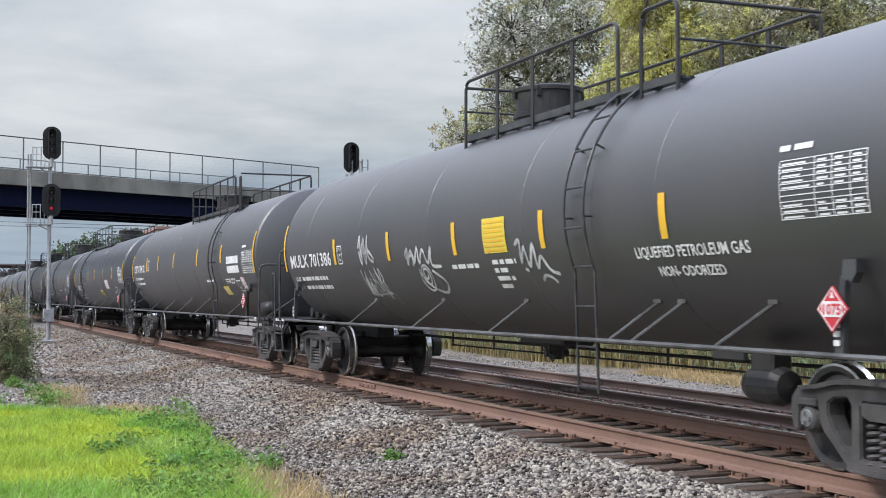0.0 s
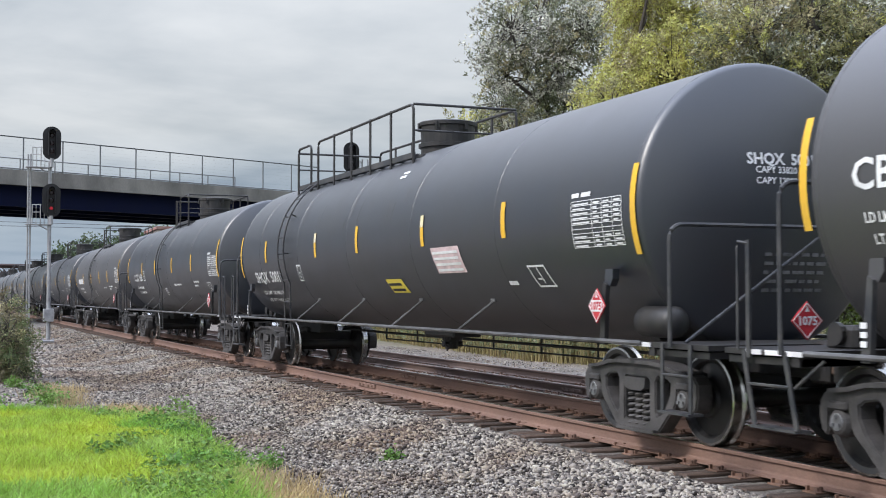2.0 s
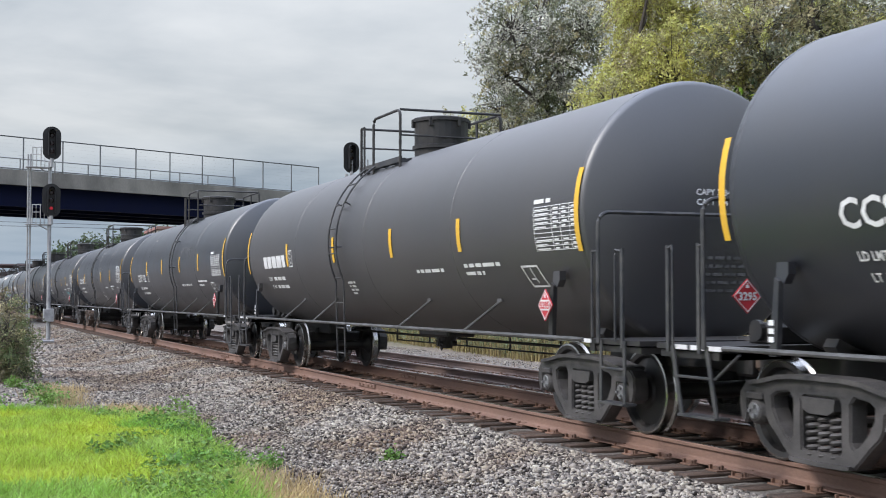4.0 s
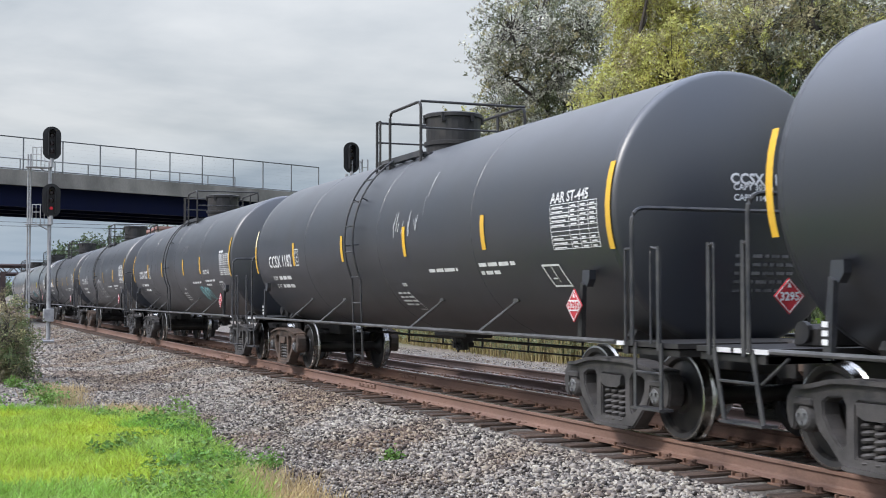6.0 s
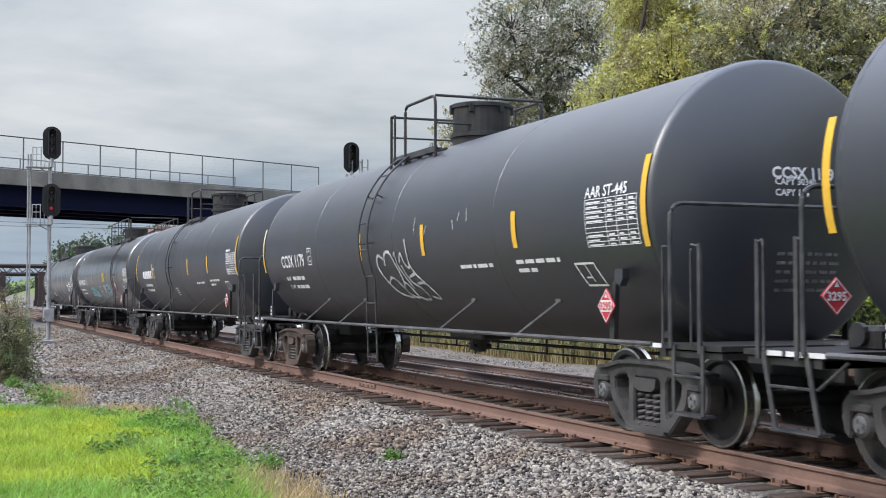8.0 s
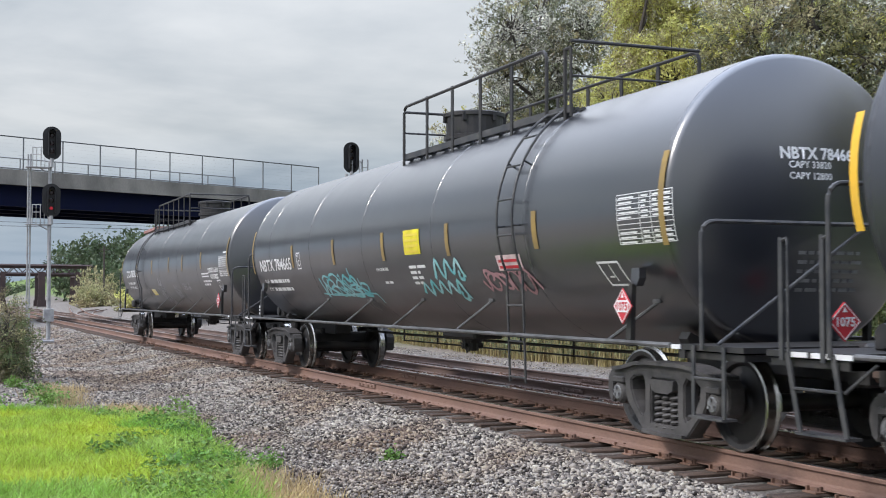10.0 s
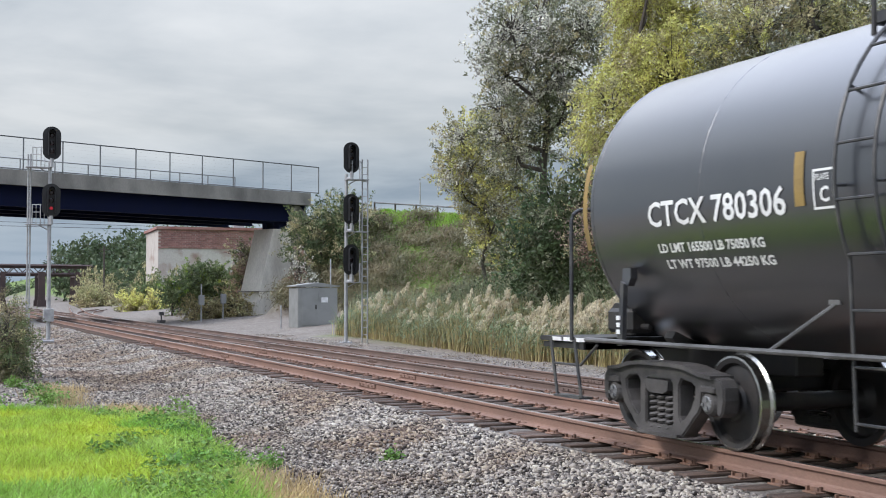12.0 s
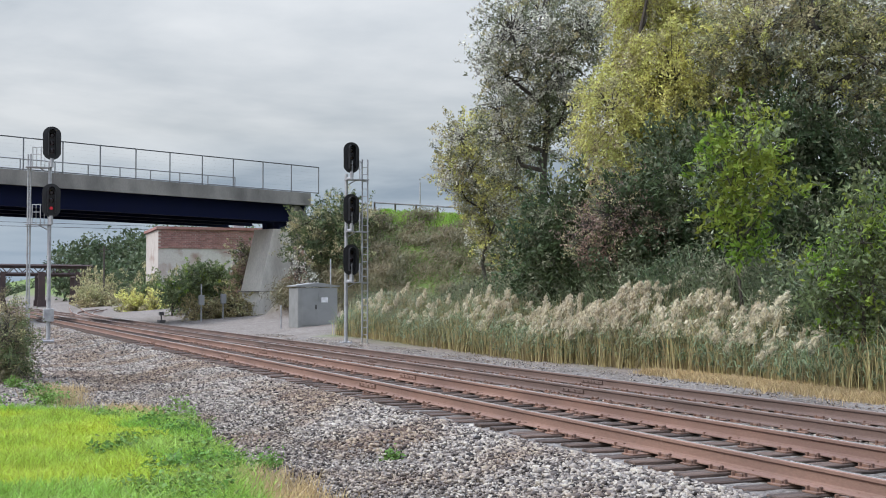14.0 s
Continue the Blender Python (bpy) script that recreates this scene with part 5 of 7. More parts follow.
def ballast():
    rs = np.random.RandomState(21)
    n = 125000
    x = -5.5 - 34 * rs.uniform(0, 1, n) ** 1.35
    y = -0.72 - 3.4 * rs.uniform(0, 1, n) ** 1.15
    edge = np.interp(x, [-40, -27, -19, -12, 0], [-5.0, -4.6, -3.5, -4.2, -4.5])
    keep = (y > edge + 0.25 * rs.normal(0, 1, n)) & ~((y < -1.9 + 0.5 * np.sin(x * 0.8)) & (rs.uniform(0, 1, n) < 0.38 + 0.35 * np.sin(x * 1.3 + 2.2 * y) * np.sin(y * 2.1 - 0.4 * x)))
    x, y = x[keep], y[keep]
    stones("shoulder_ballast", "loose grey crushed stone ballast beside the rails", rs, x, y, ground_height(x, y) + rs.uniform(0.0, 0.038, len(x)), np.where(y < -2.2, 0.022, 0.0285) * rs.uniform(0.65, 1.35, len(x)))
    n = 26000
    x = -6 - 44 * rs.uniform(0, 1, n) ** 1.2
    y = rs.uniform(-0.6, 7.6, n)
    on1 = np.abs(y - TRACK_Y) < 1.3
    z = ground_height(x, y) + 0.0
    stones("crib_ballast", "grey brown ballast stones between the ties", rs, x, y, z - 0.02 * on1, np.full(n, 0.03))
    n = 5000
    x = rs.uniform(-34, -20, n)
    y = rs.uniform(-6.6, -3.9, n)
    stones("dirt_gravel", "sparse brown gravel beside the lineside bush", rs, x, y, ground_height(x, y) + 0.01, np.full(n, 0.03))
    n = 16000
    x = -32 - 45 * rs.uniform(0, 1, n) ** 1.2
    y = rs.uniform(-5.2, -0.7, n)
    stones("far_ballast", "grey ballast along the distant shoulder", rs, x, y, ground_height(x, y) + 0.015, np.full(n, 0.042))
    n = 14000
    x = -8 - 60 * rs.uniform(0, 1, n) ** 1.1
    y = 6.4 + 3.8 * rs.uniform(0, 1, n)
    stones("verge_gravel", "fine grey gravel on the far verge", rs, x, y, ground_height(x, y) + 0.004, np.full(n, 0.024))


ballast()


# ---- tank cars ----
TANK_R, TANK_Z, SPEED = 1.50, 2.40, 18.3
OVERHANG = 1.18      # outer axle to the coupler's face


def wheelset_mesh():
    """Axle with two wheels and bearing end caps, about its own axis (local y)."""
    bm = bmesh.new()
    turn = pose(0, 0, 0, 90, 0, 0)      # lathe axis z to -y
    for sd in (-1, 1):
        m = Matrix.Diagonal((1, sd, 1, 1)) @ turn
        # profile from the outer face (towards -y) inwards
        prof = [(0.0, 0.80), (0.12, 0.80), (0.13, 0.83), (0.17, 0.82), (0.19, 0.79), (0.36, 0.755), (0.385, 0.80), (0.43, 0.815), (0.452, 0.81), (0.457, 0.72), (0.485, 0.70), (0.475, 0.675), (0.40, 0.675), (0.37, 0.71), (0.20, 0.73), (0.12, 0.66), (0.09, 0.6), (0.085, 0.0)]
        lathe(bm, prof, 36, m)
        rodm = [(0.0, 1.12), (0.07, 1.12), (0.085, 1.10), (0.095, 1.0), (0.10, 0.98), (0.10, 0.80)]
        lathe(bm, rodm, 16, m)
        for a in range(3):
            c = Vector((0.045 * math.cos(a * 2.094), -sd * 1.125, 0.045 * math.sin(a * 2.094)))
            box(bm, c, (0.028, 0.03, 0.028))
    me = bpy.data.meshes.new("wheelset"); bm.to_mesh(me); bm.free()
    me.materials.append(WHEEL_STEEL); me.materials.append(TREAD); me.materials.append(BEARING_CAP)
    for p in me.polygons:
        r = math.hypot(p.center.x, p.center.z)
        if r > 0.435 and abs(p.center.y) > 0.68:
            p.material_index = 1
        elif abs(p.center.y) > 0.95:
            p.material_index = 2
    return me


def side_frame_mesh():
    """Cast truck side frame: arched top, tension member below, two windows and the spring opening."""
    half_out = [(0.0, 0.80), (0.30, 0.80), (0.52, 0.785), (0.76, 0.735), (0.96, 0.715), (1.07, 0.69), (1.13, 0.62), (1.14, 0.50), (1.11, 0.38), (1.05, 0.33), (1.02, 0.37), (1.01, 0.55), (0.77, 0.55), (0.755, 0.43), (0.71, 0.355), (0.60, 0.265), (0.49, 0.16), (0.42, 0.10), (0.34, 0.08), (0.0, 0.075)]
    outer = half_out + [(-x, z) for x, z in reversed(half_out[1:-1])]
    window = [(0.37, 0.60), (0.42, 0.66), (0.58, 0.64), (0.65, 0.60), (0.64, 0.50), (0.57, 0.385), (0.46, 0.275), (0.40, 0.25), (0.37, 0.30)]
    spring = [(-0.25, 0.60), (-0.21, 0.64), (0.21, 0.64), (0.25, 0.60), (0.25, 0.19), (-0.25, 0.19)]
    bm = bmesh.new()
    edges = []
    for loop in (outer, window, [(-x, z) for x, z in reversed(window)], spring):
        vs = [bm.verts.new((x, -0.09, z)) for x, z in loop]
        edges += [bm.edges.new((vs[k], vs[(k + 1) % len(vs)])) for k in range(len(vs))]
    bmesh.ops.triangle_fill(bm, use_beauty=True, edges=edges)
    side = bmesh.ops.extrude_face_region(bm, geom=bm.faces[:])["geom"]
    bmesh.ops.translate(bm, vec=(0, 0.18, 0), verts=[v for v in side if isinstance(v, bmesh.types.BMVert)])
    bmesh.ops.recalc_face_normals(bm, faces=bm.faces)
    rim = [e for e in bm.edges if len(e.link_faces) == 2 and e.calc_face_angle(0) > 1.2]
    bmesh.ops.bevel(bm, geom=rim, offset=0.014, segments=2, affect="EDGES")
    m = Matrix()
    for sd in (-1, 1):      # flanges along the arch and the tension member, adapters over the bearings
        f = Matrix.Diagonal((sd, 1, 1, 1))
        prism(bm, [(0.0, 0.775), (0.30, 0.775), (0.52, 0.76), (0.76, 0.71), (0.98, 0.69), (0.98, 0.725), (0.76, 0.75), (0.52, 0.80), (0.30, 0.815), (0.0, 0.815)], 0.27, f)
        prism(bm, [(0.0, 0.07), (0.33, 0.075), (0.38, 0.085), (0.38, 0.115), (0.32, 0.11), (0.0, 0.105)], 0.25, f)
        box(bm, (sd * 0.889, 0, 0.59), (0.23, 0.24, 0.07), bevel=0.015)
    prism(bm, [(-0.22, 0.635), (0.22, 0.635), (0.20, 0.535), (0.12, 0.50), (-0.12, 0.50), (-0.20, 0.535)], 0.24, m)      # bolster end
    me = bpy.data.meshes.new("side_frame"); bm.to_mesh(me); bm.free()
    me.materials.append(CAST)
    return me


def coil(bm, c, r, h, turns, wire):
    pts = []
    n = int(turns * 14)
    for i in range(n + 1):
        a = 2 * math.pi * turns * i / n
        pts.append((c[0] + r * math.cos(a), c[1] + r * math.sin(a), c[2] + h * i / n))
    tube(bm, pts, wire, 5)


def mesh_of(name, bm, *mats):
    me = bpy.data.meshes.new(name); bm.to_mesh(me); bm.free()
    for m in mats:
        me.materials.append(m)
    return me


def spring_mesh():
    bm = bmesh.new()
    for cx in (-0.15, 0.0, 0.15):
        coil(bm, (cx, -0.02, 0.11), 0.060, 0.39, 6.5, 0.021)
    return mesh_of("spring_nest", bm, CAST)


def bolster_mesh():
    bm = bmesh.new()
    box(bm, (0, 0, 0.60), (0.38, 1.9, 0.22), bevel=0.03)
    box(bm, (0, 0, 0.74), (0.5, 0.5, 0.12), bevel=0.03)
    for sx in (-1, 1):
        rod(bm, (sx * 0.42, -0.78, 0.36), (sx * 0.42, 0.78, 0.36), 0.05)      # brake beams
        for sy in (-0.72, 0.72):
            box(bm, (sx * 0.445, sy, 0.42), (0.07, 0.09, 0.30), bevel=0.01)    # brake shoes
    return mesh_of("bolster", bm, BLACK_STEEL)


def bearing_mesh():
    bm = bmesh.new()
    lathe(bm, [(0.0, 0.115), (0.07, 0.115), (0.10, 0.10), (0.125, 0.06), (0.13, -0.10), (0.0, -0.10)], 18, pose(0, 0, 0, 90, 0, 0))
    return mesh_of("bearing", bm, CAST)


WHEEL_ME, FRAME_ME, SPRING_ME, BOLSTER_ME, BEARING_ME = wheelset_mesh(), side_frame_mesh(), spring_mesh(), bolster_mesh(), bearing_mesh()
WHEELSETS = []        # (object, place on its truck)
DATUM = [0.0]         # from the car's middle to the point from which its stencils are set out


def add_truck(car, x, rusty):
    tr = shared("truck", BOLSTER_ME, car, pose(x, 0, 0))
    for sy in (-1, 1):
        fr = shared("side_frame", FRAME_ME, tr, pose(0, sy * 1.0, 0))
        if rusty:
            fr.material_slots[0].link = "OBJECT"
            fr.material_slots[0].material = RUSTY_CAST
        shared("spring_nest", SPRING_ME, tr, pose(0, sy * 1.0, 0))
        for sx in (-0.889, 0.889):
            shared("bearing", BEARING_ME, tr, pose(sx, sy * 1.0, 0.457, 0, 0, 0 if sy < 0 else 180))
    for sx in (-0.889, 0.889):
        WHEELSETS.append((shared("wheelset", WHEEL_ME, tr, pose(sx, 0, 0.457), "steel wheelset with bright worn treads"), sx))


def on_tank(u, v, z0, off=0.006):
    """A point of the tank's near side: u along the car, v up the skin from height z0."""
    a = math.asin(max(-1, min(1, (z0 - TANK_Z) / TANK_R))) + v / TANK_R
    return Vector((u + DATUM[0], -(TANK_R + off) * math.cos(a), TANK_Z + (TANK_R + off) * math.sin(a)))


def patch(bm, u0, u1, v0, v1, z0, off=0.006, slant=0.0):
    """A thin painted or stuck-on field that follows the skin."""
    n = max(1, int(abs(v1 - v0) / 0.12) + 1)
    a, b = [], []
    for i in range(n + 1):
        v = v0 + (v1 - v0) * i / n
        s = slant * i / n
        a.append(bm.verts.new(on_tank(u0 + s, v, z0, off)))
        b.append(bm.verts.new(on_tank(u1 + s, v, z0, off)))
    for i in range(n):
        bm.faces.new((a[i], b[i], b[i + 1], a[i + 1]))


def text_mesh(words, size, bold=0.0, wide=1.0):
    """Outline letters as a flat bmesh in x, y with the baseline at zero."""
    cu = bpy.data.curves.new("letters", "FONT")
    cu.body, cu.size, cu.offset, cu.resolution_u = words, size, bold, 2
    ob = bpy.data.objects.new("letters", cu)
    scene.collection.objects.link(ob)
    me = bpy.data.meshes.new_from_object(ob.evaluated_get(bpy.context.evaluated_depsgraph_get()))
    bpy.data.objects.remove(ob)
    bpy.data.curves.remove(cu)
    bm = bmesh.new()
    bm.from_mesh(me)
    bpy.data.meshes.remove(me)
    for v in bm.verts:
        v.co.x *= wide
    return bm


def lettering(car, words, u, z, size, material=None, bold=0.012, wide=1.0, name="lettering", width=0.0):
    """Words on the tank's side: left end at u, baseline at height z, fitted to a width."""
    bm = text_mesh(words, size / 0.72, bold, wide)
    if width:
        k = width / max(v.co.x for v in bm.verts)
        for v in bm.verts:
            v.co.x *= k
    for h in (0.25, 0.5, 0.75):
        bmesh.ops.bisect_plane(bm, geom=bm.verts[:] + bm.edges[:] + bm.faces[:], plane_co=(0, size * h, 0), plane_no=(0, 1, 0))
    for v in bm.verts:
        v.co = on_tank(u + v.co.x, v.co.y, z, 0.008)
    return part(name, bm, material or WHITE_PAINT, car)


def small_print(car, u, z, widths, h=0.06, gap=0.11, seed=1, name="small_print", material=None):
    """Lines too small to read, as bars broken into word lengths."""
    rnd = random.Random(seed)
    bm = bmesh.new()
    for i, w in enumerate(widths):
        x = u
        while x < u + w - 0.04:
            l = min(rnd.uniform(0.10, 0.38), u + w - x)
            patch(bm, x, x + l, -i * gap, -i * gap + h, z)
            x += l + 0.05
    part(name, bm, material or WHITE_PAINT, car)


def spec_table(car, u, z, w, h, seed=1):
    """White-ruled data table beside the reflector."""
    rnd = random.Random(seed)
    bm = bmesh.new()
    rows = 10
    for i in range(rows + 1):
        v = h * i / rows
        patch(bm, u, u + w, v, v + 0.008, z)
    for f in (0, 0.42, 0.62, 0.82, 1.0):
        patch(bm, u + w * f - 0.005, u + w * f + 0.005, 0, h, z, 0.007)
    for i in range(rows):
        if i in (3, 4):
            continue
        v = h * (i + 0.25) / rows
        patch(bm, u + 0.03, u + w * rnd.uniform(0.25, 0.40), v, v + h * 0.032, z)
        for f in (0.45, 0.65, 0.85):
            patch(bm, u + w * f, u + w * (f + rnd.uniform(0.08, 0.13)), v, v + h * 0.036, z)
    part("data_table", bm, WHITE_PAINT, car, "white-ruled stencilled data table")


def frame_panel(car, u, z, w, h, slant=0.12):
    """White slanted outline panel."""
    bm = bmesh.new()
    t = 0.025
    patch(bm, u, u + w, 0, t, z); patch(bm, u + slant * -1, u + w - slant, h - t, h, z)
    patch(bm, u, u + t, 0, h, z, 0.006, -slant); patch(bm, u + w - t, u + w, 0, h, z, 0.006, -slant)
    patch(bm, u + w * 0.42, u + w * 0.46, h * 0.2, h * 0.9, z, 0.006, -slant * 0.7)
    patch(bm, u + 0.05, u + w * 0.35, h * 0.35, h * 0.42, z, 0.006)
    part("stencil_panel", bm, WHITE_PAINT, car)


def ribbon(car, pts, z, thick, off, material, rnd, name):
    """One sprayed line, its width wavering, laid on the tank's side."""
    bm = bmesh.new()
    rows = []
    for i, p in enumerate(pts):
        a, b = pts[max(i - 1, 0)], pts[min(i + 1, len(pts) - 1)]
        d = Vector((b[0] - a[0], b[1] - a[1]))
        if d.length < 1e-6:
            continue
        q = Vector((-d.y, d.x)).normalized() * thick * rnd.uniform(0.40, 0.62)
        rows.append([bm.verts.new(on_tank(p[0] + s * q.x, p[1] + s * q.y, z, off)) for s in (1, -1)])
    for a, b in zip(rows, rows[1:]):
        bm.faces.new((a[0], a[1], b[1], b[0]))
    part(name, bm, material, car)


def curve_through(pts, n=6):
    """Smooth line through a few points."""
    out = []
    for i in range(len(pts) - 1):
        p0, p1, p2, p3 = pts[max(i - 1, 0)], pts[i], pts[i + 1], pts[min(i + 2, len(pts) - 1)]
        for k in range(n):
            t = k / n
            out.append(tuple(0.5 * (2 * b + (c - a) * t + (2 * a - 5 * b + 4 * c - d) * t * t + (3 * b - a - 3 * c + d) * t ** 3) for a, b, c, d in zip(p0, p1, p2, p3)))
    return out + [tuple(pts[-1])]


STROKES = (
    ((0.0, 1.0), (0.05, 0.5), (0.12, 0.0), (0.5, 0.75), (0.62, 0.1), (1.0, 1.0)),
    ((0.1, 0.9), (0.2, 0.1), (0.6, 0.0), (0.9, 0.35), (0.5, 0.6), (0.2, 0.45)),
    ((0.0, 0.7), (0.4, 1.0), (0.75, 0.7), (0.3, 0.45), (0.8, 0.2), (0.4, 0.0), (0.0, 0.15)),
    ((0.2, 1.0), (0.3, 0.2), (0.6, 0.05), (0.9, 0.3), (0.95, 1.0)),
    ((0.9, 0.8), (0.4, 1.0), (0.05, 0.5), (0.4, 0.0), (0.9, 0.3), (0.6, 0.5)),
    ((0.0, 0.0), (0.35, 1.0), (0.5, 0.45), (0.7, 0.9), (1.0, -0.1)),
)


def tag(car, u, z, w, h, material, seed, n=5, thick=0.03, lean=0.0, tail=True):
    """Row of quick looping spray strokes that make no letters."""
    rnd = random.Random(seed)
    for k in range(n):
        form = STROKES[rnd.randrange(len(STROKES))]
        c, wd, up, dy = u + w * k / n, w / n * rnd.uniform(0.95, 1.3), h * rnd.uniform(0.75, 1.1), h * rnd.uniform(-0.1, 0.1)
        pts = [(c + wd * (a + rnd.uniform(-0.1, 0.1)) + lean * up * b, dy + up * (b + rnd.uniform(-0.08, 0.08))) for a, b in form]
        ribbon(car, curve_through(pts), z, thick * rnd.uniform(0.8, 1.1), 0.005 + 0.0007 * k, material, rnd, "graffiti_stroke")
    if tail:
        pts = [(u - 0.06 * w, h * 0.12), (u + 0.3 * w, h * 0.02), (u + w, h * 0.1), (u + w * 1.1, -h * 0.05), (u + w * 1.12, -h * 0.4)]
        ribbon(car, curve_through(pts), z, thick * 0.7, 0.0095, material, rnd, "graffiti_stroke")


def spiral(car, u, z, r, material, seed, turns=2.6, thick=0.03):
    """Sprayed spiral flourish."""
    rnd = random.Random(seed)
    pts = [(u + r * (0.2 + 0.8 * t) * math.cos(-turns * 6.28 * t), r * (0.2 + 0.8 * t) * math.sin(-turns * 6.28 * t) - 0.25 * r * t) for t in [i / 60 for i in range(61)]]
    ribbon(car, pts, z, thick, 0.0065, material, rnd, "graffiti_stroke")


def scrawl(car, u, z, w, h, material, seed, strokes=6, thick=0.03, name="graffiti_stroke"):
    """Abstract sprayed strokes with no letters."""
    rnd = random.Random(seed)
    for s in range(strokes):
        cx = u + w * (s + 0.5) / strokes
        ph, am = rnd.uniform(0, 6.28), rnd.uniform(0.25, 0.5) * h
        kind = rnd.random()
        pts = []
        for i in range(25):
            t = i / 24
            if kind < 0.5:
                pts.append((cx + w / strokes * (0.8 * math.sin(6.5 * t + ph) + 0.9 * (t - 0.5)), h * 0.5 + am * math.cos(7.5 * t + ph)))
            else:
                pts.append((cx + w / strokes * (1.3 * t - 0.6 + 0.3 * math.sin(9 * t + ph)), h * (0.15 + 0.75 * abs(math.sin(3.1 * t + ph)))))
        ribbon(car, pts, z, thick, 0.005 + 0.0008 * s, material, rnd, name)


def scratches(car, u, z, w, h, n, seed, material):
    rnd = random.Random(seed)
    bm = bmesh.new()
    for i in range(n):
        x, v, l = u + rnd.uniform(0, w), rnd.uniform(0, h * 0.4), rnd.uniform(0.2, 0.6) * h
        patch(bm, x, x + rnd.uniform(0.012, 0.03), v, v + l, z, 0.005, rnd.uniform(-0.05, 0.1))
    tagged(part("scratch_mark", bm, material, car), kind="stuff")


def diamond(parent, m, number, solid):
    """Hazard placard: a red diamond with a white middle, number lettered. m: faces local -y."""
    s = 0.18
    bm = bmesh.new()
    prism(bm, [(-s, 0), (0, -s), (s, 0), (0, s)], 0.012, m)
    pl = part("hazard_placard", bm, RED, parent, "red diamond hazard placard")
    bm = bmesh.new()
    w, h = (0.115, 0.045) if not solid else (0.13, 0.055)
    if solid:
        prism(bm, [(-0.115, -0.06), (0.115, -0.06), (0.115, 0.06), (-0.115, 0.06)], 0.004, m @ pose(0, -0.010, 0))
    for a, b in (((-s, 0), (0, -s)), ((0, -s), (s, 0)), ((s, 0), (0, s)), ((0, s), (-s, 0))):
        k = 0.93
        prism(bm, [(a[0] * k, a[1] * k), (b[0] * k, b[1] * k), (b[0] * 0.87, b[1] * 0.87), (a[0] * 0.87, a[1] * 0.87)], 0.004, m @ pose(0, -0.0085, 0))
    prism(bm, [(-0.025, 0.085), (0.025, 0.085), (0.0, 0.135)], 0.004, m @ pose(0, -0.009, 0))
    part("white_field", bm, WHITE_PAINT, pl)
    tb = text_mesh(number, 0.115, 0.004)
    for v in tb.verts:
        v.co = m @ Vector((v.co.x - 0.117, -0.0145, v.co.y - 0.04))
    part("number", tb, RED if solid else WHITE_PAINT, pl)


DISH_R, KNUCKLE = 3.6, 0.10
DISH_C = math.sqrt((DISH_R - KNUCKLE) ** 2 - (TANK_R - KNUCKLE) ** 2)     # dish centre behind the head's edge


def head_profile():
    """Half profile (radius, depth) of a dished head, from its middle out to its edge."""
    turn = math.atan2(TANK_R - KNUCKLE, DISH_C)
    out = [(DISH_R * math.sin(turn * i / 14), DISH_R * math.cos(turn * i / 14) - DISH_C) for i in range(15)]
    for i in range(1, 11):
        a = turn + (math.pi / 2 - turn) * i / 10
        out.append((TANK_R - KNUCKLE + KNUCKLE * math.sin(a), KNUCKLE * math.cos(a)))
    return out


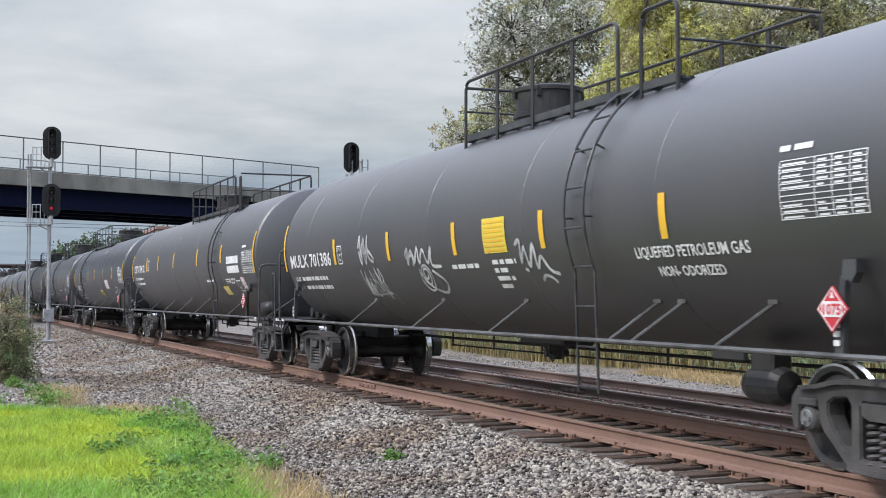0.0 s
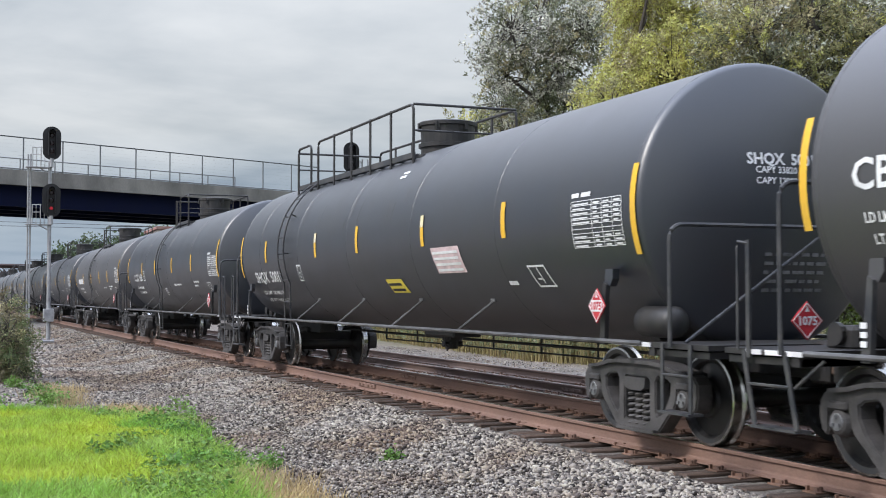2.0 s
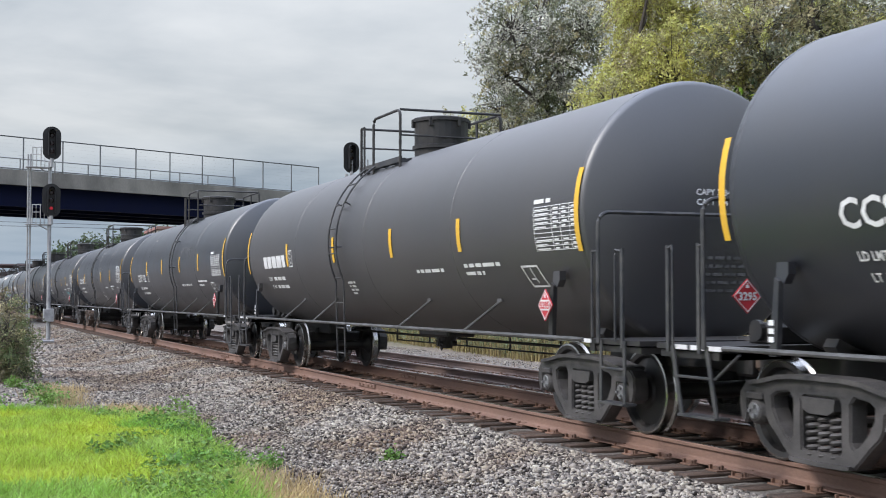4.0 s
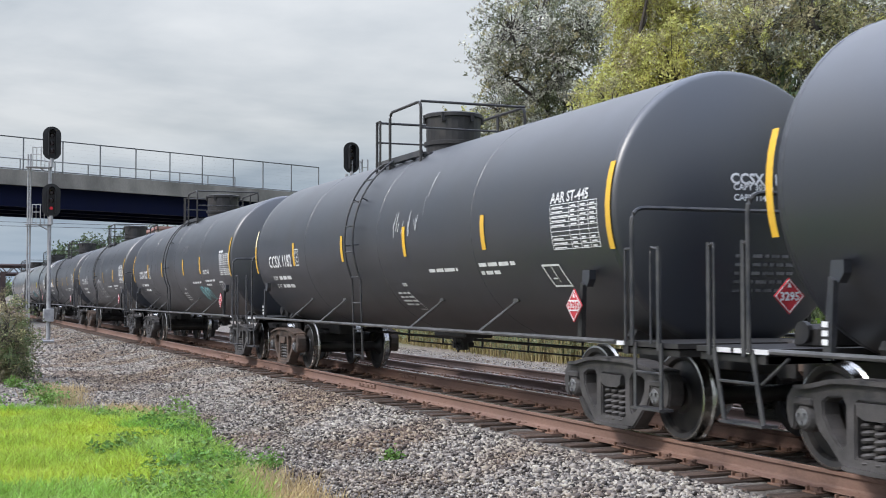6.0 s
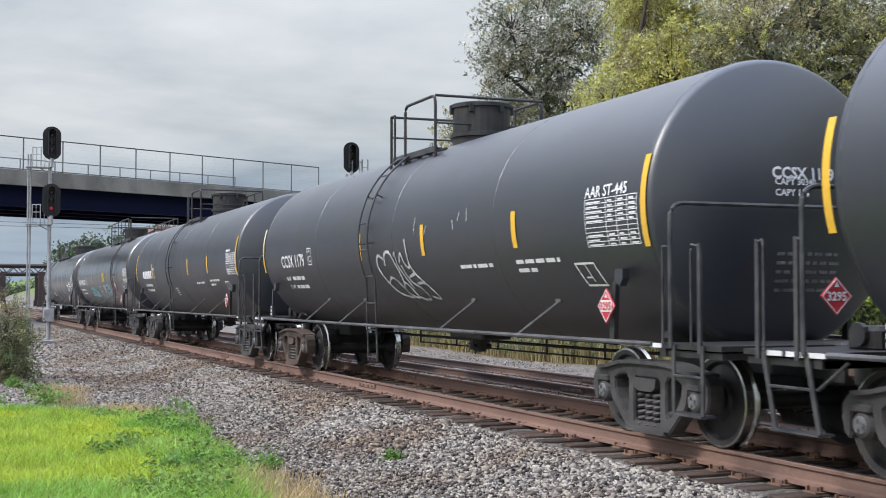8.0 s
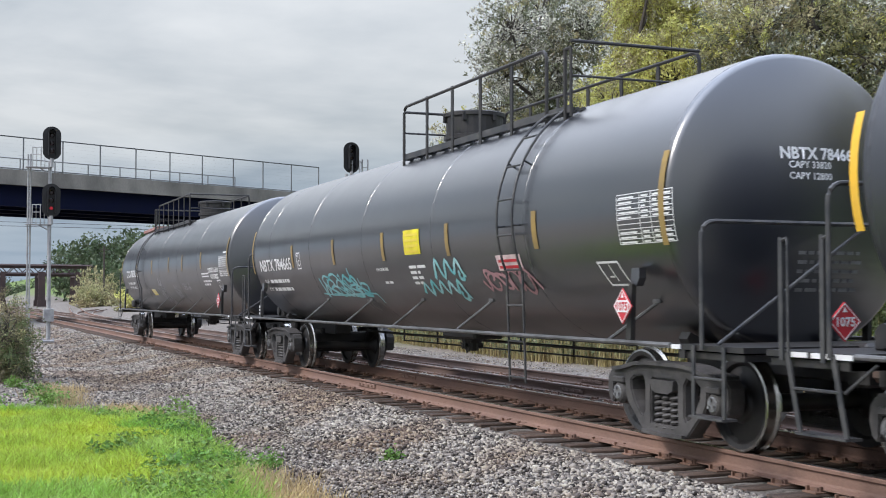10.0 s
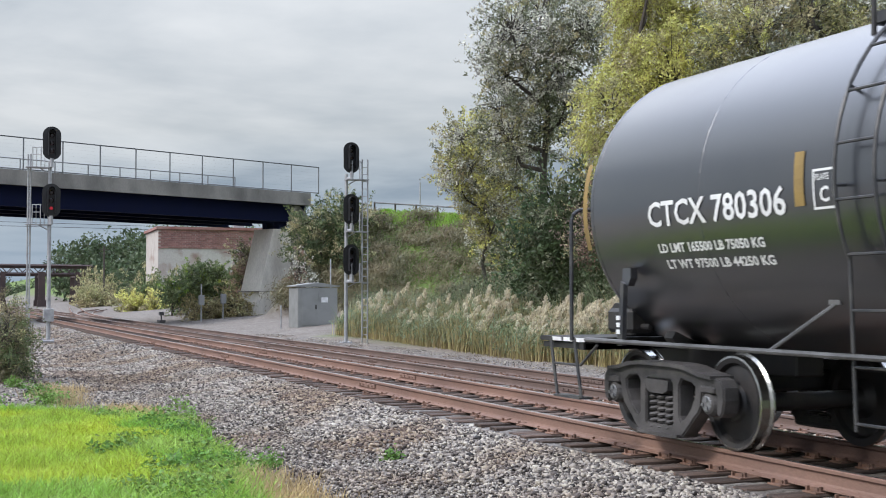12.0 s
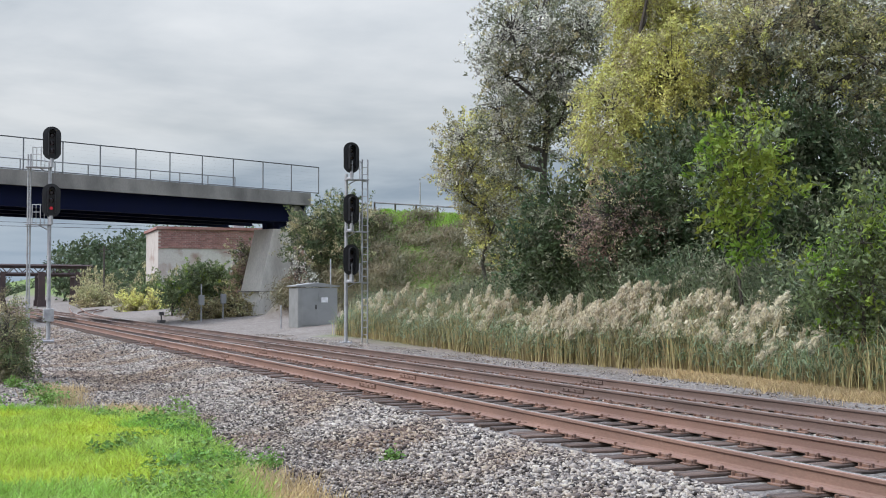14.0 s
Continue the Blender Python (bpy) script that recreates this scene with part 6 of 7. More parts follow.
def tank_car(spec):
    A = spec["axles"]
    half = A / 2
    datum = DATUM[0] = spec["datum"]
    car = thing("tank_car", spec["label"], "tank car", "tank cars of the train")
    paint = spec["paint"]
    # shell with elliptical heads
    bm = bmesh.new()
    prof = []
    cyl = half - 0.24
    head = head_profile()
    prof += [(r, -cyl - e) for r, e in head]
    n = 12
    for i in range(1, n):
        prof.append((TANK_R, -cyl + 2 * cyl * i / n))
    prof += [(r, cyl + e) for r, e in reversed(head)]
    lathe(bm, prof, 64, Matrix.Translation((0, 0, TANK_Z)) @ pose(0, 0, 0, 0, 90, 0))
    part("tank", bm, paint, car, smooth=True)
    # raised weld seams round the shell
    for x in spec.get("seams", ()):
        bm = bmesh.new()
        ring = Matrix.Translation((x, 0, TANK_Z)) @ pose(0, 0, 0, 0, 90, 0)
        lathe(bm, [(TANK_R - 0.01, -0.03), (TANK_R + 0.004, -0.012), (TANK_R + 0.004, 0.012), (TANK_R - 0.01, 0.03)], 48, ring)
        part("weld_seam", bm, paint, car)
    for sd in (-1, 1):
        bm = bmesh.new()
        lathe(bm, [(TANK_R - 0.012, -0.03), (TANK_R + 0.005, -0.014), (TANK_R + 0.005, 0.014), (TANK_R - 0.012, 0.03)], 48, Matrix.Translation((sd * (cyl - 0.02), 0, TANK_Z)) @ pose(0, 0, 0, 0, 90, 0))
        part("head_seam", bm, paint, car)
    # ends: stub sill, saddle, coupler, platform, railings
    for sd in (-1, 1):
        f = Matrix.Diagonal((sd, 1, 1, 1))

        def p(x, y, z):
            return (sd * x, y, z)
        bm = bmesh.new()
        box(bm, p(half - 0.4, 0, 0.86), (3.0, 0.34, 0.34), bevel=0.02)
        box(bm, p(half + 0.98, 0, 0.86), (0.28, 0.5, 0.40), bevel=0.03)
        part("stub_sill", bm, BLACK_STEEL, car)
        bm = bmesh.new()
        box(bm, p(half + OVERHANG - 0.12, 0, 0.86), (0.42, 0.16, 0.22), bevel=0.03)
        box(bm, p(half + OVERHANG - 0.02, 0.1 * sd, 0.86), (0.24, 0.20, 0.30), bevel=0.05)
        part("coupler", bm, RUSTY_CAST, car)
        # saddle: web plates that hold the tank on the bolster
        for sy in (-1, 1):
            bm = bmesh.new()
            pts = [(0.2, 0.95), (0.86, 0.96), (0.92, 1.05), (0.88, 1.12), (0.7, 1.04), (0.2, 0.90)]
            prism(bm, [(q[0] * sy, q[1]) for q in pts], 0.16, pose(sd * (half - 0.80), 0, 0, 0, 0, 90))
            part("saddle", bm, BLACK_STEEL, car)
        bm = bmesh.new()
        box(bm, p(half + 0.50, 0, 1.01), (1.05, 2.96, 0.05))
        box(bm, p(half + 0.50, 0, 0.94), (1.0, 2.9, 0.06))
        box(bm, p(half + 0.05, 0, 0.97), (0.10, 2.95, 0.13))
        part("end_platform", bm, BLACK_STEEL, car)
        if sd > 0 or True:
            bm = bmesh.new()
            for i in range(3):
                box(bm, p(half - 0.60 + 0.27 * i if sd > 0 else half + 0.05 + 0.27 * i, -1.489, 1.01), (0.22, 0.012, 0.042))
            part("white_stencil_strip", bm, WHITE_PAINT, car)
        # end railing across the car, flat posts with grab bars and steps at the corners
        lpg = spec.get("lpg")
        rail_x, rail_top = {(False, 1): (0.26, 2.36), (False, -1): (0.17, 2.36), (True, 1): (0.45, 2.16), (True, -1): (0.18, 2.42)}[(bool(lpg), sd)]
        x, w = half + rail_x, 1.52
        bm = bmesh.new()
        pts = [p(x, -w, 1.0)] + arc_pts(p(x, -w, 1.0), p(x, -w, rail_top), p(x, w, rail_top), 0.16) + arc_pts(p(x, -w, rail_top), p(x, w, rail_top), p(x, w, 1.0), 0.16) + [p(x, w, 1.0)]
        tube(bm, pts, 0.022, 7)
        part("end_railing", bm, GREY_RAILING, car)
        if lpg and sd > 0:
            bm = bmesh.new()
            rod(bm, p(x, -1.35, 1.04), p(x, 0.30, 2.12), 0.018, 7)
            part("diagonal_brace", bm, GREY_RAILING, car)
        posts = {(False, 1): (0.72,), (False, -1): (0.79, 0.27), (True, 1): (), (True, -1): (0.64,)}[(bool(lpg), sd)]
        if spec["mark"].startswith("CTCX"):      # the last car carries none
            posts = ()
        for sy in (-1, 1):
            for xo in posts:
                bm = bmesh.new()
                box(bm, p(half + xo, sy * 1.50, 1.46), (0.05, 0.025, 1.0))
                part("corner_post", bm, GREY_RAILING, car)
                bm = bmesh.new()
                hook = 0.11 if not lpg else -0.13
                tube(bm, [p(half + xo, sy * 1.5, 1.93), p(half + xo - hook * 0.9, sy * 1.52, 1.95), p(half + xo - hook, sy * 1.52, 1.90), p(half + xo - hook, sy * 1.52, 1.02)], 0.014, 6)
                part("grab_bar", bm, GREY_RAILING, car)
            if sd > 0 and not lpg:
                bm = bmesh.new()
                rod(bm, p(half + 0.11, sy * 1.51, 1.02), p(half + 0.11, sy * 1.51, 1.95), 0.014, 6)
                rod(bm, p(half + 0.11, sy * 1.51, 1.95), p(half + 0.24, sy * 1.51, 1.95), 0.014, 6)
                part("grab_bar", bm, GREY_RAILING, car)
            a, b = (0.28, 0.76) if sd > 0 else (0.16, 0.72)
            lean = 0.0 if sd > 0 else 0.16
            bm = bmesh.new()
            box(bm, p(half + a - lean / 2, sy * 1.50, 0.70), (0.05, 0.016, 0.66), pose(0, 0, 0, 0, sd * math.degrees(lean / 0.66), 0))
            box(bm, p(half + b - lean / 2, sy * 1.50, 0.70), (0.05, 0.016, 0.66), pose(0, 0, 0, 0, sd * math.degrees(lean / 0.66), 0))
            rod(bm, p(half + a - lean * 0.4, sy * 1.50, 0.74), p(half + b - lean * 0.4, sy * 1.50, 0.74), 0.014, 6)
            box(bm, p(half + (a + b) / 2 - lean, sy * 1.46, 0.39), (b - a + 0.05, 0.16, 0.022))
            part("sill_step", bm, GREY_RAILING, car)
            if sd < 0:
                bm = bmesh.new()
                rod(bm, p(half + 0.02, sy * 1.50, 0.74), p(half - 0.32, sy * 1.48, 0.97), 0.016, 6)
                part("step_brace", bm, GREY_RAILING, car)
        # bracket post with the placard on the near side and far side
        for sy in (-1, 1):
            bm = bmesh.new()
            xb = sd * half - (0.90 if sd > 0 else -0.80)
            prism(bm, [(-0.05, 0.98), (0.05, 0.98), (0.09, 1.60), (0.03, 1.63)], 0.05, pose(xb, sy * 1.47, 0))
            pale = sd < 0 or spec["mark"].startswith("MULX")
            brk = part("tank_bracket", bm, GREY_RAILING if pale else BLACK_STEEL, car)
            bm = bmesh.new()
            prism(bm, [(0.0, 1.60), (0.11, 1.58), (0.17, 1.66), (0.17, 1.76), (0.02, 1.76)], 0.08, pose(xb, sy * 1.42, 0))
            part("bracket_pad", bm, paint, brk)
            if pale:
                bm = bmesh.new()
                for k in range(3):
                    box(bm, (xb, sy * 1.508, 1.12 + 0.07 * k), (0.07, 0.006, 0.045))
                part("white_stencil", bm, WHITE_PAINT, brk)
        # placards: one on the side at each end, one on each end sill
        if sd > 0 or spec.get("rear_placard"):
            diamond(car, pose(sd * (half - 0.88), -1.56, 1.38), spec["un"], True)
        if sd > 0:
            diamond(car, pose(half + 0.92, -0.32 if lpg else -0.14, 1.25 if lpg else 1.48, 0, 0, 90), spec["un"], False)
        # air reservoir or brake gear above the rear truck
        if sd > 0 and lpg and paint is not TANK_GLOSS:
            bm = bmesh.new()
            lathe(bm, [(0, -0.34), (0.11, -0.32), (0.16, -0.27), (0.16, 0.27), (0.11, 0.32), (0, 0.34)], 16, pose(half - 0.38, -1.10, 1.22) @ pose(0, 0, 0, 0, 90, 0))
            part("air_reservoir", bm, BLACK_STEEL, car, smooth=True)
        elif sd < 0:
            bm = bmesh.new()
            box(bm, p(half + 0.40, -0.5, 1.12), (0.40, 0.5, 0.22), bevel=0.04)
            rod(bm, p(half + 0.40, -0.75, 1.16), p(half + 0.40, -0.80, 1.16), 0.10, 14)
            part("brake_housing", bm, BLACK_STEEL, car)
    # side handrail pipe and its struts
    for sy in (-1, 1):
        bm = bmesh.new()
        rod(bm, (-half + 0.1, sy * 1.50, 1.02), (half - 0.1, sy * 1.50, 1.02), 0.024, 8)
        pipe = part("side_handrail", bm, WORN_PIPE, car)
        for x in (s + datum for s in spec["struts"]):
            bm = bmesh.new()
            a = math.asin((1.42 - TANK_Z) / TANK_R)
            rod(bm, (x, sy * 1.49, 1.02), (x + 0.42, sy * TANK_R * math.cos(a) * 1.0, 1.42), 0.018, 6)
            box(bm, (x + 0.42, sy * TANK_R * math.cos(a), 1.43), (0.14, 0.05, 0.04))
            part("strut", bm, WORN_PIPE, pipe)
    # bottom fittings
    bm = bmesh.new()
    rod(bm, (0.2, 0, 0.92), (0.2, 0, 0.74), 0.24, 16, 0.15)
    rod(bm, (0.2, 0, 0.74), (0.2, 0, 0.62), 0.10, 10)
    rod(bm, (0.2, -0.17, 0.70), (0.2, 0.17, 0.70), 0.05, 8)
    rod(bm, (0.02, -0.12, 0.74), (0.42, -0.12, 0.66), 0.014, 6)
    tube(bm, [(0.36, -0.2, 0.82), (0.40, -0.2, 0.66), (0.47, -0.2, 0.60), (0.54, -0.2, 0.66), (0.60, -0.2, 0.80)], 0.012, 5)
    box(bm, (0.2, 0, 0.88), (1.3, 0.5, 0.12), bevel=0.03)
    part("bottom_outlet", bm, BLACK_STEEL, car)
    bm = bmesh.new()
    tube(bm, [(half - 2.2, 0.35, 0.78), (half - 4.5, 0.42, 0.76), (-half + 4.5, 0.42, 0.76), (-half + 2.2, 0.35, 0.78)], 0.025, 6)
    tube(bm, [(half - 2.2, 1.25, 0.80), (-half + 2.2, 1.25, 0.80)], 0.02, 6)
    tube(bm, [(half - 2.2, 1.25, 0.56), (-half + 2.2, 1.25, 0.56)], 0.016, 6)
    x = -half + 2.2
    while x < half - 2:
        rod(bm, (x, 1.25, 1.0), (x, 1.25, 0.54), 0.02, 6)
        x += 1.9
    part("brake_pipework", bm, BLACK_STEEL, car)
    # manway and platform on top
    x0, x1 = (e + datum for e in spec["top"])           # ends of the railed platform
    pc, pl = (x0 + x1) / 2, x1 - x0
    mx = spec["manway"] + datum
    top = TANK_Z + TANK_R
    bm = bmesh.new()
    bt = 0.48 if spec.get("lpg") else 0.58
    lathe(bm, [(0.0, bt + 0.02), (0.30, bt + 0.015), (0.46, bt), (0.485, bt - 0.015), (0.485, bt - 0.07), (0.455, bt - 0.08), (0.45, 0.12), (0.49, 0.11), (0.49, 0.05), (0.45, 0.04), (0.45, -0.1)], 28, pose(mx, 0, top))
    dome = part("manway_bonnet", bm, BLACK_STEEL, car)
    for i in range(6):
        a = i * 1.047 + 0.3
        bm = bmesh.new()
        box(bm, (mx + 0.47 * math.cos(a), 0.47 * math.sin(a), top + bt - 0.09), (0.06, 0.06, 0.14))
        part("bonnet_latch", bm, BLACK_STEEL, dome)
    deck, rail_z = top - 0.17, top + 0.64
    for sy in (-1, 1):
        bm = bmesh.new()
        for i in range(4):
            box(bm, (pc, sy * (0.52 + 0.1 * i), deck), (pl, 0.05, 0.035))
        x = x0
        while x < x1:
            box(bm, (x, sy * 0.68, deck - 0.03), (0.05, 0.40, 0.05))
            x += 0.5
        box(bm, (pc, sy * 0.88, deck), (pl, 0.03, 0.09))
        walkp = part("running_board", bm, GREY_RAILING, car)
        y = sy * 0.90
        gate = spec["gate"] + datum if sy < 0 else None
        runs = [(x0, x1)] if gate is None else [(x0, gate - 0.25), (gate + 0.25, x1)]
        for a, b in runs:
            bm = bmesh.new()
            if b - a < 0.35:
                rod(bm, (a, y, deck - 0.2), (a, y, rail_z - 0.08), 0.024, 7)
                rod(bm, (a, y, rail_z - 0.08), (b, y, rail_z - 0.08), 0.02, 7)
                rod(bm, (b, y, rail_z - 0.08), (b, y, deck - 0.1), 0.02, 7)
            else:
                tube(bm, [(a, y, deck - 0.15)] + arc_pts((a, y, deck), (a, y, rail_z), (b, y, rail_z), 0.14) + arc_pts((a, y, rail_z), (b, y, rail_z), (b, y, deck), 0.14) + [(b, y, deck - 0.15)], 0.024, 7)
            part("guard_rail", bm, BLACK_STEEL, walkp)
            n = round((b - a) / 1.0)
            for i in range(1, n):
                bm = bmesh.new()
                box(bm, (a + (b - a) * i / n, y, (deck + rail_z) / 2 - 0.06), (0.075, 0.02, rail_z - deck + 0.18))
                part("post", bm, BLACK_STEEL, walkp)
    for x in (x0, x1):
        for z, r in ((rail_z if x == x1 else rail_z - 0.08, 0.022), (rail_z - 0.42, 0.016)):
            bm = bmesh.new()
            rod(bm, (x, -0.9, z), (x, 0.9, z), r, 7)
            part("end_rail", bm, BLACK_STEEL, car)
    # side ladder bent over the shoulder of the tank
    for lx in (e + datum for e in spec["ladders"]):
        lad = part("ladder", bmesh.new(), GREY_RAILING, car)
        bm = bmesh.new()
        path = []
        zlow = spec.get("ladder_low", 0.45)
        path.append((1.42, zlow))
        path.append((1.44, 1.05))
        for i in range(15):
            a = -0.42 + i * (0.98 + 0.42) / 14
            path.append(((TANK_R + 0.10) * math.cos(a), TANK_Z + (TANK_R + 0.10) * math.sin(a)))
        for sx in (-0.22, 0.22):
            tube(bm, [(lx + sx, -y, z) for y, z in path], 0.017, 6)
        bm.to_mesh(lad.data); bm.free()
        pts = [Vector((y, z)) for y, z in path]
        dist, want = 0.0, 0.06
        for a, b in zip(pts, pts[1:]):
            l = (b - a).length
            while want <= dist + l:
                q = a + (b - a) * ((want - dist) / l)
                bm = bmesh.new()
                rod(bm, (lx - 0.22, -q.x, q.y), (lx + 0.22, -q.x, q.y), 0.013, 6)
                part("rung", bm, GREY_RAILING, lad)
                want += 0.43
            dist += l
        for sx in (-0.22, 0.22):
            for a in (-0.05, 0.45, 0.95):
                bm = bmesh.new()
                rod(bm, (lx + sx, -TANK_R * math.cos(a), TANK_Z + TANK_R * math.sin(a)), (lx + sx, -(TANK_R + 0.1) * math.cos(a), TANK_Z + (TANK_R + 0.1) * math.sin(a)), 0.014, 5)
                part("ladder_standoff", bm, GREY_RAILING, lad)
    # reflector strips
    for x, z, h, w, pale in spec["marks"]:
        bm = bmesh.new()
        x = -half + 0.11 - datum if x == "rear" else half - 0.25 - datum if x == "front" else x
        patch(bm, x - w / 2, x + w / 2, 0, h, z, 0.008)
        refl = part("reflector", bm, YELLOW_DULL if paint is TANK_GLOSS else YELLOW, car)
        if pale:          # upper half faded to white
            bm = bmesh.new()
            patch(bm, x - w / 2, x + w / 2, h * 0.62, h, z, 0.011)
            part("faded_end", bm, YELLOW_PALE, refl)
    # reporting mark and stencils
    u, u1, z = spec["mark_at"]
    if spec["mark"]:
        lettering(car, spec["mark"], u, z, spec.get("mark_size", 0.24), bold=0.006, name="reporting_mark", width=u1 - u)
    else:
        small_print(car, u, z, (u1 - u,), 0.24, seed=5, name="reporting_mark")
    w = (u1 - u) * 0.78
    if spec.get("load"):
        lettering(car, spec["load"][0], u + 0.10, z - 0.25, 0.088, bold=0.004, name="load_limit", width=w)
        lettering(car, spec["load"][1], u + 0.17, z - 0.40, 0.088, bold=0.004, name="light_weight", width=w)
    else:
        for k, words in enumerate(("LD LMT", "LT  WT")):
            lettering(car, words, u + 0.10 + 0.06 * k, z - 0.25 - 0.16 * k, 0.08, bold=0.003, name="load_stencil", width=0.34)
            small_print(car, u + 0.55 + 0.06 * k, z - 0.25 - 0.16 * k, (w - 0.45,), 0.075, seed=len(car.name) + k, name="load_print")
    # plate box
    px, pz = spec["plate"]
    bm = bmesh.new()
    for a, b, c, d in ((0, 0.26, 0, 0.02), (0, 0.26, 0.30, 0.32), (0, 0.02, 0, 0.32), (0.24, 0.26, 0, 0.32)):
        patch(bm, px + a, px + b, c, d, pz)
    part("plate_frame", bm, WHITE_PAINT, car)
    lettering(car, "PLATE", px + 0.035, pz + 0.23, 0.05, bold=0.001, wide=0.85, name="plate_word")
    lettering(car, "C", px + 0.08, pz + 0.06, 0.12, bold=0.004, name="plate_letter")
    # writing on the head of the tank

    def on_head(bm, y, z, ink=WHITE_PAINT):
        for v in bm.verts:
            yy, zz = v.co.x + y, z + v.co.y
            v.co = Vector((cyl + math.sqrt(DISH_R ** 2 - yy * yy - (zz - TANK_Z) ** 2) - DISH_C + 0.01, yy, zz))
        part("head_lettering", bm, ink, car)
    if spec["mark"]:
        on_head(text_mesh(spec["mark"], 0.115 / 0.72, 0.005), -0.40 if lpg else -0.27, 2.81 if lpg else 2.65)
    for k, cap in enumerate(spec["capy"]):
        on_head(text_mesh("CAPY " + cap, 0.068 / 0.72, 0.002), -0.31 if lpg else -0.24, (2.72 if lpg else 2.585) - 0.11 * k)
    rnd = random.Random(7)
    bm = bmesh.new()
    for k in range(5):
        yy = -0.62
        while yy < 0.1:
            l = rnd.uniform(0.05, 0.16)
            bmesh.ops.create_grid(bm, x_segments=1, y_segments=1, size=0.5, matrix=Matrix.Translation((yy + l / 2, -k * 0.09, 0)) @ Matrix.Diagonal((l, 0.035, 1, 1)))
            yy += l + 0.03
    on_head(bm, 0.42, 1.90, SPRAY_GREY)
    spec["extra"](car, half)
    for sd in (-1, 1):
        add_truck(car, sd * (half - 0.889), spec.get("rusty", False) and sd < 0)
    return car


# ---- the twelve cars, from the head of the visible train to its tail ----
# outer axles at the clip's start: front, rear
AXLES = [(-6.96, -24.49), (-26.84, -45.30), (-47.60, -65.25), (-67.62, -83.36), (-85.73, -101.50), (-103.86, -119.62),
         (-121.98, -137.72), (-140.09, -155.84), (-158.22, -173.97), (-176.33, -192.08), (-194.45, -211.51), (-213.84, -232.33)]
DATUMS = (-0.22, -0.58, -0.15, 0.195, 0.0, -0.105, -0.21, -0.12, 0.255, 0.0, 0.305, 0.02)


def strips(rear, front, between, z=2.07, h=0.44, tall_z=1.97, pale=()):
    """Reflectors: a tall strip near each head and short ones between."""
    out = [("rear", tall_z, 0.92, 0.09, rear in pale), ("front", tall_z, 0.92, 0.10, front in pale)]
    return out + [(x, z, h, 0.12, x in pale) for x in between]


def short_car(i, mark, mark_at, plate, reflectors, extra, paint, label, top, manway, ladder, **kw):
    a, b = AXLES[i]
    s = dict(axles=a - b, datum=DATUMS[i], label=label, paint=paint, mark=mark, capy=("30340", "114"), un="3295", top=top, manway=manway, gate=top[0] + 0.42,
             ladders=(ladder + 0.1,), marks=reflectors, mark_at=mark_at, plate=plate, seams=(-3.9, 0.27, 4.0), extra=extra, struts=(-4.8, -2.7, 1.95, 4.45), rusty=i in (6, 8))
    s.update(kw)
    return s


def lpg_car(i, mark, mark_at, plate, reflectors, extra, paint, label, top, manway, ladder, **kw):
    a, b = AXLES[i]
    s = dict(axles=a - b, datum=DATUMS[i], label=label, paint=paint, mark=mark, capy=("33820", "12800"), un="1075", top=top, manway=manway, lpg=True, gate=ladder,
             ladders=(ladder,), marks=reflectors, mark_at=mark_at, plate=plate, seams=(-7.0, -4.0, -0.9, 2.2, 5.2), extra=extra, struts=(-4.6, -2.1, 0.3, 2.8, 6.9))
    s.update(kw)
    return s


def decal(car, name, material, u0, u1, z0, z1, slant=0.0, bars=0, ink=None):
    """A stuck-on notice with lines of unreadable print."""
    bm = bmesh.new()
    patch(bm, u0, u1, 0, z1 - z0, z0, 0.007, slant)
    d = part(name, bm, material, car)
    if bars:
        bm = bmesh.new()
        rnd = random.Random(bars)
        h = (z1 - z0) / (bars + 0.5)
        for k in range(bars):
            e = rnd.uniform(0.02, 0.12) * (u1 - u0)
            s = slant * (k + 0.5) / bars
            patch(bm, u0 + 0.05 + s, u1 - 0.03 - e + s, h * (k + 0.35), h * (k + 0.8), z0, 0.011)
        part("notice_print", bm, ink or BLACK_STEEL, d)


def front_panel_set(car, table, panel, seed, title="", table_top=2.48):
    spec_table(car, table, 2.0, 1.08, 0.50, seed)
    frame_panel(car, panel + 0.1, 1.59, 0.44, 0.29)
    if title:
        lettering(car, title, table, table_top + 0.06, 0.12, bold=0.003, name="stencil_title", width=0.88)
    else:
        small_print(car, table, table_top + 0.06, (0.42,), 0.05, seed=seed)


def strokes(car, u, z, w, h, material, lines, seed=1, thick=0.03, lean=0.0):
    """Sprayed lines given in parts of a field's width and height."""
    rnd = random.Random(seed)
    for k, line in enumerate(lines):
        pts = [(u + w * a + lean * (1 - b), h * b) for a, b in line]
        ribbon(car, curve_through(pts, 5), z, thick, 0.005 + 0.0006 * k, material, rnd, "graffiti_stroke")


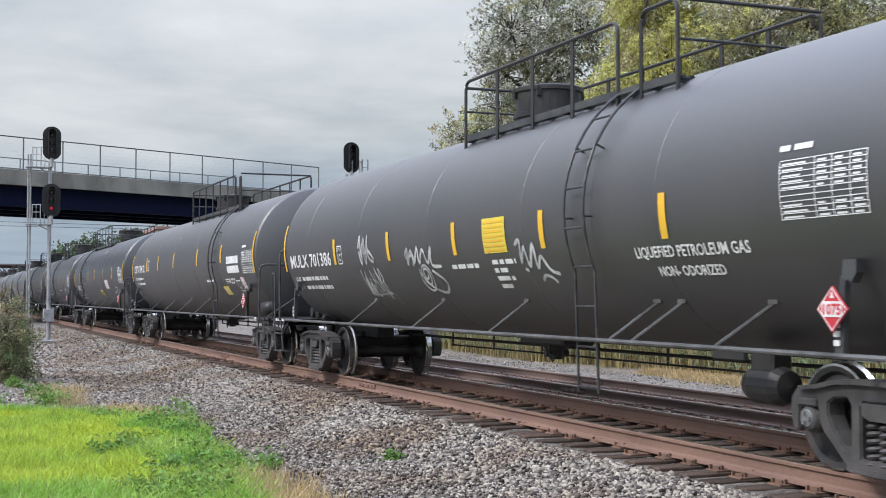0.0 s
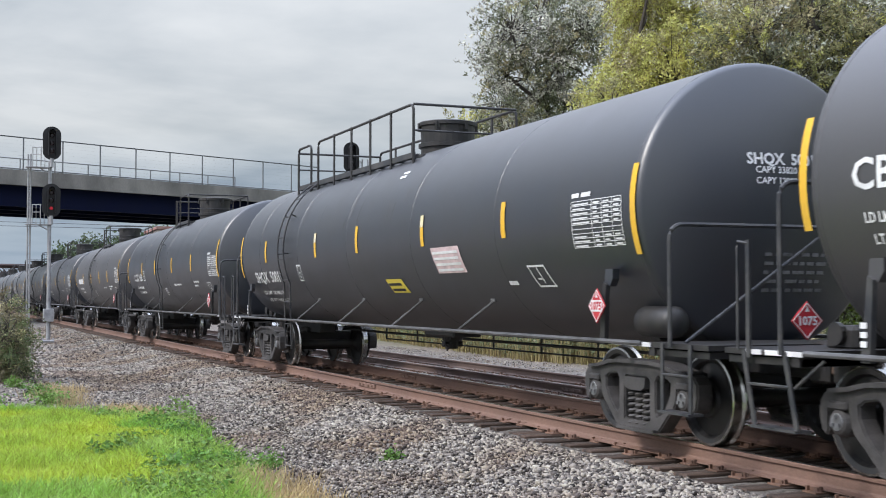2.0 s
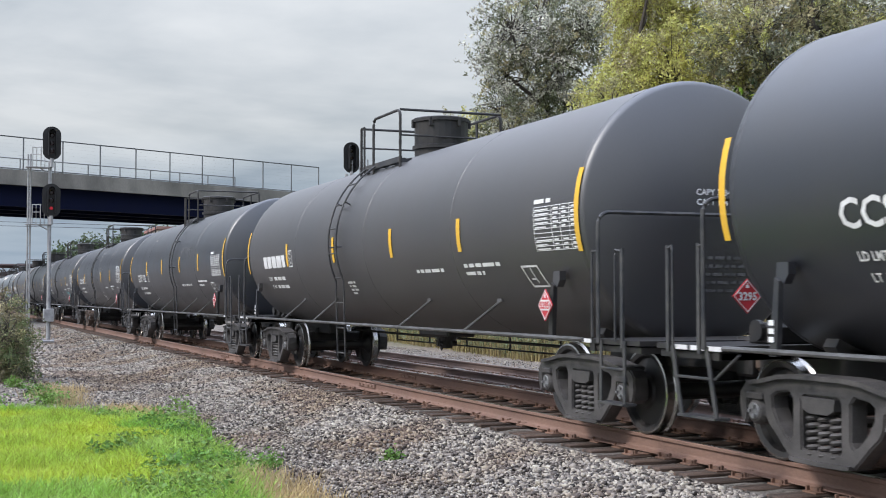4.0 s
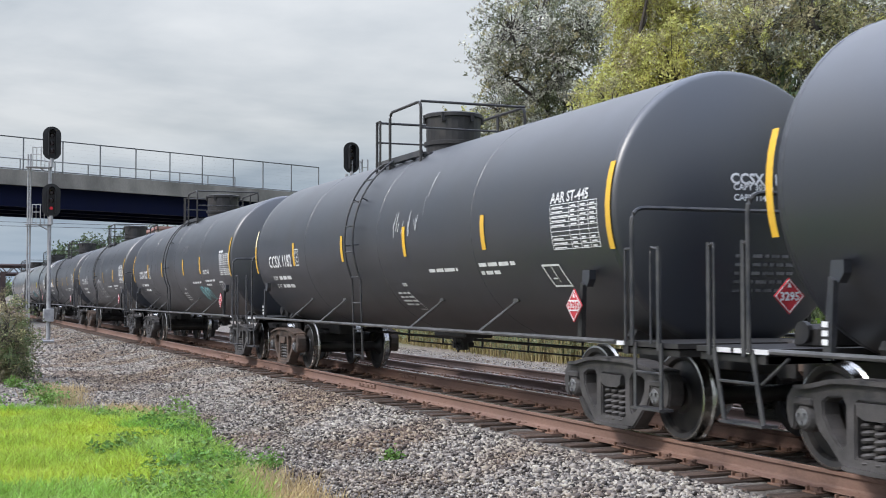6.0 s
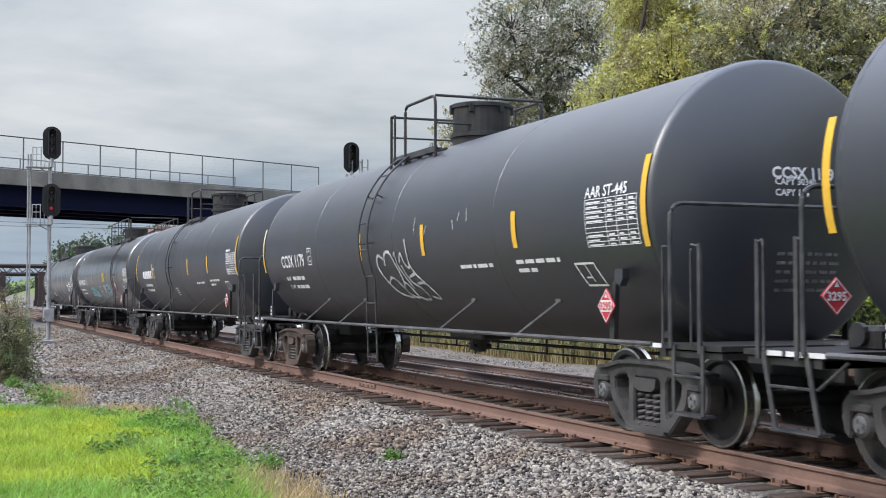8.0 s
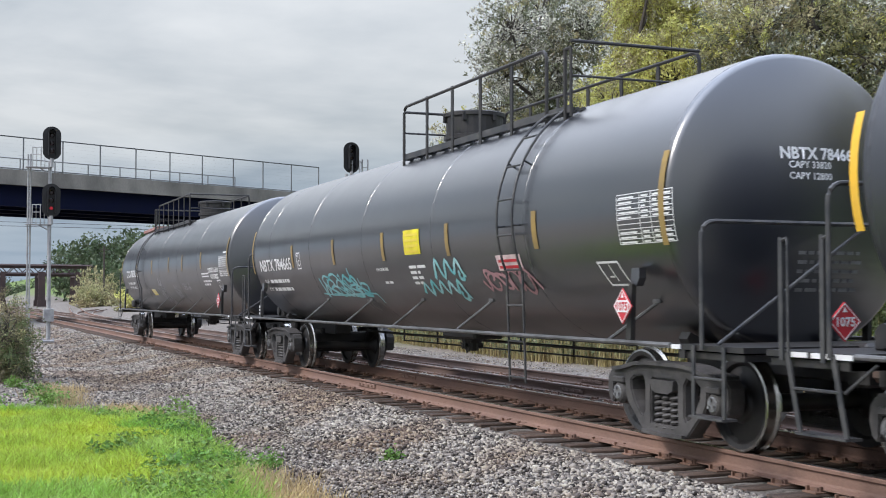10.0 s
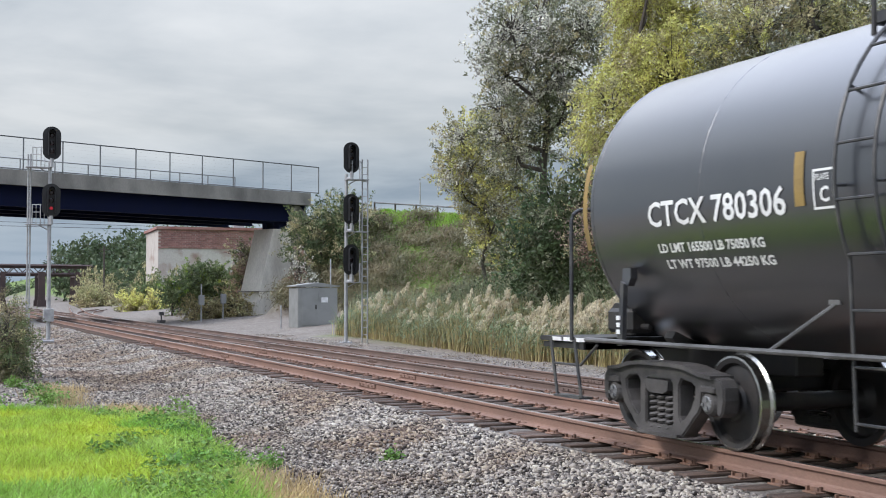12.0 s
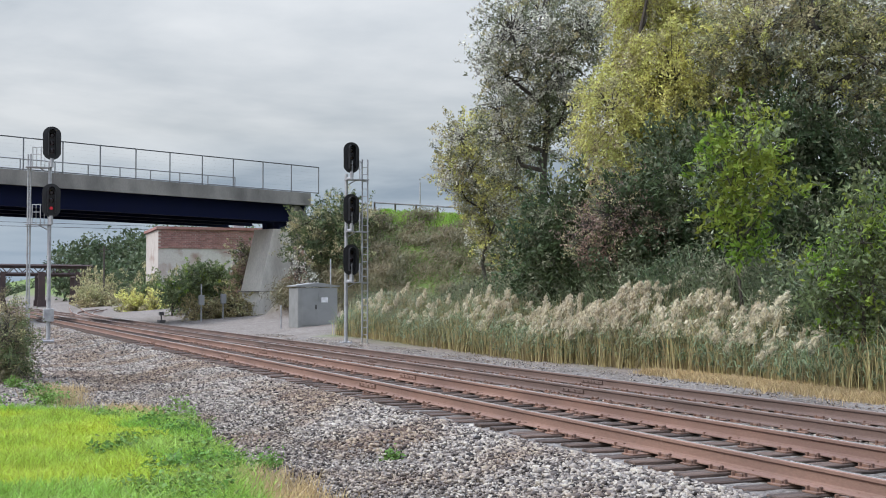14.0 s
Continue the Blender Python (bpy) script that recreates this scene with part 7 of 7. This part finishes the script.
BUBBLE_TAG = (
    ((0.16, 0.71), (0.05, 0.77), (0.0, 0.61), (0.09, 0.36), (0.24, 0.12), (0.47, 0.03)),
    ((0.17, 0.60), (0.19, 0.76), (0.25, 0.82), (0.33, 0.78), (0.42, 0.55), (0.45, 0.35), (0.40, 0.2)),
    ((0.13, 0.30), (0.22, 0.40), (0.33, 0.33), (0.45, 0.10), (0.58, 0.04), (0.52, 0.25), (0.44, 0.33)),
    ((0.40, 0.74), (0.43, 0.79), (0.45, 0.6), (0.53, 0.4), (0.60, 0.2)),
    ((0.50, 0.63), (0.55, 0.78), (0.60, 0.62), (0.66, 0.55), (0.69, 0.62), (0.67, 0.99)),
    ((0.52, 0.60), (0.62, 0.32), (0.75, 0.2), (0.80, 0.02), (0.70, 0.0), (0.6, 0.05)),
    ((0.69, 0.62), (0.76, 0.45), (0.93, 0.2), (0.99, 0.02), (0.85, 0.06)),
    ((0.62, 0.40), (0.76, 0.46)), ((0.72, 0.28), (0.82, 0.30), (0.88, 0.28)))
FLAME_TAG = (
    ((0.0, 0.68), (0.1, 0.60), (0.05, 0.45), (0.2, 0.5), (0.15, 0.78), (0.25, 0.8), (0.22, 1.0), (0.35, 0.75), (0.48, 0.95), (0.5, 0.7), (0.58, 0.55), (0.62, 0.68), (0.75, 0.45), (0.72, 0.35), (0.85, 0.3), (1.0, 0.02)),
    ((0.12, 0.35), (0.3, 0.62), (0.32, 0.35), (0.45, 0.62), (0.47, 0.3), (0.6, 0.48), (0.55, 0.2), (0.75, 0.28)),
    ((0.18, 0.30), (0.35, 0.13), (0.5, 0.25), (0.6, 0.05), (0.8, 0.16), (0.95, 0.0)),
    ((0.28, 0.68), (0.36, 0.5), (0.42, 0.7), (0.48, 0.52)))
SPIKE_TAG = (((0.0, 0.6), (0.1, 1.0), (0.2, 0.3), (0.35, 0.95), (0.45, 0.35), (0.6, 1.0), (0.65, 0.3), (0.95, 0.1)),
             ((0.05, 0.5), (0.15, 0.05), (0.3, 0.55), (0.45, 0.05), (0.6, 0.5), (1.0, 0.2)))
ROW_TAG = (((0.0, 0.85), (0.1, 1.0), (0.05, 0.66), (0.2, 0.95), (0.25, 0.68), (0.4, 1.0), (0.4, 0.66), (0.55, 0.95), (0.65, 0.66), (0.8, 0.98), (0.75, 0.62), (1.0, 0.58)),
           ((0.02, 0.8), (0.25, 0.84), (0.2, 0.62)), ((0.35, 0.45), (0.55, 0.12), (0.85, 0.0), (0.97, 0.25), (0.7, 0.5)))
CROWN_TAG = (((0.0, 0.9), (0.15, 1.0), (0.1, 0.5), (0.25, 0.85), (0.3, 0.4), (0.5, 0.9), (0.5, 0.35), (0.65, 0.62), (0.8, 0.3), (1.0, 0.2)),
             ((0.5, 0.05), (0.6, 0.17), (0.75, 0.13), (0.85, 0.0)), ((0.15, 0.35), (0.22, 0.3)))


def zigzag(car, u, z, w, h, material, seed, n=5, thick=0.035):
    """Sprayed steep back-and-forth strokes with a trailing hook."""
    rnd = random.Random(seed)
    pts = []
    for k in range(2 * n + 1):
        x = u + w * k / (2 * n)
        y = h * (rnd.uniform(0.75, 1.0) if k % 2 else rnd.uniform(0.0, 0.3))
        if pts:
            x0, y0 = pts[-1]
            for i in range(1, 6):
                t = i / 6
                pts.append((x0 + (x - x0) * t + 0.04 * math.sin(t * 6.28) * w / n, y0 + (y - y0) * t))
        pts.append((x, y))
    for i in range(8):
        a = i / 7 * 4.4
        pts.append((u + w * 0.95 - 0.25 * h * (1 - math.cos(a)), 0.15 * h - 0.2 * h * math.sin(a)))
    ribbon(car, pts, z, thick, 0.006, material, rnd, "graffiti_stroke")


def x_mulx(car, half):
    spec_table(car, 7.39, 2.10, 1.05, 0.48, 1)
    small_print(car, 7.37, 2.66, (0.42,), 0.05, seed=1)
    lettering(car, "LIQUEFIED PETROLEUM GAS", 4.95, 1.86, 0.115, bold=0.003, name="commodity_name", width=1.92)
    lettering(car, "NON- ODORIZED", 5.28, 1.68, 0.105, bold=0.004, name="odour_notice", width=1.12)
    decal(car, "yellow_notice", DECAL_YELLOW, 1.30, 1.98, 2.02, 2.46, 0.0, 7, YELLOW)
    strokes(car, -3.75, 1.98, 0.75, 0.48, SPRAY_WHITE, SPIKE_TAG, 11, 0.048, -0.05)
    tag(car, -3.75, 1.50, 0.95, 0.44, SPRAY_WHITE, 14, 7, 0.030, -0.25)
    strokes(car, -1.62, 1.54, 1.34, 0.70, SPRAY_WHITE, ROW_TAG, 12, 0.050)
    spiral(car, -0.95, 1.80, 0.24, SPRAY_WHITE, 15, 2.6, 0.034)
    strokes(car, 2.20, 1.64, 0.98, 0.54, SPRAY_WHITE, CROWN_TAG, 13, 0.048)
    small_print(car, 0.1, 1.85, (0.9,), seed=3)
    small_print(car, 1.45, 1.88, (0.7, 0.45, 0.5, 0.4), seed=4)
    bm = bmesh.new()
    lathe(bm, [(0, -0.38), (0.18, -0.34), (0.23, -0.2), (0.23, 0.2), (0.18, 0.34), (0, 0.38)], 16, pose(half - 2.75, -0.75, 0.66) @ pose(0, 0, 0, 0, 90, 0) @ Matrix.Scale(0.8, 4))
    box(bm, (half - 2.75, -0.75, 0.88), (0.34, 0.24, 0.22), bevel=0.03)
    box(bm, (half - 2.75, -1.2, 0.95), (0.5, 0.05, 0.10), bevel=0.01)
    part("brake_cylinder", bm, BLACK_STEEL, car)


def x_cbtx(car, half):
    spec_table(car, 8.44, 2.0, 1.02, 0.50, 2)
    small_print(car, 8.46, 2.58, (0.4,), 0.05, seed=2)
    for z in (2.25, 2.03):
        bm = bmesh.new()
        patch(bm, 6.83, 8.06, 0, 0.17, z)
        part("painted_out_patch", bm, WHITE_PAINT, car)
    decal(car, "yellow_notice", DECAL_YELLOW, 5.90, 6.49, 1.52, 1.77, -0.1, 4, YELLOW_PALE)
    frame_panel(car, 7.58, 1.60, 0.42, 0.29)
    decal(car, "pink_notice", DECAL_PINK, 8.06, 8.42, 1.66, 1.95, -0.08, 3, WHITE_PAINT)
    decal(car, "white_tag", WHITE_PAINT, 6.40, 6.90, 1.80, 1.91, -0.03, 2)
    small_print(car, 6.97, 1.86, (0.42, 0.3), 0.05, 0.08, seed=9)
    small_print(car, 4.14, 1.85, (0.95,), 0.06, seed=10)


def x_shqx(car, half):
    front_panel_set(car, 7.42, 6.1, 3)
    decal(car, "pink_notice", DECAL_PINK, 3.24, 4.25, 1.80, 2.17, -0.1, 4, WHITE_PAINT)
    decal(car, "yellow_notice", DECAL_YELLOW, 1.0, 1.72, 1.54, 1.78, -0.12, 2)
    scratches(car, -5.0, 2.6, 7.0, 0.8, 16, 5, SPRAY_GREY)
    small_print(car, 1.1, 3.38, (0.3, 0.26), 0.05, 0.09, seed=5)
    small_print(car, 5.4, 1.62, (0.25,), seed=6)


def x_1030(car, half):
    front_panel_set(car, 6.28, 5.75, 4)
    small_print(car, -1.0, 1.70, (0.4, 0.35, 0.4, 0.3), 0.04, 0.07, seed=1)
    small_print(car, 0.9, 1.80, (1.15,), 0.05, seed=2)
    small_print(car, 4.0, 1.85, (0.75, 0.45), 0.05, seed=3)
    scratches(car, 4.8, 2.3, 1.6, 0.6, 4, 8, SPRAY_GREY)


def x_plain(seed):
    def f(car, half):
        front_panel_set(car, half - 1.30, half - 1.85, seed)
        small_print(car, -1.0, 1.70, (0.4, 0.35, 0.4, 0.3), 0.04, 0.07, seed=seed)
        small_print(car, 2.5, 1.82, (1.05,), 0.05, seed=seed + 1)
        small_print(car, 4.3, 1.86, (1.15, 0.6), 0.05, seed=seed + 2)
    return f


def x_1122(car, half):
    front_panel_set(car, 6.3, 5.8, 6)
    lettering(car, "VENT TANK WHEN UNLOADING", 1.8, 1.77, 0.075, bold=0.003, name="unloading_notice", width=1.45)
    small_print(car, 4.3, 1.86, (1.15, 0.6), 0.05, seed=8)
    scrawl(car, 1.9, 2.5, 1.9, 0.35, SPRAY_GREY, 31, 6, 0.018, "scratched_line")


def handle_notice(car, u, z):
    """Outlet handle notice with its hooked white line."""
    lettering(car, "CLOSED", u + 0.42, z + 0.26, 0.05, bold=0.002, name="closed_word", width=0.2)
    small_print(car, u, z + 0.14, (0.5, 0.62, 0.62, 0.55), 0.035, 0.075, seed=4)
    bm = bmesh.new()
    patch(bm, u + 0.70, u + 0.72, -0.12, 0.24, z, 0.006, -0.24)
    patch(bm, u + 0.42, u + 0.70, -0.14, -0.12, z)
    part("handle_outline", bm, WHITE_PAINT, car)


def x_1182(car, half):
    front_panel_set(car, 6.52, 6.1, 7, "AAR ST-445", 2.46)
    handle_notice(car, 0.75, 1.38)
    scratches(car, 1.2, 2.35, 1.0, 0.42, 14, 3, SPRAY_WHITE)
    scratches(car, 2.4, 2.6, 0.25, 0.8, 2, 4, SPRAY_WHITE)
    small_print(car, 2.5, 1.82, (1.05,), 0.05, seed=11)
    small_print(car, 4.3, 1.86, (1.15, 0.6), 0.05, seed=12)


def x_1237(car, half):
    front_panel_set(car, 6.63, 6.2, 8)
    handle_notice(car, 0.78, 1.42)
    lettering(car, "AAR ST-445", 4.49, 2.05, 0.115, bold=0.003, name="stencil_title", width=0.80)
    scrawl(car, 3.45, 1.38, 1.2, 0.45, SPRAY_TEAL, 21, 5, 0.05)
    tag(car, -4.4, 1.55, 0.9, 0.42, SPRAY_GREY, 22, 4, 0.03)
    scratches(car, -5.0, 2.15, 3.0, 0.5, 9, 6, SPRAY_GREY)
    scrawl(car, 1.3, 2.66, 1.1, 0.22, SPRAY_GREY, 23, 5, 0.011, "scratched_line")
    scratches(car, 4.0, 2.3, 2.0, 0.5, 6, 7, SPRAY_GREY)
    small_print(car, 2.82, 1.83, (1.1,), 0.05, seed=13)
    small_print(car, 4.57, 1.86, (1.15, 0.6), 0.05, seed=14)


def x_1179(car, half):
    front_panel_set(car, 6.17, 5.75, 9, "AAR ST-445", 2.46)
    # outlined tag: bold strokes inside a thin outline
    strokes(car, -0.80, 1.44, 2.05, 0.98, SPRAY_WHITE, BUBBLE_TAG, 41, 0.044)
    small_print(car, 2.53, 1.85, (1.05,), 0.05, seed=15)
    small_print(car, 4.28, 1.87, (1.15, 0.5), 0.05, seed=16)
    scratches(car, 0.8, 2.3, 3.6, 0.5, 5, 9, SPRAY_WHITE)


def x_nbtx(car, half):
    tag(car, -4.0, 1.50, 2.6, 0.40, SPRAY_TEAL, 57, 6, 0.05)
    strokes(car, -3.8, 1.48, 2.4, 0.55, SPRAY_TEAL, BUBBLE_TAG, 51, 0.04)
    zigzag(car, 1.05, 1.45, 1.6, 0.35, SPRAY_TEAL, 52, 5, 0.06)
    zigzag(car, 1.75, 1.72, 1.1, 0.3, SPRAY_TEAL, 55, 3, 0.06)
    scrawl(car, -1.9, 1.25, 0.5, 0.25, SPRAY_GREY, 53, 3, 0.04)
    decal(car, "yellow_notice", mat("bright_yellow_decal", (0.80, 0.68, 0.03), 0.5, scale=4, fine=0.06), 0.81, 1.46, 2.09, 2.45, 0.0, 4, DECAL_YELLOW)
    lettering(car, "0.5 IN CERAMIC FIBER", -0.63, 1.88, 0.05, bold=0.002, name="lining_note", width=0.56)
    small_print(car, -0.45, 1.68, (0.36,), 0.04, seed=18)
    small_print(car, 0.85, 1.89, (0.68, 0.4, 0.45, 0.35), 0.045, 0.085, seed=19)
    decal(car, "pink_notice", DECAL_PINK, 4.0, 4.7, 1.8, 2.0, 0.0, 2, RED)
    scrawl(car, 3.4, 1.5, 1.4, 0.4, mat("pink_spray", (0.4, 0.22, 0.24), 0.7), 54, 6, 0.04)
    spec_table(car, half - 1.4, 2.0, 1.05, 0.5, 11)
    frame_panel(car, half - 1.9, 1.59, 0.44, 0.29)


def x_ctcx(car, half):
    bm = bmesh.new()
    box(bm, (-half + 0.10, -0.95, 1.22), (0.5, 0.32, 0.26), bevel=0.04)
    rod(bm, (-half - 0.12, -1.0, 1.30), (-half - 0.12, -0.8, 1.30), 0.11, 12)
    rod(bm, (-half - 0.28, -0.95, 1.16), (-half + 0.5, -0.95, 1.16), 0.03, 8)
    part("brake_gear", bm, BLACK_STEEL, car)
    spec_table(car, 8.02, 1.97, 1.03, 0.48, 12)
    small_print(car, 8.55, 2.52, (0.45,), 0.04, seed=20)
    lettering(car, "LIQUEFIED PETROLEUM GAS", 6.66, 2.09, 0.115, bold=0.003, name="commodity_name", width=1.24)
    lettering(car, "NOT ODORIZED", 6.85, 1.93, 0.115, bold=0.006, name="odour_notice", width=0.92)
    for z in (2.05, 1.98):
        bm = bmesh.new()
        patch(bm, 5.75, 6.62, 0, 0.035, z)
        part("stencil_bar", bm, WHITE_PAINT, car)
    small_print(car, 5.8, 1.85, (1.0, 0.75), 0.05, 0.09, seed=21)
    frame_panel(car, 7.55, 1.64, 0.42, 0.28)
    faded = mat("faded_white_spray", (0.36, 0.37, 0.38), 0.7, col2=(0.17, 0.17, 0.18), scale=3, bscale=30, fine=0.3)
    strokes(car, -1.75, 1.22, 1.65, 1.0, faded, FLAME_TAG, 61, 0.048)
    tag(car, 1.05, 1.45, 0.75, 0.36, faded, 62, 6, 0.022, 0.05, False)
    strokes(car, 1.05, 1.42, 0.75, 0.46, faded, SPIKE_TAG, 68, 0.018)
    tag(car, 2.60, 1.68, 0.72, 0.2, faded, 63, 5, 0.018)
    tag(car, 3.42, 1.68, 0.25, 0.2, faded, 67, 3, 0.018, 0.0, False)
    tag(car, -4.25, 1.58, 0.9, 0.2, faded, 64, 3, 0.022, 0.0, False)
    decal(car, "faded_notice", YELLOW_PALE, -3.15, -2.40, 1.52, 1.75, -0.1, 3, DECAL_YELLOW)


SPECS = [
    lpg_car(0, "MULX 701386", (-8.05, -5.35, 2.03), (-4.95, 2.03), strips(-8.95, 8.75, (-5.11, -2.32, 0.33, 2.97, 5.57), 2.03), x_mulx, TANK_DUSTY,
            "long black pressure tank car with white spray graffiti", (-0.63, 4.93), 0.2, 3.96, struts=(-4.25, -1.27, 1.46, 4.5, 4.95, 6.4)),
    lpg_car(1, "CBTX 784102", (-7.97, -5.83, 2.28), (-5.13, 2.31), strips(-8.53, 8.50, (-5.38, -3.14, -0.39, 3.17, 6.17), 2.29, tall_z=2.0), x_cbtx, TANK_DUSTY,
            "long dusty black pressure tank car with white painted-out patches", (-0.53, 5.73), 0.75, 5.37),
    lpg_car(2, "SHQX  50011", (-7.48, -5.32, 1.78), (-4.0, 1.78), strips(-8.40, 8.38, (-6.31, -2.6, -0.16, 2.86, 5.63), 2.19, tall_z=1.9, pale=(-2.6, 2.86)), x_shqx, TANK_MATT,
            "black pressure tank car with pink and yellow notices", (-5.91, 0.92), 0.15, -4.71, struts=(-3.88, -1.2, 1.52, 4.14), load=("LD LMT 162400 LB", "LT WT 100600 LB")),
    short_car(3, "CCSX 1030", (-6.45, -4.75, 2.0), (-4.45, 2.0), strips(-7.6, 7.36, (-4.7, -2.07, 0.98, 4.0), 2.17), x_1030, TANK_MATT,
              "black tank car with short top platform and end railings", (-1.62, 0.43), -0.1, -1.2),
    short_car(4, "", (-6.4, -4.7, 2.06), (-4.4, 2.06), strips(-7.6, 7.36, (-4.5, -1.4, 1.6, 4.3)), x_plain(30), TANK_DUSTY,
              "dusty black tank car with faded stencils", (-1.62, 0.4), -0.05, -1.2),
    short_car(5, "CCSX 1122", (-6.09, -4.43, 1.97), (-4.0, 1.96), strips(-7.62, 7.4, (-4.09, -1.13, 1.88, 4.6), 2.16), x_1122, TANK_MATT,
              "black tank car with scratched flank and rusty ladder", (-0.56, 1.5), 0.09, 0.93, struts=(-3.98, -1.45, 2.3, 4.5)),
    short_car(6, "CCSX 1182", (-6.45, -4.70, 2.07), (-4.42, 2.07), strips(-7.62, 7.4, (-4.5, -1.38, 1.7, 4.6), 2.07, pale=(-7.62,)), x_1182, TANK_MATT,
              "black tank car with white scratches on its flank", (-1.26, 0.85), 0.0, -0.76),
    short_car(7, "CCSX 1237", (-6.32, -4.66, 2.07), (-4.34, 2.06), strips(-7.52, 7.48, (-4.48, -1.83, 1.76, 4.16), 2.07), x_1237, TANK_MATT,
              "black tank car with teal spray tag and scratches", (-1.35, 0.7), 0.0, -0.86),
    short_car(8, "CCSX 1179", (-6.6, -4.95, 2.05), (-4.7, 2.06), strips(-7.55, 7.32, (-1.55, 1.3, 4.37), 2.06, pale=(-7.55,)), x_1179, TANK_MATT,
              "black tank car with grey outlined graffiti", (-1.68, 0.31), 0.0, -1.18),
    short_car(9, "", (-6.4, -4.7, 2.06), (-4.4, 2.06), strips(-7.55, 7.36, (-4.5, -1.4, 1.6, 4.3)), x_plain(40), TANK_MATT,
              "black tank car with plain unmarked flank", (-1.62, 0.4), -0.05, -1.2),
    lpg_car(10, "NBTX 784665", (-8.15, -5.63, 2.01), (-5.2, 2.0), strips(-8.65, 8.55, (-5.5, -2.8, -0.16, 2.5, 5.2), 2.03), x_nbtx, TANK_GLOSS,
            "glossy black pressure tank car with teal graffiti", (-0.79, 5.0), 0.0, 4.6),
    lpg_car(11, "CTCX 780306", (-7.9, -5.75, 2.15), (-5.4, 2.16), strips(-9.1, 9.12, (-5.57, -2.29, 0.86, 3.08, 5.76), 2.2), x_ctcx, TANK_GLOSS,
            "glossy black pressure tank car, last of the train", (-5.37, 1.0), 0.3, -4.8, struts=(-6.0, -1.6, 1.0, 3.7, 6.2), load=("LD LMT 165500 LB 75050 KG", "LT WT 97500 LB 44250 KG")),
]
CARS = [tank_car(s) for s in SPECS]


# distance run by the train: 18.5 m/s, easing to 18 m/s towards its tail
TRAVEL = [(0.0, 0.0), (4.0, 73.88), (8.0, 147.76), (8.5, 156.97), (9.0, 166.14), (9.5, 175.25), (10.0, 184.32), (10.5, 193.35), (11.0, 202.43), (11.2, 205.95), (12.0, 220.33), (14.0, 256.26)]


def motions():
    """The train rolls through; every wheelset turns with it."""
    for car, (a, b) in zip(CARS, AXLES):
        x = (a + b) / 2
        walk(car, [(t, pose(x + d, TRACK_Y, 0)) for t, d in TRAVEL])
        keys = car.animation_data
        for curve in keys.action.layers[0].strips[0].channelbag(keys.action_slot).fcurves:
            for k in curve.keyframe_points:
                k.interpolation = "LINEAR"
    step = math.degrees(SPEED / FPS / 0.457)
    first = {}
    for ob, sx in WHEELSETS:
        if sx not in first:
            walk(ob, [(i / FPS, pose(sx, 0, 0.457) @ pose(0, 0, 0, 0, (step * i) % 360, 0)) for i in range(14 * FPS + 1)])
            first[sx] = ob.animation_data
        else:
            ob.rotation_mode = "QUATERNION"
            keys = ob.animation_data_create()
            keys.action = first[sx].action
            keys.action_slot = first[sx].action_slot


motions()
